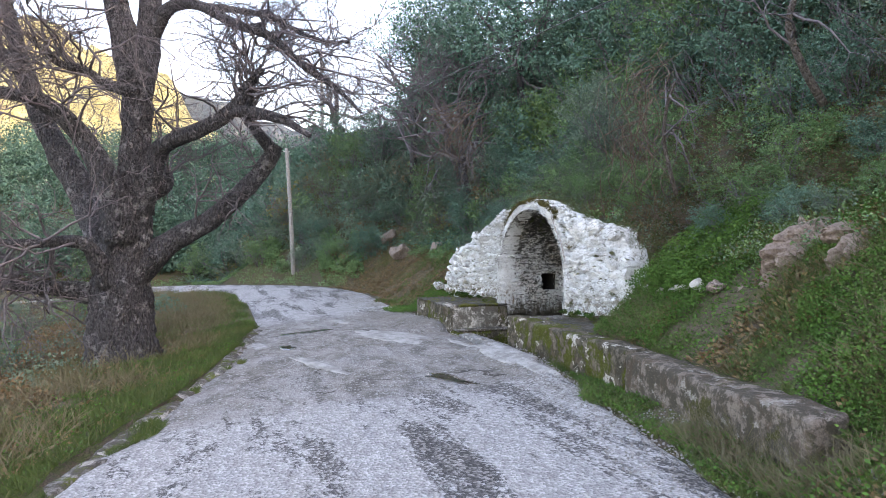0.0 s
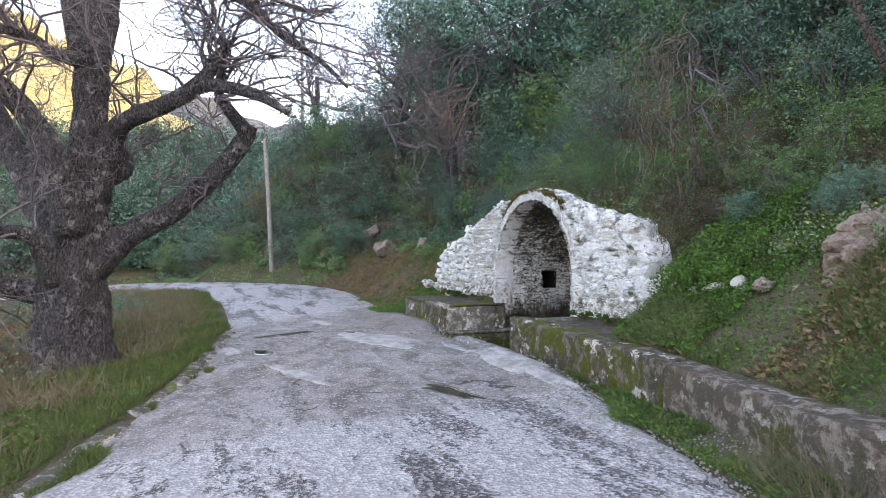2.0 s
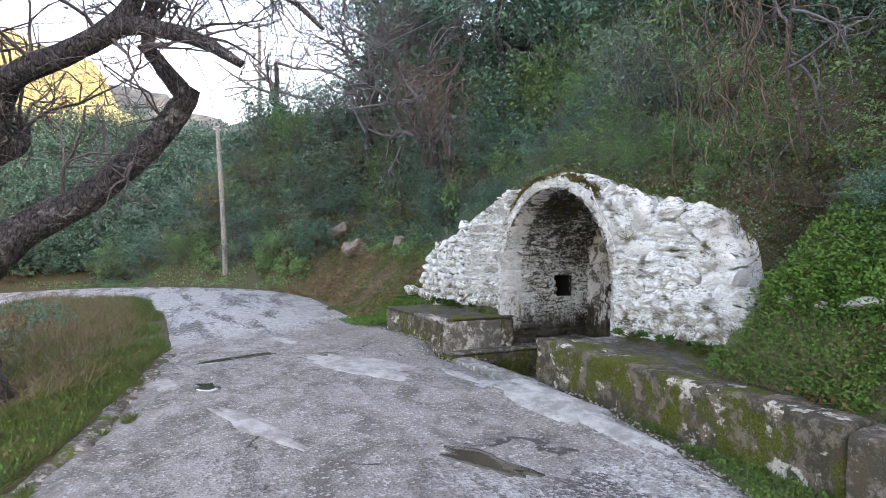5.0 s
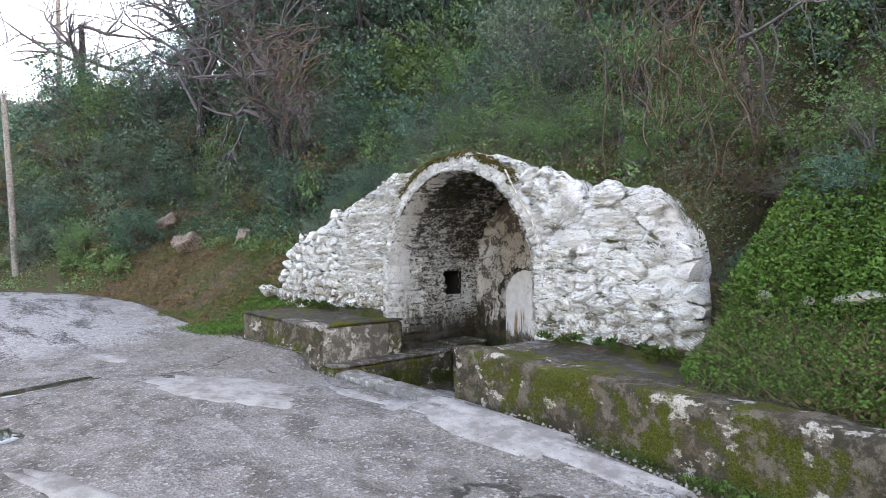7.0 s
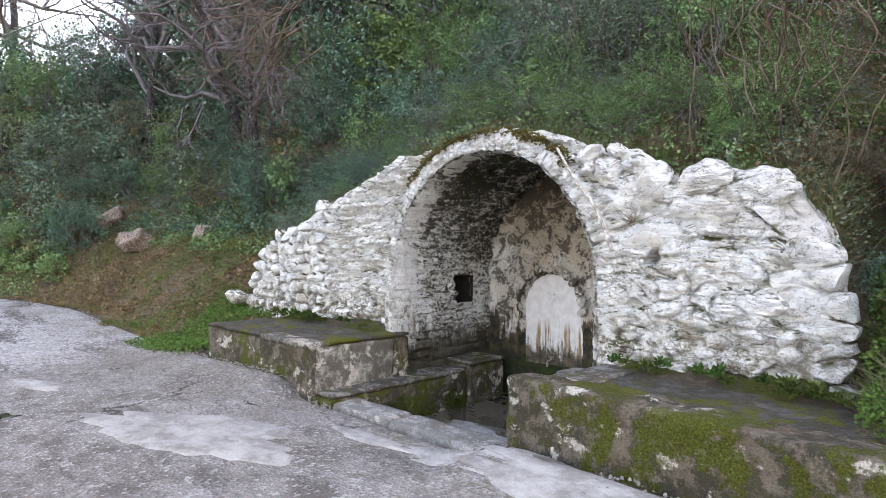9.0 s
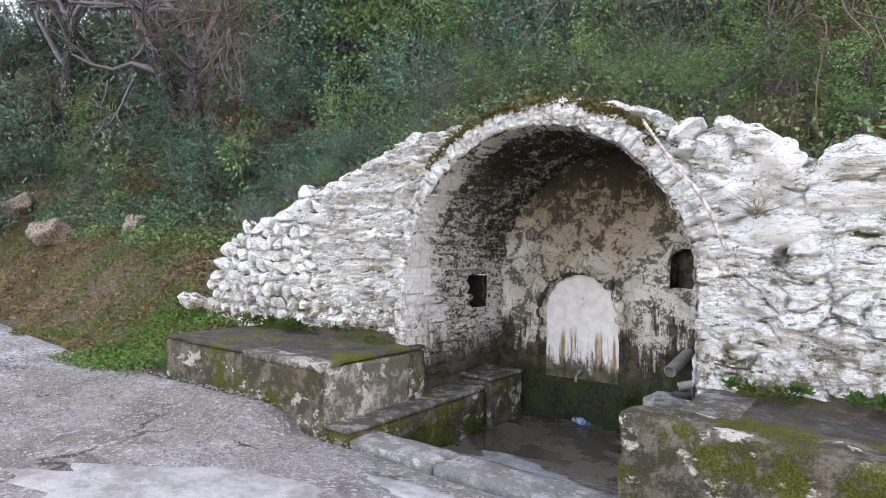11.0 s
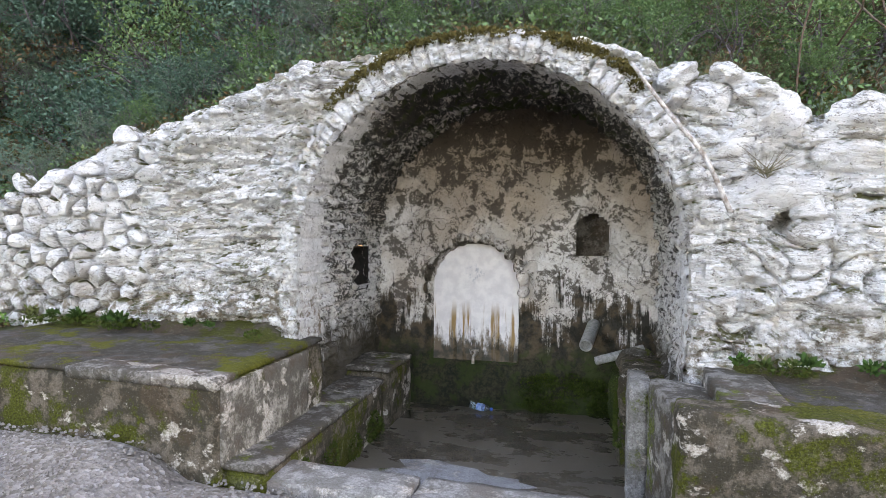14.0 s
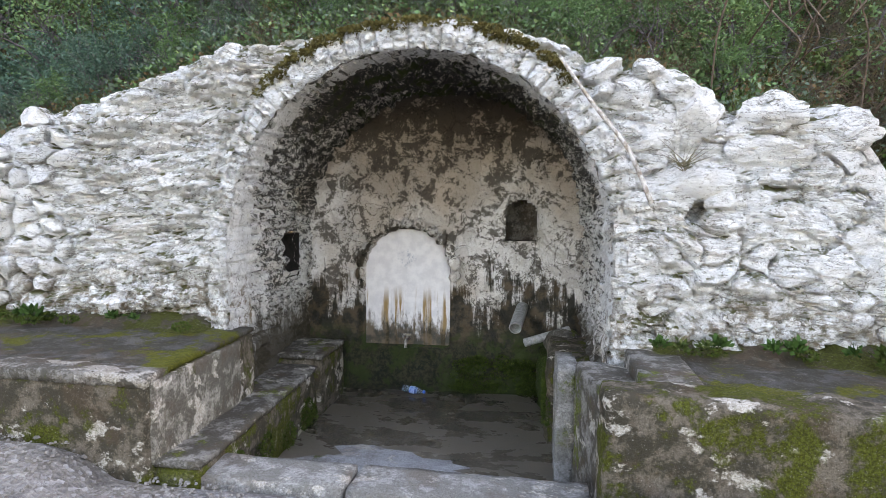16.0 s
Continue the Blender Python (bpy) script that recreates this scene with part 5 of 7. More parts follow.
for x, y, s, k in ((-13.6, -0.9, 0.75, "mid"), (-14.9, -2.0, 0.7, "grey"), (-16.8, -3.4, 0.7, "mid"), (-18.2, -4.6, 0.5, "yellow"), (-12.3, 0.2, 0.8, "dark"),
                   (-17.6, -3.0, 1.0, "grey"), (-19.4, -6.0, 0.9, "mid"), (-20, -8, 1.0, "dark"), (-15.6, -1.5, 1.0, "dark")):
    plant(k, x, y, s)
def valley_scrub(seed, count):
    q = np.random.default_rng(seed)
    out = []
    for i in range(count):
        x = q.uniform(-15, 5)
        y = y_out(x) - q.uniform(1.9, 9)
        sz = q.uniform(0.3, 0.75)
        lobes = [(np.array([0, 0, 0.2]), 0.55)] + [(np.array([q.uniform(-0.8, 0.8), q.uniform(-0.8, 0.8), q.uniform(-0.1, 0.7)]), q.uniform(0.2, 0.4)) for _ in range(5)]
        pp, dd = crown_points(480, q, lobes)
        out.append(leaves(np.array([x, y, ground_z(x, y)]) + pp * sz, dd + q.normal(size=dd.shape) * 0.6, 0.06, 0.03, q))
    return np.concatenate(out)


tagged(new("valley_scrub", quads_mesh("valley_scrub", valley_scrub(71, 60), LEAF_GREY)), "grey green scrub below the road", "scrub", kind="stuff")
tagged(new("valley_scrub", quads_mesh("valley_scrub", valley_scrub(72, 45), LEAF_BROWN)), "withered brown scrub below the road", "scrub", kind="stuff")
tagged(new("valley_scrub", quads_mesh("valley_scrub", valley_scrub(73, 30), LEAF_DARK)), "dark green bushes below the road", "scrub", kind="stuff")
# bushes below the road, behind the plane tree
for x, y, s, k in ((-1.8, -9.0, 0.7, "mid"), (0.6, -9.6, 0.6, "mid"), (-4.5, -9.5, 0.8, "bare"), (-3.0, -8.0, 0.5, "bare"), (-8, -10, 1.0, "grey"), (2.6, -8.8, 0.5, "bare"),
                   (-6.5, -8.0, 0.6, "bare"), (-11, -9, 0.9, "mid"), (-2.5, -11.5, 0.9, "bare"), (0.5, -12, 0.9, "bare"), (-12, -13, 1.4, "dark"), (-7, -14, 1.2, "grey")):
    plant(k, x, y, s)


# ---- the old plane tree ----
def plane_tree():
    r = np.random.default_rng(5)
    root = new("plane_tree")
    tagged(root, "huge old leafless plane tree with rough dark bark", "tree")
    limbs = [
        ("trunk", [(-1.0, -6.55, -0.95), (-1.03, -6.64, -0.1), (-1.03, -6.66, 0.74), (-1.0, -6.59, 1.48), (-0.96, -6.47, 2.31), (-0.94, -6.41, 3.41), (-0.94, -6.41, 4.33)],
         [0.72, 0.54, 0.45, 0.36, 0.27, 0.22, 0.23]),
        ("limb", [(-0.94, -6.45, 4.1), (-1.0, -6.59, 4.88), (-1.06, -6.74, 5.53), (-1.1, -6.87, 6.54), (-1.5, -7.09, 8.1)], [0.26, 0.21, 0.18, 0.15, 0.09]),
        ("limb", [(-1.05, -6.42, 4.1), (-1.2, -6.26, 5.08), (-1.3, -6.23, 5.87), (-1.37, -6.13, 6.98), (-1.41, -5.95, 8.29)], [0.26, 0.19, 0.165, 0.14, 0.08]),
        ("limb", [(-1.02, -6.5, 1.05), (-0.97, -5.93, 1.57), (-0.85, -5.31, 1.95), (-0.66, -4.78, 2.43), (-0.62, -4.37, 2.96), (-0.56, -4.22, 3.22)], [0.30, 0.19, 0.165, 0.15, 0.145, 0.09]),
        ("limb", [(-0.6, -4.28, 3.1), (-0.59, -4.59, 3.49), (-0.52, -4.7, 3.68), (-0.39, -4.63, 4.17), (-0.27, -4.58, 4.33)], [0.12, 0.085, 0.07, 0.06, 0.03]),
        ("limb", [(-1.0, -6.4, 2.1), (-0.83, -6.13, 2.95), (-0.54, -5.91, 3.18), (-0.17, -5.48, 3.32), (0.12, -4.98, 3.61), (0.21, -4.74, 4.02), (0.29, -4.51, 4.26)], [0.24, 0.165, 0.13, 0.12, 0.11, 0.06, 0.03]),
        ("limb", [(0.12, -4.98, 3.61), (0.34, -4.66, 3.56), (0.59, -4.26, 3.43), (0.84, -3.88, 3.17)], [0.10, 0.085, 0.07, 0.04]),
        ("limb", [(-1.2, -6.25, 5.0), (-0.86, -5.92, 5.43), (-0.49, -5.48, 5.4), (-0.06, -4.89, 5.01), (0.23, -4.4, 4.79), (0.61, -3.93, 4.25), (0.99, -3.48, 3.85), (1.3, -3.2, 3.47)],
         [0.15, 0.10, 0.085, 0.075, 0.065, 0.05, 0.035, 0.02]),
        ("limb", [(-0.49, -5.48, 5.4), (-0.38, -4.88, 5.36), (-0.39, -4.35, 5.3), (-0.34, -3.61, 5.01), (-0.34, -3.03, 5.03)], [0.06, 0.05, 0.045, 0.035, 0.02]),
        ("limb", [(-0.85, -6.6, 1.6), (-0.65, -6.81, 2.54), (-0.65, -7.08, 3.1), (-0.55, -7.4, 3.49), (-0.47, -7.75, 3.7), (-0.46, -8.32, 3.78)], [0.28, 0.19, 0.16, 0.13, 0.11, 0.08]),
        ("limb", [(-1.15, -6.7, 1.3), (-1.68, -7.29, 2.39), (-1.94, -7.71, 3.12), (-2.18, -8.06, 3.82), (-2.41, -8.4, 4.82), (-2.61, -8.67, 5.84), (-2.83, -8.98, 6.88)],
         [0.36, 0.25, 0.21, 0.18, 0.14, 0.10, 0.06]),
        ("limb", [(-2.18, -8.06, 3.82), (-2.16, -8.3, 4.47), (-2.21, -8.72, 4.87), (-2.32, -9.31, 5.36)], [0.15, 0.13, 0.11, 0.07]),
        ("limb", [(-0.75, -6.78, 0.94), (-0.52, -7.02, 1.48), (-0.41, -7.3, 1.59), (-0.35, -7.73, 1.55), (-0.34, -8.29, 1.58)], [0.20, 0.11, 0.085, 0.07, 0.05]),
        ("limb", [(-1.1, -6.85, 0.70), (-1.01, -7.49, 0.84), (-0.96, -7.94, 0.88), (-0.85, -8.5, 0.97)], [0.22, 0.13, 0.10, 0.08]),
        ("limb", [(-0.87, -6.51, 2.3), (-1.11, -6.03, 2.52), (-1.3, -5.95, 2.75)], [0.22, 0.14, 0.06]),
        ("limb", [(-0.8, -6.4, 4.0), (-0.65, -6.81, 4.04), (-0.66, -7.12, 4.24), (-0.58, -7.48, 4.31), (-0.58, -7.78, 4.62)], [0.12, 0.08, 0.07, 0.06, 0.03]),
    ]
    twigs = Tubes()
    for i, (nm, pts, rad) in enumerate(limbs):
        line = spline(pts, 6)
        rr = np.interp(np.linspace(0, len(rad) - 1, len(line)), range(len(rad)), rad)
        sides = 40 if nm == "trunk" else (18 if rad[0] > 0.15 else 12)
        tb = Tubes()
        if nm == "trunk":
            line = spline(pts, 14)
            rr = np.interp(np.linspace(0, len(rad) - 1, len(line)), range(len(rad)), rad)
        tb.add(line, rr, sides)
        k = 0
        for v in tb.v:                       # burrs and hollows
            s = 0.34 if nm == "trunk" else 0.22
            rad_here = rr[min(k // sides, len(rr) - 1)]
            c = line[min(k // sides, len(line) - 1)]
            v += (v - c) * s * (fbm(v[0] * 3.1, v[1] * 3.1, v[2] * 2.0, 4) + 0.5 * fbm(v[0] * 11, v[1] * 11, v[2] * 6, 3))
            k += 1
        part(nm, tb.mesh(nm, BARK), root)
        if nm == "limb":
            m = len(line)
            for _ in range(22 if rad[0] < 0.2 else 13):
                q = int(r.integers(m // 3, m))
                if line[q][1] > -4.6 and line[q][2] < 4.0:
                    continue
                way = unit(line[min(q + 1, m - 1)] - line[max(q - 1, 0)])
                grow(twigs, r, line[q], way * 0.6 + r.normal(size=3) * 0.8 + np.array([0, 0, 0.35]), r.uniform(0.7, 1.7), min(rr[q] * 0.5, 0.024), 3, 5, 0.7, 0.03, 4)
    part("twig_work", twigs.mesh("twig_work", TWIG), root, "tangle of bare grey twigs")
    return root


plane_tree()


def bare_tree(x, y, height, seed, label, lean=(0, 0)):
    r = np.random.default_rng(seed)
    root = new("bare_tree")
    tagged(root, label, "tree", "leafless trees on the hill")
    z = ground_z(x, y) - 0.2
    trunk = Tubes()
    pts = [(x, y, z)]
    for i in range(5):
        pts.append((pts[-1][0] + r.normal() * 0.08 + lean[0] * height / 5, pts[-1][1] + r.normal() * 0.08 + lean[1] * height / 5, pts[-1][2] + height * 0.12))
    line = spline(pts, 4)
    rr = np.linspace(height * 0.028, height * 0.014, len(line))
    trunk.add(line, rr, 10)
    part("trunk", trunk.mesh("trunk", BARK), root)
    tw = Tubes()
    for _ in range(9):
        q = line[int(r.integers(len(line) // 2, len(line)))]
        grow(tw, r, q, r.normal(size=3) * 0.8 + np.array([0, 0, 0.9]), height * 0.38, height * 0.011, 3, 5, 0.5, 0.03, 4)
    part("branch_work", tw.mesh("branch_work", TWIG), root)
    return root


bare_tree(-12.6, 2.0, 6.4, 31, "leafless tree with pale grey twigs on the hillside")
bare_tree(-9.0, 2.6, 6.0, 32, "leafless tree with drooping pale branches", (0, -0.15))
bare_tree(-16.5, 3.2, 6.6, 33, "leafless grey tree on the skyline")
bare_tree(-20.5, 0.5, 6.6, 34, "leafless grey tree on the skyline")
bare_tree(-14.5, 2.6, 6.2, 35, "dark forked tree on the skyline")
bare_tree(-7.2, 2.2, 5.2, 36, "leafless tree with a dense grey tangle of twigs", (0.02, -0.12))


def evergreen_tree(x, y, height, seed, label):
    """A leaning trunk under an uneven crown of small dark leaves."""
    q = np.random.default_rng(seed)
    root = tagged(new("evergreen_tree"), label, "tree", "evergreen trees on the hill")
    z = ground_z(x, y) - 0.2
    tb = Tubes()
    line = spline([(x, y, z), (x + q.normal() * 0.15, y - 0.1, z + height * 0.35), (x + q.normal() * 0.25, y - 0.25, z + height * 0.7)], 6)
    tb.add(line, np.linspace(height * 0.025, height * 0.010, len(line)), 10)
    part("trunk", tb.mesh("trunk", BARK), root)
    tw = Tubes()
    for _ in range(8):
        grow(tw, q, line[int(q.integers(len(line) // 3, len(line)))], q.normal(size=3) * 0.8 + np.array([0, 0, 0.6]), height * 0.3, height * 0.009, 2, 5, 0.5, 0.03, 3)
    part("branch_work", tw.mesh("branch_work", TWIG), root)
    lobes = [(np.array([q.normal() * 0.20, q.normal() * 0.18, q.uniform(0.22, 0.98)]), q.uniform(0.09, 0.19)) for _ in range(26)]
    pp, dd = crown_points(9000, q, lobes)
    part("crown", quads_mesh("crown", leaves(np.array([x, y, z]) + pp * height, dd + q.normal(size=dd.shape) * 0.6, 0.11, 0.065, q), LEAF_DARK), root)
    return root


for k, (x, y, hh) in enumerate(((-8.2, 2.9, 6.4), (-10.2, 3.2, 6.6), (-11.8, 4.2, 6.6), (-6.6, 3.6, 6.5))):
    evergreen_tree(x, y, hh, 300 + k, "dense dark evergreen tree on the steep hillside")


# ---- grass, herbs and litter ----
def scatter(n, x0, x1, y0, y1, keep, r):
    out = []
    while len(out) < n:
        x, y = r.uniform(x0, x1), r.uniform(y0, y1)
        if keep(x, y):
            out.append((x, y, ground_z(x, y)))
    return np.array(out)


def blades(p, r, length, width, lean=0.45):
    n = len(p)
    ax = unit(np.stack([r.normal(size=n) * lean, r.normal(size=n) * lean, np.ones(n)], 1))
    ln = (length * r.uniform(0.45, 1.3, n))[:, None]
    side = unit(np.cross(ax, r.normal(size=(n, 3)))) * width
    bend = np.stack([r.normal(size=n), r.normal(size=n), -0.4 * np.ones(n)], 1) * ln * 0.22
    return np.stack([p - side, p + side, p + ax * ln + bend + side * 0.15, p + ax * ln + bend - side * 0.15], 1)


def stuff(name, quads, mat, label, category):
    return tagged(new(name, quads_mesh(name, quads, mat)), label, category, kind="stuff")


r = np.random.default_rng(77)


def patchy(x, y, s=1.1, cut=0.0):
    return noise.noise((x * s, y * s, 3.3)) + 0.5 * noise.noise((x * s * 3, y * s * 3, 1.3)) > cut


def on_verge(x, y):
    return y < y_out(x) - 0.02 + 0.15 * noise.noise((x * 1.5, y * 1.5, 0)) and (x + 1.0) ** 2 + (y + 6.55) ** 2 > 0.35


p = scatter(34000, -16, 9.5, -10.5, -4.2, lambda x, y: on_verge(x, y) and y_out(x) - y < 3.6 and patchy(x, y, 0.9, -0.15 + 0.35 * smooth(0.6, 1.6, y_out(x) - y)), r)
stuff("verge_grass", blades(p, r, 0.13, 0.0055, 0.7), GRASS, "short green grass on the road verge", "grass")
p = scatter(40000, -18, 9, -13, -4.4, lambda x, y: on_verge(x, y) and y_out(x) - y > 0.5 and patchy(x + 9, y, 0.8, -0.1), r)
stuff("dry_grass", blades(p, r, 0.36, 0.0055, 0.75), STRAW, "tall dry grass and weeds below the road", "grass")


p = scatter(16000, -14, 6, -10, -4.6, lambda x, y: on_verge(x, y) and y_out(x) - y > 0.35 and patchy(x + 5, y + 2, 0.8, -0.05), r)
p[:, 2] += r.uniform(0.0, 0.03, len(p))
ax = np.stack([r.normal(size=len(p)), r.normal(size=len(p)), r.normal(size=len(p)) * 0.5], 1)
stuff("leaf_litter", leaves(p, ax, 0.06, 0.045, r), LEAF_BROWN, "reddish brown fallen leaves below the road", "leaf litter")
p = scatter(11000, -14, 9, -10.5, -4.4, lambda x, y: on_verge(x, y) and patchy(x + 2, y + 8, 1.0, 0.05), r)
p[:, 2] += r.uniform(0.0, 0.10, len(p))
ax = np.stack([r.normal(size=len(p)), r.normal(size=len(p)), r.uniform(0.0, 1.0, len(p))], 1)
stuff("verge_weeds", leaves(p, ax, 0.034, 0.02, r, flat=0.5), LEAF_HERB, "small green weeds on the road verge", "weeds")


p = scatter(24000, -4, 11, -10, -4.2, lambda x, y: on_verge(x, y) and y_out(x) - y < 0.9 + 0.5 * noise.noise((x * 1.1, y, 4)), r)
stuff("verge_grass", blades(p, r, 0.10, 0.004, 0.7), GRASS, "green grass strip along the cement edge", "grass")


p = scatter(9000, 0.5, 10.5, -8.2, -4.8, lambda x, y: y_out(x) + 0.04 < y < y_out(x) + 0.16 + 0.4 * noise.noise((x * 0.9, 7, 1)) and patchy(x, y, 1.5, -0.2), r)
stuff("verge_grass", blades(p, r, 0.07, 0.005, 0.8), GRASS, "grass creeping over the edge of the road", "grass")


def on_bank(x, y):
    edge = wall_line(x) + 0.30 if x > 1.5 else y_in(x)
    if 1.5 < x < 3.36 or (x < 3.62 and y > -0.86 and ground_z(x, y) < 0.40):
        return False
    return y > edge + 0.05


herb_zone = lambda x, y: x > 3.40 and on_bank(x, y) and y < 0.75 + 0.5 * noise.noise((x, y, 6)) and patchy(x, y, 0.85, -0.95 + 0.8 * smooth(3.9, 5.2, x)) and not ((5.54 < x < 5.95 or 6.3 < x < 6.6) and -0.2 < y < 0.6)
p = scatter(85000, 3.36, 9.5, -2.2, 1.6, herb_zone, r)
p[:, 2] += r.uniform(0.01, 0.13, len(p))
ax = np.stack([r.normal(size=len(p)), r.normal(size=len(p)) - 0.3, r.uniform(0.0, 0.9, len(p))], 1)
stuff("bank_herbs", leaves(p, ax, 0.024, 0.019, r, flat=0.5), LEAF_HERB, "low bright green weeds covering the bank", "weeds")
p = scatter(20000, 3.3, 10, -2.4, 1.8, lambda x, y: on_bank(x, y) and patchy(x + 4, y, 1.2, 0.45 - 0.45 * smooth(4.0, 5.2, x)), r)
stuff("bank_grass", blades(p, r, 0.20, 0.0032, 0.8), GRASS, "long thin grass on the bank", "grass")
p = scatter(16000, 3.4, 10, -2.4, 1.8, lambda x, y: on_bank(x, y) and patchy(x + 14, y + 3, 1.0, 0.15), r)
stuff("bank_straw", blades(p, r, 0.22, 0.0032, 1.0), STRAW, "dry grass and stalks on the bank", "grass")
# foot of the low wall
def wall_foot(x, y):
    if x < 3.2:
        return False
    lo = wall_line(x) - 0.10 - 0.42 * smooth(3.6, 5.2, x) * (0.75 + 0.7 * noise.noise((x * 1.3, 2, 2)))
    return lo < y < wall_line(x) + (0.01 if x < 7.7 else 1.2) and patchy(x, y, 1.6, -0.35)


p = scatter(15000, 3.0, 9.0, -3.2, -1.0, wall_foot, r)
stuff("roadside_grass", blades(p, r, 0.09, 0.0028, 0.75), GRASS, "green grass along the foot of the low wall", "grass")
p = scatter(5000, 3.6, 9.0, -3.2, -1.0, wall_foot, r)
p[:, 2] += r.uniform(0.0, 0.05, len(p))
ax = np.stack([r.normal(size=len(p)), r.normal(size=len(p)), r.uniform(0.0, 0.9, len(p))], 1)
stuff("roadside_weeds", leaves(p, ax, 0.03, 0.02, r, flat=0.5), LEAF_HERB, "small green weeds along the foot of the low wall", "weeds")
p = scatter(5000, 6.6, 10.5, -4.0, -0.8, lambda x, y: y > y_in(x) + 0.25 and (y < wall_line(x) - 0.02 or x > 7.75) and patchy(x, y, 1.3, -0.35), r)
p[:, 2] += r.uniform(0.0, 0.03, len(p))
ax = np.stack([r.normal(size=len(p)), r.normal(size=len(p)), r.normal(size=len(p)) * 0.4], 1)
stuff("leaf_litter", leaves(p, ax, 0.05, 0.03, r), LEAF_BROWN, "dead leaves and twigs at the end of the low wall", "leaf litter")
p = scatter(1500, 6.4, 8.2, -2.5, -1.4, lambda x, y: wall_line(x) - 0.3 < y < wall_line(x) + 0.02, r)
stuff("bank_straw", blades(p, r, 0.26, 0.0025, 0.8), STRAW, "dry stalks before the end of the low wall", "grass")
# slope left of the spring: litter, moss and weeds
left_zone = lambda x, y: y > y_in(x) - 0.05 + 0.3 * noise.noise((x, y, 5)) and not (-3.1 < x and y < 0.2)
p = scatter(26000, -14, -2.6, -1.3, 2.4, lambda x, y: left_zone(x, y) and patchy(x, y + 7, 0.8, 0.0), r)
p[:, 2] += r.uniform(0.0, 0.02, len(p))
ax = np.stack([r.normal(size=len(p)), r.normal(size=len(p)), r.normal(size=len(p)) * 0.35], 1)
stuff("leaf_litter", leaves(p, ax, 0.055, 0.04, r), LEAF_BROWN, "fallen brown leaves on the slope", "leaf litter")
p = scatter(16000, -10, -3.0, -1.3, 1.6, lambda x, y: left_zone(x, y) and patchy(x, y + 7, 0.8, -0.9), r)
p[:, 2] += r.uniform(0.0, 0.03, len(p))
ax = np.stack([r.normal(size=len(p)), r.normal(size=len(p)), r.normal(size=len(p)) * 0.6], 1)
stuff("leaf_litter", leaves(p, ax, 0.04, 0.028, r), LEAF_BROWN, "small dry leaves on the earth slope beside the spring", "leaf litter")
p = scatter(7000, -8, -3.0, -1.2, 1.4, lambda x, y: left_zone(x, y) and patchy(x + 6, y + 1, 1.2, -0.1), r)
p[:, 2] += r.uniform(0.0, 0.05, len(p))
ax = np.stack([r.normal(size=len(p)), r.normal(size=len(p)), r.uniform(0.0, 1.0, len(p))], 1)
stuff("slope_weeds", leaves(p, ax, 0.03, 0.022, r), LEAF_HERB, "small green weeds on the earth slope beside the spring", "weeds")
p = scatter(7000, -14, -2.7, -1.4, 2.2, lambda x, y: left_zone(x, y) and patchy(x + 3, y, 1.0, 0.12), r)
stuff("slope_grass", blades(p, r, 0.13, 0.005, 0.6), GRASS, "thin grass and weeds on the earth slope", "grass")
p = scatter(5000, -4.6, -2.3, -1.35, 0.2, lambda x, y: left_zone(x, y) or (x < -2.9 and y < -0.6), r)
p[:, 2] += r.uniform(0.0, 0.09, len(p))
ax = np.stack([r.normal(size=len(p)), r.normal(size=len(p)), r.uniform(0.1, 1, len(p))], 1)
stuff("platform_weeds", leaves(p, ax, 0.035, 0.026, r), LEAF_HERB, "small green weeds around the platform", "weeds")
# turf and dry stalks on top of the spring house
p = scatter(9000, -3.7, 3.6, 0.22, 1.3, lambda x, y: True, r)
p[:, 2] = [max(q[2], wall_top(q[0]) - 0.03) for q in p]
stuff("roof_turf", blades(p, r, 0.13, 0.0045, 0.7), GRASS, "turf and weeds over the vault", "grass")
p = scatter(4200, -3.7, 3.6, 0.25, 1.5, lambda x, y: patchy(x, y, 1.3, -0.1), r)
p[:, 2] = [max(q[2], wall_top(q[0]) - 0.03) for q in p]
stuff("roof_straw", blades(p, r, 0.24, 0.0028, 0.9), STRAW, "dry stalks over the vault", "grass")


def undergrowth(name, n, x0, x1, ylo, yhi, mat, label, ln, lift, seed, cut):
    """Loose leafy cover between the shrubs."""
    q = np.random.default_rng(seed)
    pts = []
    while len(pts) < n:
        x = q.uniform(x0, x1)
        y = q.uniform(ylo(x), yhi(x))
        if patchy(x + seed, y, 0.9, cut):
            h = ground_z(x, y)
            if -3.7 < x < 3.4 and y > 0.25:
                h = max(h, wall_top(x) - 0.04)
            pts.append((x, y, h + q.uniform(0.0, lift)))
    pts = np.array(pts)
    ax = np.stack([q.normal(size=n), q.normal(size=n) - 0.4, q.uniform(-0.1, 1.0, n)], 1)
    stuff(name, leaves(pts, ax, ln, ln * 0.6, q), mat, label, "undergrowth")


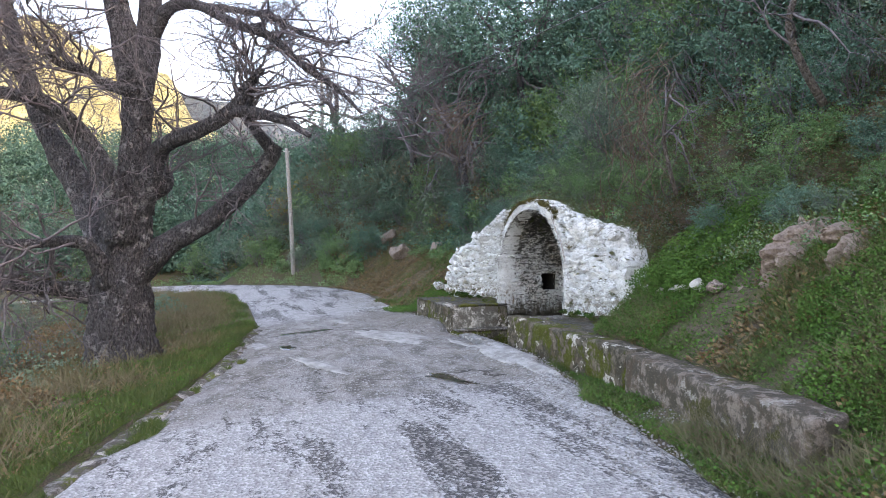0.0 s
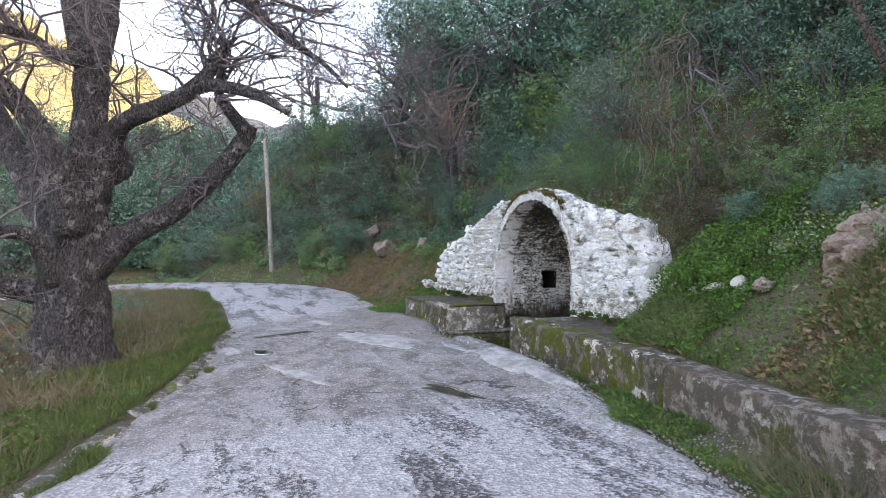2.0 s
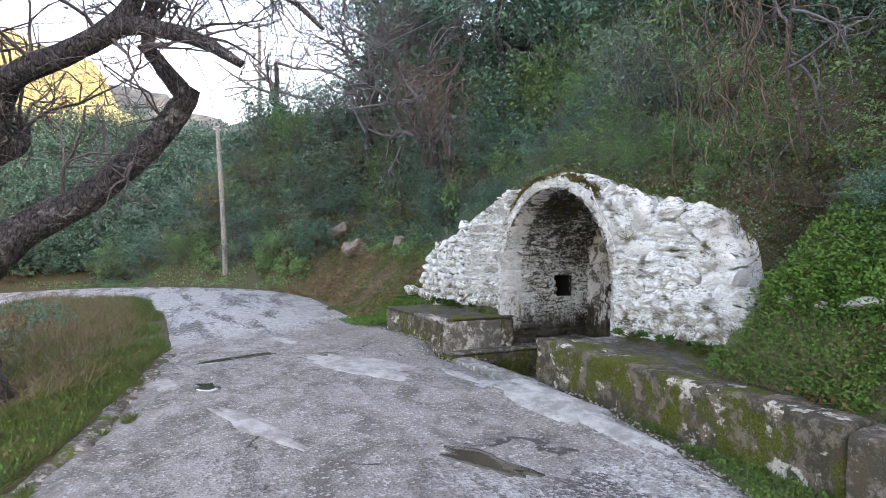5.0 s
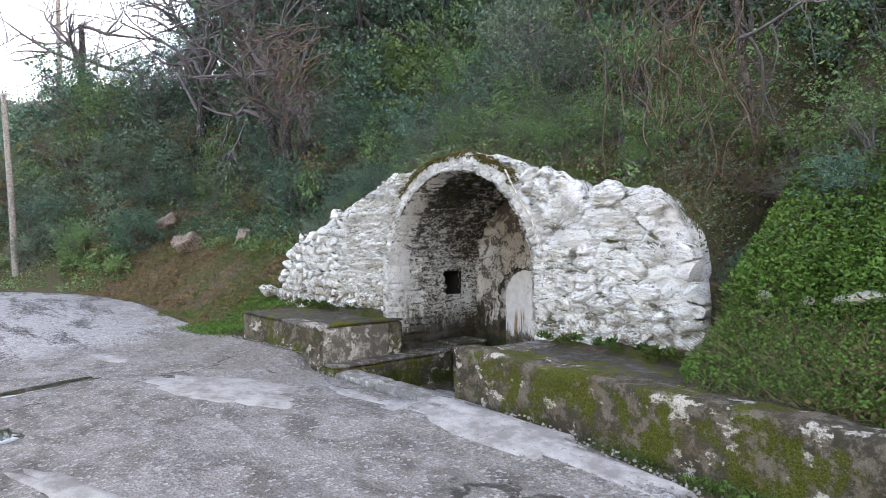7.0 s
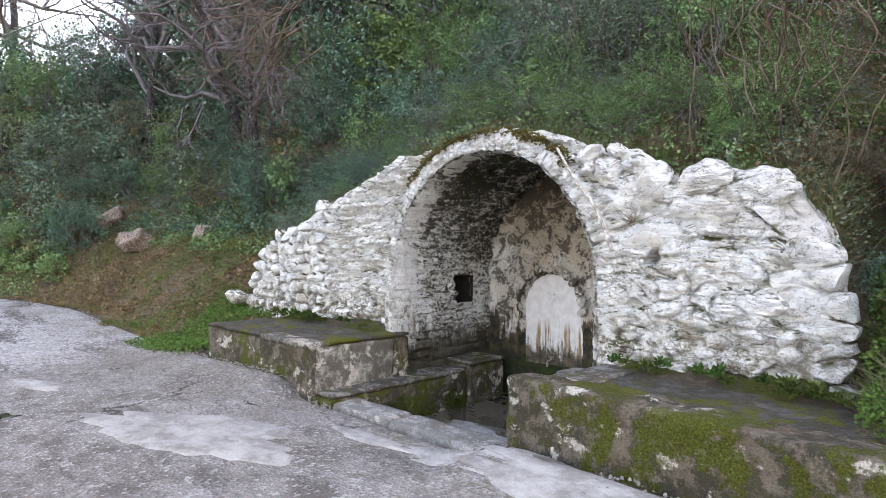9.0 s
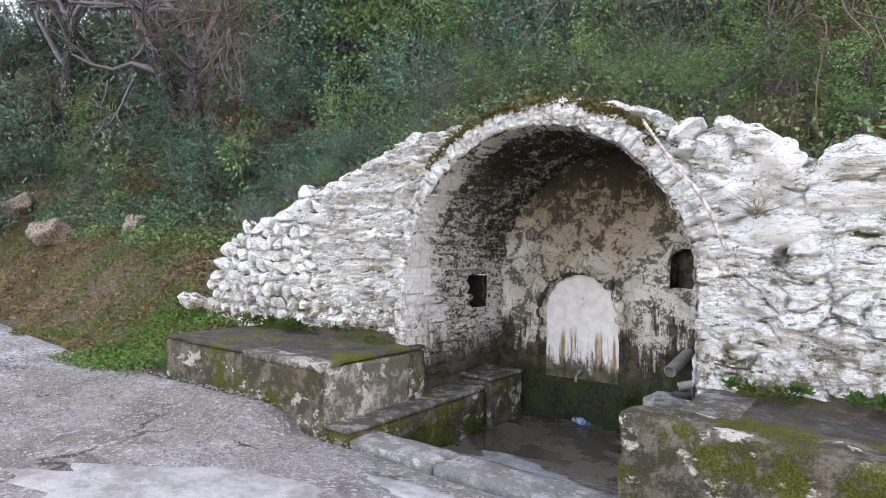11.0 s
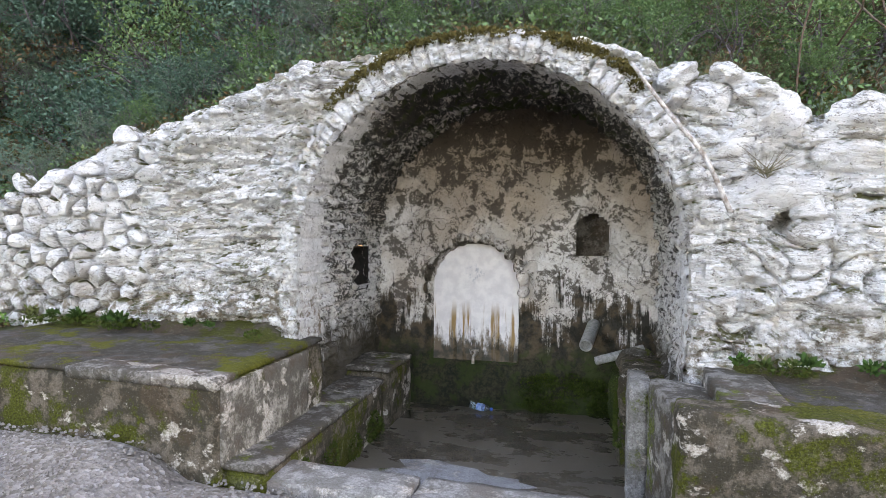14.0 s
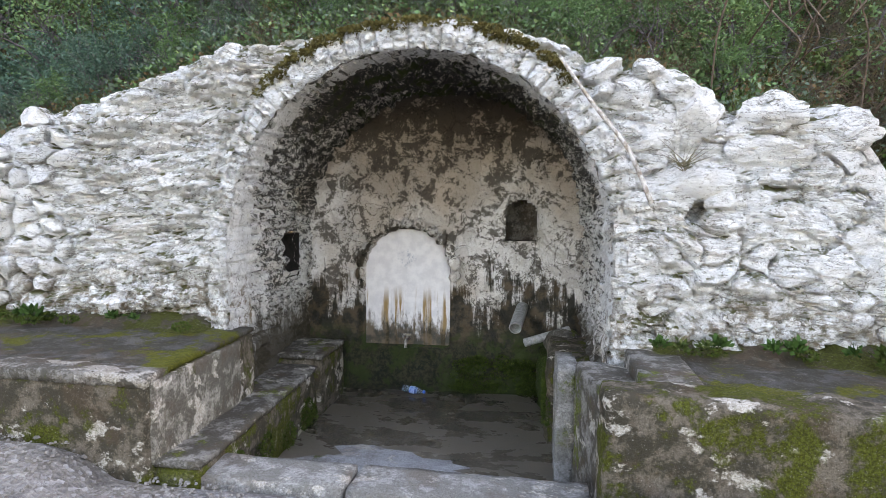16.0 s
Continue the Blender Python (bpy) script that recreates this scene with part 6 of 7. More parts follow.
over = lambda x: 0.30 if x < 3.5 else 0.1
undergrowth("undergrowth", 36000, -3.9, 9.5, over, lambda x: 3.2, LEAF_MID, "leafy green undergrowth between the shrubs", 0.040, 0.22, 101, -0.2)
undergrowth("undergrowth", 24000, -3.9, 9.5, over, lambda x: 3.2, LEAF_GREY, "grey green undergrowth between the shrubs", 0.036, 0.26, 102, -0.1)
undergrowth("undergrowth", 12000, -3.9, 9.5, over, lambda x: 2.6, LEAF_BROWN, "withered brown undergrowth between the shrubs", 0.038, 0.16, 103, 0.0)
undergrowth("undergrowth", 24000, -19, -3.9, lambda x: y_in(x) + 2.0, lambda x: y_in(x) + 5.4, LEAF_DARK, "dark undergrowth on the slope beyond the spring", 0.075, 0.3, 104, -0.3)
undergrowth("undergrowth", 14000, -19, -3.9, lambda x: y_in(x) + (1.7 if x > -11.5 else 0.15), lambda x: y_in(x) + 4.0, LEAF_MID, "green undergrowth on the slope beyond the spring", 0.06, 0.15, 105, 0.0)
undergrowth("undergrowth", 12000, 4.8, 10.5, lambda x: wall_line(x) + 0.36 if x < 7.6 else y_in(x) + 0.2, lambda x: 1.2, LEAF_HERB, "mixed weeds on the bank", 0.034, 0.12, 106, -0.4)
undergrowth("undergrowth", 13000, 4.4, 10.5, lambda x: wall_line(x) + 0.36 if x < 7.6 else y_in(x) + 0.2, lambda x: 1.4, LEAF_BROWN, "dead leaves and stalks on the bank", 0.05, 0.06, 107, -0.1)


undergrowth("climbing_weeds", 15000, 3.36, 4.7, lambda x: 0.02 if x < 3.6 else -0.3, lambda x: 1.0, LEAF_HERB, "broad green weeds climbing beside the end of the white wall", 0.034, 0.34, 108, -0.7)
undergrowth("undergrowth", 9000, -3.8, 3.5, over, lambda x: 1.1, LEAF_GREY, "low grey green weeds over the vault", 0.03, 0.10, 109, -0.3)


# ---- pipes, tap and litter in the basin ----
PVC = plain("grey_plastic_pipe", (0.20, 0.20, 0.19), (0.36, 0.36, 0.34), 40, 0.55)
IRON = plain("limewashed_iron", (0.20, 0.155, 0.12), (0.62, 0.59, 0.56), 26, 0.85, bump=0.8)
BRASS = plain("old_brass", (0.30, 0.27, 0.22), (0.52, 0.49, 0.44), 60, 0.4, 0.8)


def hollow_pipe(name, a, b, rad, wall, mat, sides=20):
    """A pipe with an open mouth at b."""
    a, b = np.array(a, float), np.array(b, float)
    d = unit(b - a)
    tb = Tubes()
    tb.add([a, b], [rad, rad], sides, cap=False)
    tb.add([b, b + d * 0.0005], [rad, rad - wall], sides, cap=False)
    tb.add([b, b - d * 0.14, b - d * 0.1401], [rad - wall, rad - wall, 0.001], sides, cap=False)
    return tb.mesh(name, mat)


tagged(new("water_pipe", hollow_pipe("water_pipe", (1.085, 1.72, 0.34), (1.04, 1.36, 0.225), 0.052, 0.008, PVC)), "grey plastic water pipe jutting from the back wall", "pipe")
spout = new("water_spout", hollow_pipe("water_spout", (1.48, 1.45, 0.215), (1.12, 1.33, 0.115), 0.034, 0.006, PVC))
tagged(spout, "pale slanting spout resting on a broken stone", "pipe")
block = new("broken_stone", stone_mesh("broken_stone", 301, CONC_DAMP, 3, 0.3))
block.matrix_world = Matrix.Translation((1.44, 1.45, 0.10)) @ pose(0, 0, 0, 10, 14, 30) @ Matrix.Diagonal((0.36, 0.30, 0.26, 1))
tagged(block, "broken brown stone in the basin corner", "stone")
foot_stone = new("broken_stone", rough_box("broken_stone", (1.24, 1.30, -0.45), (1.62, 1.75, 0.02), concrete("mossy_masonry", 1.35, (0.12, 0.10, 0.08), 0.9, (0.035, 0.055, 0.012)), 0.05, 0.03, 0.06))
tagged(foot_stone, "moss covered masonry block in the basin corner", "stone")

tap = tagged(new("water_tap"), "small old brass tap on the back wall", "tap")
tb = Tubes()
tb.add(spline([(0.09, 1.70, 0.03), (0.09, 1.58, 0.03), (0.09, 1.54, 0.02), (0.09, 1.53, -0.03)], 5), [0.014] * 16, 10)
part("spout", tb.mesh("spout", BRASS), tap)
tb = Tubes()
tb.add([(0.09, 1.60, 0.03), (0.09, 1.60, 0.07)], [0.010, 0.008], 8)
tb.add([(0.055, 1.60, 0.072), (0.125, 1.60, 0.072)], [0.009, 0.009], 8)
part("handle", tb.mesh("handle", BRASS), tap)


def bottle():
    m = Nodes("clear_plastic", 0.08, spec=0.5)
    m.p.inputs["Transmission Weight"].default_value = 0.85
    m.p.inputs["IOR"].default_value = 1.33
    clear = m.done((0.72, 0.85, 0.95))
    root = tagged(new("plastic_bottle"), "small clear plastic water bottle with blue label lying in the basin", "bottle")
    prof = [(0.0, 0.020), (0.004, 0.029), (0.03, 0.031), (0.05, 0.028), (0.07, 0.031), (0.13, 0.031), (0.16, 0.026), (0.185, 0.013), (0.20, 0.012)]
    tb = Tubes()
    tb.add([(x, 0, 0) for x, _ in prof], [q for _, q in prof], 16)
    part("body", tb.mesh("body", clear), root)
    tb = Tubes()
    tb.add([(0.2, 0, 0), (0.216, 0, 0)], [0.0145, 0.0145], 14)
    part("cap", tb.mesh("cap", plain("blue_cap", (0.03, 0.12, 0.55), (0.05, 0.18, 0.65), 20, 0.4)), root, "blue screw cap")
    tb = Tubes()
    tb.add([(0.072, 0, 0), (0.125, 0, 0)], [0.0318, 0.0318], 18, cap=False)
    part("wrapper", tb.mesh("wrapper", plain("blue_wrapper", (0.10, 0.24, 0.62), (0.45, 0.58, 0.80), 40, 0.45)), root, "pale blue printed label")
    root.matrix_world = Matrix.Translation((0.08, 1.52, -0.388)) @ pose(0, 0, 0, 0, 0, -20)
    return root


bottle()


def blob_sheet(name, cx, cy, rx, ry, turn, seed, top, mat, thick=0.02, rag=0.35, zfun=None):
    """A thin slab with a ragged outline lying on the ground."""
    n = 56
    ca, sa = math.cos(turn), math.sin(turn)
    rings = []
    for s, dz in ((1.0, -thick), (0.985, top * 0.4), (0.955, top), (0.6, top), (0.25, top)):
        ring = []
        for k in range(n):
            a = 2 * math.pi * k / n
            q = 1 + rag * fbm(math.cos(a) * 1.7 + seed, math.sin(a) * 1.7, seed, 4) * 1.6
            u, v = rx * q * s * math.cos(a), ry * q * s * math.sin(a)
            x, y = cx + u * ca - v * sa, cy + u * sa + v * ca
            ring.append((x, y, (zfun or road_top)(x, y) + dz))
        rings += ring
    verts = rings + [(cx, cy, (zfun or road_top)(cx, cy) + top)]
    faces = []
    for r_ in range(4):
        for k in range(n):
            j = (k + 1) % n
            faces.append((r_ * n + k, r_ * n + j, (r_ + 1) * n + j, (r_ + 1) * n + k))
    for k in range(n):
        faces.append((4 * n + k, 4 * n + (k + 1) % n, 5 * n))
    return mesh_of(name, verts, faces, mat)


def road_top(x, y):
    a, b = y_in(x), y_out(x)
    return road_z(x, y) + 0.03 * math.sin(math.pi * min(max((y - a) / (b - a), 0), 1))


def cement():
    m = Nodes("patch_cement", 0.85, spec=0.3)
    w = m.world_pos()
    n1, n2 = m.noise(5, 8, 0.72, vec=w, stretch=(0.7, 1, 1)), m.noise(110, 4, vec=w)
    c = m.mix(m.ramp(n1, 0.38, 0.62), (0.19, 0.178, 0.163), (0.37, 0.355, 0.333))
    c = m.mix(m.ramp(n2, 0.4, 0.7, 0, 0.5), c, (0.20, 0.19, 0.175))
    m.bump(m.mix(0.5, n1, n2), 0.4, 0.01)
    return m.done(c)


def water():
    m = Nodes("puddle_water", 0.04, spec=0.5)
    m.bump(m.noise(3, 2), 0.04, 0.01)
    return m.done(m.mix(m.ramp(m.noise(6, 4), 0.4, 0.6), (0.035, 0.030, 0.022), (0.07, 0.058, 0.042)))


CEMENT, WATER = cement(), water()
road_patches = [(-0.30, -2.32, 1.0, 0.34, 0.30, 1.0), (2.35, -1.42, 1.55, 0.20, -0.05, 2.0), (-0.75, -4.5, 0.45, 0.11, 0.1, 4.0), (0.6, -1.42, 0.42, 0.10, 0.0, 5.0),
                (-2.9, -2.7, 0.5, 0.12, 0.2, 7.0), (1.5, -3.9, 0.9, 0.12, 0.25, 8.0)]
for cx, cy, rx, ry, tn, sd in road_patches:
    o = new("cement_patch", blob_sheet("cement_patch", cx, cy, rx, ry, tn, sd, 0.009, CEMENT, rag=0.6))
    tagged(o, "ragged pale cement patch on the worn road", "road patch", "cement road patches", "structure")
for cx, cy, rx, ry, tn, sd in ((-1.85, -3.65, 0.16, 0.55, 0.12, 21.0), (3.35, -2.62, 0.42, 0.13, 0.3, 22.0), (-0.3, -4.1, 0.30, 0.12, 0.2, 23.0)):
    o = new("puddle", blob_sheet("puddle", cx, cy, rx, ry, tn, sd, 0.004, WATER, rag=0.5))
    tagged(o, "shallow brown puddle on the road", "puddle", "road puddles", "structure")
o = new("puddle", blob_sheet("puddle", 0.30, 0.02, 0.62, 0.20, -0.12, 25.0, 0.006, concrete("wet_pale_floor", 0.0, (0.40, 0.40, 0.40), 0.2), rag=0.6, zfun=lambda x, y: -0.42))
tagged(o, "pale scaly patch on the wet basin floor", "floor patch", kind="structure")

# ---- iron bar along the arch, groove on the other side ----
tb = Tubes()
tb.add(spline([(1.30, -0.055, 2.10), (1.50, -0.085, 1.82), (1.69, -0.09, 1.58), (1.83, -0.10, 1.28)], 6), np.linspace(0.010, 0.014, 19), 9)
tagged(new("iron_bar", tb.mesh("iron_bar", IRON)), "rusty limewashed iron bar leaning along the arch", "bar")

# ---- loose stones ----
FIELD = tuned("field_stone", (0.26, 0.245, 0.215), (0.52, 0.50, 0.46), (0.36, 0.34, 0.29))
GRAVEL = tuned("road_gravel", (0.11, 0.10, 0.092), (0.31, 0.295, 0.275), (0.20, 0.185, 0.165))
field = [stone_mesh("field_stone", 200 + k, FIELD, 3, 0.25) for k in range(4)]
rocks = [stone_mesh("rock", 220 + k, ROCK, 4, 0.55) for k in range(4)]


def loose(name, me, x, y, z, sx, sy, sz, rz, label, category="stone", group=""):
    o = new(name, me)
    o.matrix_world = Matrix.Translation((x, y, z)) @ pose(0, 0, 0, 6, -5, rz) @ Matrix.Diagonal((sx, sy, sz, 1))
    return tagged(o, label, category, group)


loose("field_stone", stone_mesh("field_stone", 210, WASH_STONE, 3, 0.25), -3.86, -0.16, 0.60, 0.34, 0.26, 0.22, 20, "whitewashed boulder at the end of the wall")
loose("field_stone", field[0], 4.45, -0.16, ground_z(4.45, -0.16) + 0.07, 0.31, 0.16, 0.10, 5, "flat pale slab lying among weeds", group="stones on the bank")
loose("field_stone", field[1], 4.77, -0.16, ground_z(4.77, -0.16) + 0.09, 0.16, 0.14, 0.20, 40, "round whitish stone among weeds", group="stones on the bank")
loose("field_stone", rocks[1], 5.04, -0.16, ground_z(5.04, -0.16) + 0.08, 0.20, 0.16, 0.14, 70, "brown stone among weeds", group="stones on the bank")
loose("field_stone", field[2], 3.86, -0.14, ground_z(3.86, -0.14) + 0.07, 0.13, 0.11, 0.11, 15, "broken white stone among weeds", group="stones on the bank")
loose("field_stone", field[3], 4.14, -0.15, ground_z(4.14, -0.15) + 0.05, 0.14, 0.10, 0.09, 60, "broken white stone among weeds", group="stones on the bank")
def eroded_face(name, cx, cy, cz, w, h, seed):
    """A washed-out lump of rock in the bank: fluted upright face with ledges, rounded off to all sides."""
    def pt(u, v):
        x, z = (u - 0.5) * w, (v - 0.5) * h
        rim = max(0.0, 1 - (abs(2 * u - 1) ** 2.4 + abs(2 * v - 1) ** 2.4)) ** 0.5
        n = 0.55 * fbm(x * 3.2 + seed, z * 1.1, seed, 5) + 0.30 * abs(fbm(x * 7 + seed, z * 5, seed + 4, 4))
        lv = 5 * fbm(x * 2 + seed, z * 4, seed + 8, 4)
        k = math.floor(lv)
        n += 0.04 * (k + smooth(0.7, 1, lv - k))
        edge = 1 + 0.35 * fbm(u * 4 + seed, v * 4, seed, 3)
        zz = cz + z * edge
        return (cx + x * edge, cy + (zz - cz) / 2.1 + 0.16 - (0.30 + n * 1.1) * rim, zz)

    me = grid_sheet(name, pt, spaced([(0, 1, 0.022)]), spaced([(0, 1, 0.022)]), ROCK, flip=False)
    me.set_sharp_from_angle(angle=radians(35))
    return me


for cx, cy, cz, w, h, sd in ((5.74, 0.14, 1.34, 0.46, 0.86, 1.5), (6.44, 0.10, 1.36, 0.36, 0.66, 7.1), (6.10, 0.42, 1.60, 0.5, 0.30, 12.4), (7.1, 0.05, 1.26, 0.5, 0.45, 17.3), (5.34, 0.02, 1.06, 0.22, 0.26, 21.9)):
    o = new("rock_outcrop", eroded_face("rock_outcrop", cx, cy, cz, w, h, sd))
    tagged(o, "weathered reddish brown rock outcrop in the bank", "rock", "rock outcrops")
loose("boulder", rocks[2], -10.2, 0.75, ground_z(-10.2, 0.75) + 0.18, 0.72, 0.6, 0.62, 30, "pale brown boulder on the earth slope", "rock")
loose("boulder", rocks[0], -12.2, 0.9, ground_z(-12.2, 0.9) + 0.2, 0.6, 0.5, 0.7, 80, "grey boulder half hidden by bushes", "rock")
loose("boulder", rocks[3], -8.2, 1.35, ground_z(-8.2, 1.35) + 0.1, 0.5, 0.4, 0.35, 10, "small boulder in the earth bank", "rock")

# roadside gravel
def gravel(n, keep, x0, x1, y0, y1, seed, size):
    q = np.random.default_rng(seed)
    quads = []
    while len(quads) < n:
        x, y = q.uniform(x0, x1), q.uniform(y0, y1)
        if not keep(x, y):
            continue
        s = size * q.uniform(0.4, 1.5)
        z = (road_top(x, y) if y_out(x) < y < y_in(x) else ground_z(x, y)) + s * 0.25
        a = q.uniform(0, 6.28)
        c, d = math.cos(a) * s, math.sin(a) * s
        top = [(x + c, y + d, z), (x - d * 0.8, y + c * 0.8, z + s * 0.1), (x - c, y - d, z), (x + d * 0.8, y - c * 0.8, z)]
        quads.append([(x + c * 0.6, y + d * 0.6, z + s * 0.45), (x - d * 0.5, y + c * 0.5, z + s * 0.5), (x - c * 0.6, y - d * 0.6, z + s * 0.4), (x + d * 0.5, y - c * 0.5, z + s * 0.45)])
        for i in range(4):
            j = (i + 1) % 4
            lo_i, lo_j = top[i], top[j]
            quads.append([(lo_i[0], lo_i[1], z - s * 0.35), (lo_j[0], lo_j[1], z - s * 0.35), quads[-1 - i][j], quads[-1 - i][i]])
    return np.array(quads)


near_wall = lambda x, y: wall_line(max(x, 1.5)) - 1.0 < y < wall_line(max(x, 1.5)) - 0.02 and q_edge.random() < 0.3 + 0.7 * smooth(-1.0, -0.3, y - wall_line(max(x, 1.5)))
q_edge = np.random.default_rng(8)
tagged(new("gravel", quads_mesh("gravel", gravel(16000, near_wall, 2.4, 9.5, -3.8, -0.9, 41, 0.011), GRAVEL)), "loose pale gravel along the road edge", "gravel", kind="stuff")
tagged(new("gravel", quads_mesh("gravel", gravel(9000, lambda x, y: y_in(x) - 0.9 < y < y_in(x) + 0.25 and not (x > -3 and y > -1.12), -10, -0.6, -2.2, -0.4, 42, 0.0085), GRAVEL)), "loose pale gravel before the earth slope", "gravel", kind="stuff")

tagged(new("gravel", quads_mesh("gravel", gravel(20000, lambda x, y: y < y_in(x) - 0.02 + 0.0 * x and q_edge.random() < smooth(-3.0, -1.3, y), -4.5, -0.1, -3.0, -0.95, 43, 0.0095), GRAVEL)), "loose gravel on the road before the spring", "gravel", kind="stuff")

tagged(new("gravel", quads_mesh("gravel", gravel(4000, lambda x, y: left_zone(x, y) and y < y_in(x) + 1.9, -11, -3.1, -1.2, 1.2, 44, 0.016), ROCK)), "small brown stones on the earth slope", "gravel", kind="stuff")

# ---- weeds at the foot of the white wall ----
q = np.random.default_rng(52)
WEED = leaf("weed_leaf", (0.016, 0.042, 0.010), (0.042, 0.095, 0.022), (0.075, 0.13, 0.032), 0.75, 0.12)


def weed(x, y, z, size, n, mat, label):
    root = tagged(new("weed"), label, "weed", "weeds at the wall foot")
    a = q.uniform(0, 2 * math.pi, n)
    el = q.uniform(0.15, 1.2, n)
    ax = np.stack([np.cos(a) * np.cos(el), np.sin(a) * np.cos(el), np.sin(el)], 1)
    pts = np.zeros((n, 3)) + q.normal(size=(n, 3)) * size * 0.12 + ax * size * q.uniform(0.0, 0.5, (n, 1))
    part("leaf_rosette", quads_mesh("leaf_rosette", leaves(pts, ax, size * 0.55, size * 0.3, q), mat), root)
    root.location = (x, y, z)


for x in (1.90, 2.0, 2.14, 2.22, 2.5, 2.62, 2.9, 3.05, 3.2, -1.3, -1.45, -2.0, -2.1, -2.4, -2.6, -2.75):
    weed(x, -0.14 + q.uniform(-0.08, 0.02), 0.49, q.uniform(0.05, 0.09), 60, WEED if q.random() < 0.75 else GRASS, "green weed growing at the foot of the white wall")
tuft = blades(np.zeros((60, 3)) + q.normal(size=(60, 3)) * 0.012, q, 0.17, 0.0025, 1.2)
tagged(new("grass_tuft", quads_mesh("grass_tuft", tuft, STRAW)), "tuft of grass growing from the limewashed wall", "grass").location = (1.99, -0.12, 1.48)


# moss cushions in the basin and on the arch
def moss_cushion(x, y, z, sx, sy, sz, seed, n=1600):
    g = np.random.default_rng(seed)
    d = unit(g.normal(size=(n, 3)))
    pts = np.array([x, y, z]) + d * np.array([sx, sy, sz])
    return leaves(pts, d + g.normal(size=(n, 3)) * 0.5, 0.022, 0.014, g)


MOSS = leaf("moss_tuft", (0.018, 0.032, 0.006), (0.05, 0.075, 0.014), (0.09, 0.11, 0.025), 0.8, 0.1)
cushions = []
for k in range(48):
    mx = q.uniform(0.55, 1.35)
    cushions.append(moss_cushion(mx, back_y(mx) - 0.04 - 0.16 * smooth(1.0, 1.35, mx) * q.random(), q.uniform(-0.42, -0.12), q.uniform(0.05, 0.11), q.uniform(0.015, 0.035), q.uniform(0.02, 0.06), 400 + k, 240))
for k in range(12):
    cushions.append(moss_cushion(1.30, q.uniform(0.6, 1.25), q.uniform(-0.42, -0.15), 0.018, q.uniform(0.06, 0.14), q.uniform(0.05, 0.12), 140 + k, 260))
for k in range(12):
    my = q.uniform(-0.8, 0.7)
    cushions.append(moss_cushion(-0.44 + 0.07 * (1 - (my + 1.0) / 1.8), my, q.uniform(-0.42, -0.12), 0.014, q.uniform(0.05, 0.11), q.uniform(0.04, 0.12), 170 + k, 220))
crown = []
for k in range(150):
    mx = q.uniform(-0.55, 1.45)
    mz = min(wall_top(mx) + 0.01, SPRING + math.sqrt(max((AR + 0.19) ** 2 - (mx - AX) ** 2, 0.1))) - abs(q.normal()) * 0.022
    crown.append(moss_cushion(mx, q.uniform(-0.015, 0.16), mz, q.uniform(0.03, 0.10), 0.035, q.uniform(0.008, 0.020), 600 + k, 120))
tagged(new("arch_moss", quads_mesh("arch_moss", np.concatenate(crown), leaf("dry_moss", (0.07, 0.058, 0.02), (0.16, 0.135, 0.05), (0.22, 0.175, 0.08), 0.9, 0.05))), "brown green moss over the crown of the arch", "moss", kind="stuff")
foot = []
for k in range(20):
    mx = q.uniform(-2.7, -0.85) if k < 12 else q.uniform(1.95, 3.4)
    foot.append(moss_cushion(mx, -0.12 - abs(q.normal()) * 0.08, 0.47, q.uniform(0.04, 0.10), q.uniform(0.02, 0.05), q.uniform(0.006, 0.018), 800 + k, 110))
tagged(new("foot_moss", quads_mesh("foot_moss", np.concatenate(foot), MOSS)), "dark moss and dirt along the foot of the white wall", "moss", kind="stuff")
cushions = np.concatenate(cushions)
tagged(new("basin_moss", quads_mesh("basin_moss", cushions, MOSS)), "thick dark green moss in the wet basin", "moss", kind="stuff")

# ---- poles and wires ----
def pole(x, y, height, rad, label, lean=-0.06):
    root = tagged(new("utility_pole"), label, "utility pole", "wooden poles")
    z = ground_z(x, y) - 0.3
    tb = Tubes()
    tb.add(spline([(x, y, z), (x - 0.06, y + lean * 0.45, z + height * 0.5), (x - 0.18, y + lean, z + height)], 8), np.linspace(rad, rad * 0.75, 17), 12)
    part("shaft", tb.mesh("shaft", WOODPOLE), root)
    tb = Tubes()
    tb.add([(x - 0.17, y + lean - 0.12, z + height - 0.12), (x - 0.17, y + lean + 0.12, z + height - 0.12)], [0.03, 0.03], 8)
    part("insulator", tb.mesh("insulator", plain("glazed_insulator", (0.35, 0.34, 0.32), (0.5, 0.49, 0.47), 30, 0.3)), root)
    return Vector((x - 0.17, y + lean, z + height - 0.08))


top_a = pole(-15.0, -2.22, 5.44 + 0.3 - ground_z(-15.0, -2.22), 0.09, "leaning grey wooden utility pole by the road", -0.26)
top_b = pole(-24.0, 0.4, 7.5, 0.11, "pale wooden utility pole on the hillside")
wire_mat = plain("black_wire", (0.03, 0.03, 0.03), (0.06, 0.06, 0.06), 20, 0.5)


def wire(name, a, b, sag):
    tb = Tubes()
    pts = [np.array(a) * (1 - t) + np.array(b) * t - np.array([0, 0, sag * 4 * t * (1 - t)]) for t in np.linspace(0, 1, 25)]
    tb.add(pts, [0.012] * 25, 5)
    tagged(new(name, tb.mesh(name, wire_mat)), "thin black overhead cable", "cable", "overhead cables")


far_end = Vector((-1.4, 1.1, 5.95))
wire("overhead_cable", top_a, far_end + (far_end - top_a) * 0.3, 0.0)
wire("overhead_cable", top_a, (-30.0, -13.0, 5.5), 0.4)

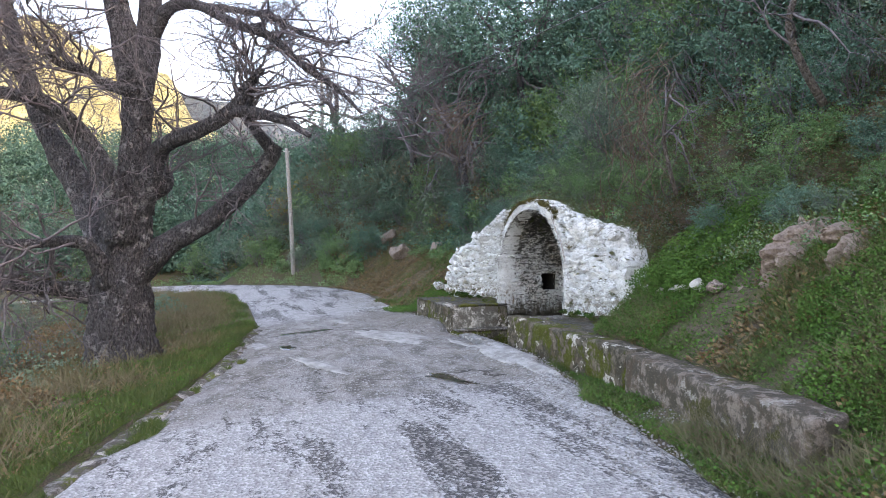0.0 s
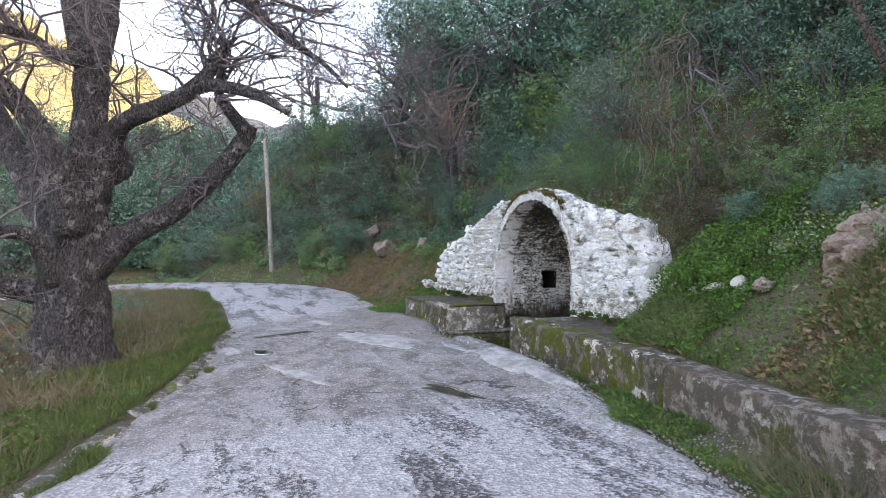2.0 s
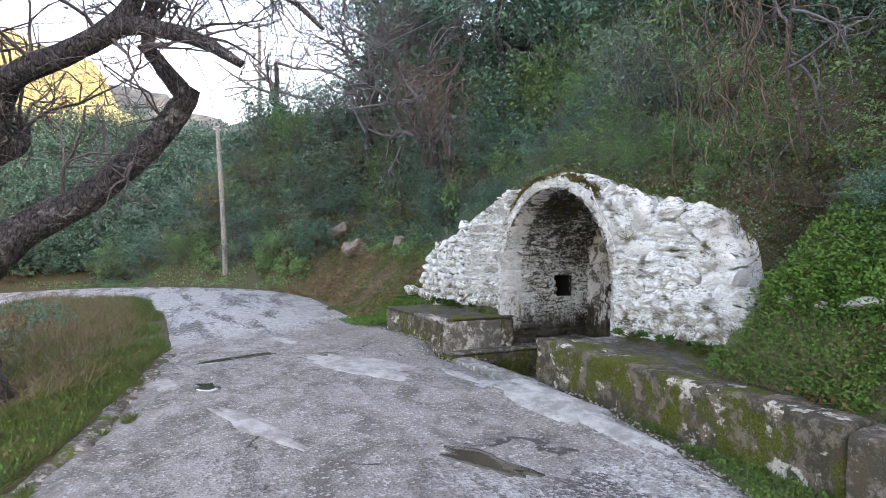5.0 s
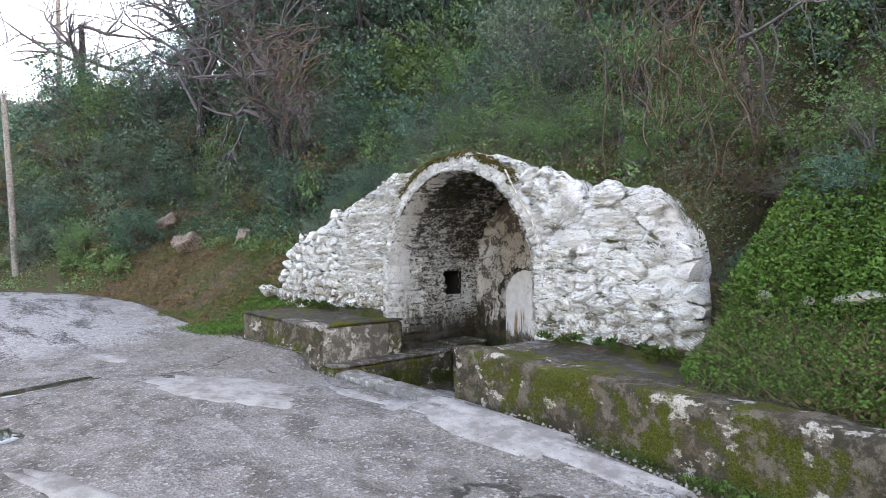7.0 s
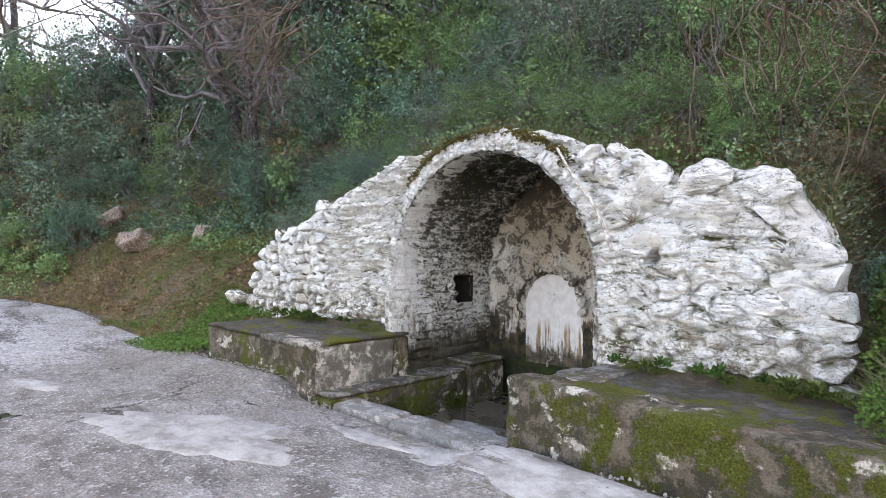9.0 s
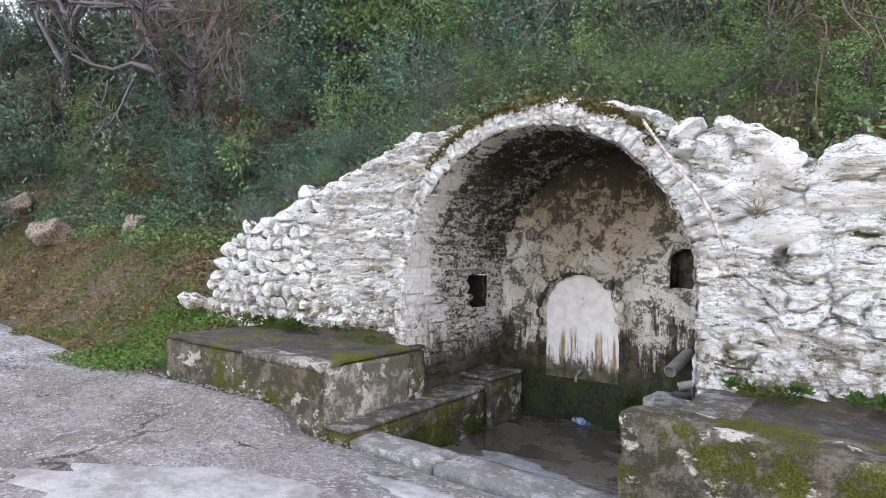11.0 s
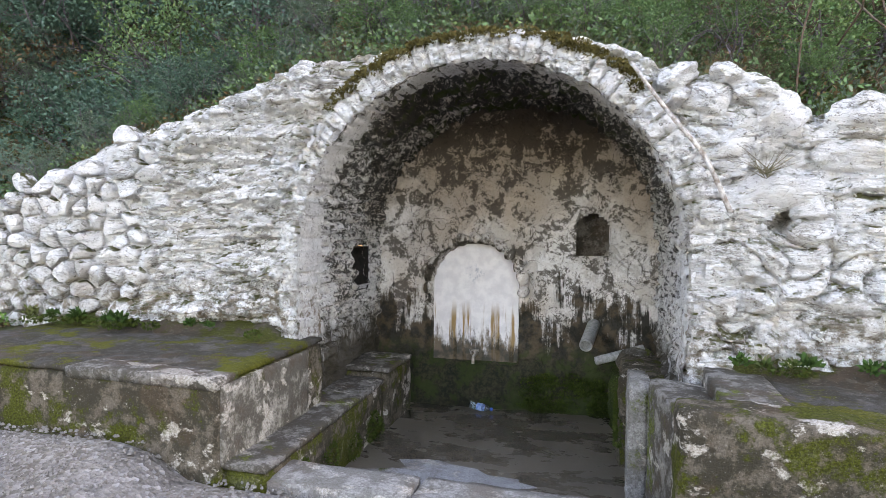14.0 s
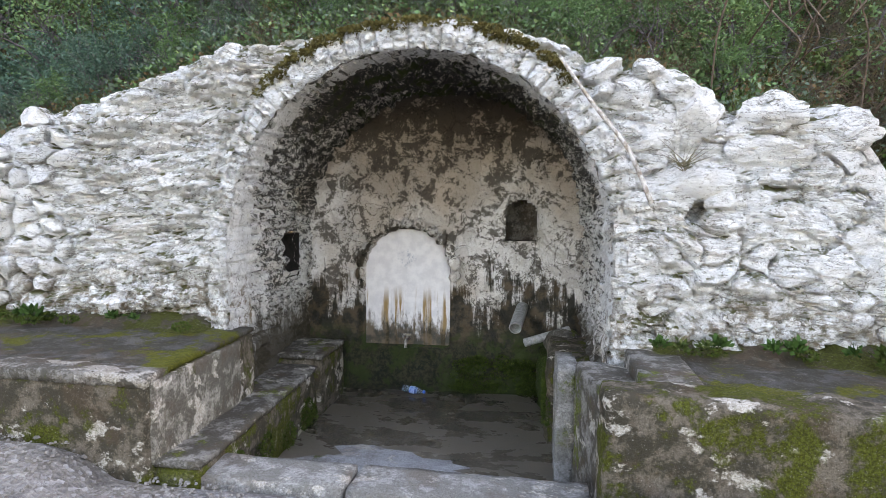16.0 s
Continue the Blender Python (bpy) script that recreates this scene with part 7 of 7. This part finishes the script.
# ---- dead trunk and vines in the scrub over the bank ----
def dead_trunk(pts, rad, label):
    root = tagged(new("dead_trunk"), label, "tree", "bare trunks in the scrub")
    tb = Tubes()
    line = spline(pts, 6)
    tb.add(line, np.linspace(rad, rad * 0.7, len(line)), 10)
    part("trunk", tb.mesh("trunk", bark("pale_bark", (0.07, 0.055, 0.045), (0.17, 0.14, 0.115), (0.22, 0.19, 0.16), 1.5)), root)
    g = np.random.default_rng(int(rad * 1000))
    tw = Tubes()
    for _ in range(5):
        grow(tw, g, line[int(g.integers(len(line) // 2, len(line)))], g.normal(size=3) + np.array([0, -0.3, 0.6]), 0.8, 0.018, 2, 5, 0.5, 0.0, 3)
    part("branch_work", tw.mesh("branch_work", TWIG), root)


dead_trunk([(3.5, 0.62, 2.2), (3.46, 0.55, 2.55), (3.40, 0.5, 2.95), (3.33, 0.6, 3.4), (3.25, 0.8, 3.8)], 0.030, "thin bare trunk among the shrubs")
dead_trunk([(5.52, 0.85, 3.0), (5.47, 0.6, 3.4), (5.38, 0.5, 3.85), (5.32, 0.7, 4.3)], 0.045, "broken pale trunk among the shrubs")
g = np.random.default_rng(63)
vines = Tubes()
for _ in range(38):
    x = g.uniform(2.2, 3.3)
    top = g.uniform(3.0, 4.4)
    pts = [(x + g.normal() * 0.3, 0.75 + g.normal() * 0.15, top)]
    for i in range(5):
        pts.append((pts[-1][0] + g.normal() * 0.12, 0.45 + g.normal() * 0.12, pts[-1][2] - g.uniform(0.1, 0.4)))
    vines.add(spline(pts, 4), [0.006] * 21, 4)
tagged(new("dry_vines", vines.mesh("dry_vines", DRYTWIG)), "curtain of dry brown vines hanging in the scrub", "vines", kind="stuff")
hang = Tubes()
for _ in range(26):
    p0 = np.array([g.uniform(-5.2, -3.6), 0.9 + g.normal() * 0.2, g.uniform(4.3, 5.2)])
    grow(hang, g, p0, (g.normal() * 0.5, -0.7, -0.4), 1.3, 0.013, 2, 4, 0.5, -0.12, 3)
tagged(new("hanging_branches", hang.mesh("hanging_branches", DRYTWIG)), "pale bare branches hanging from the hillside", "branches", kind="stuff")
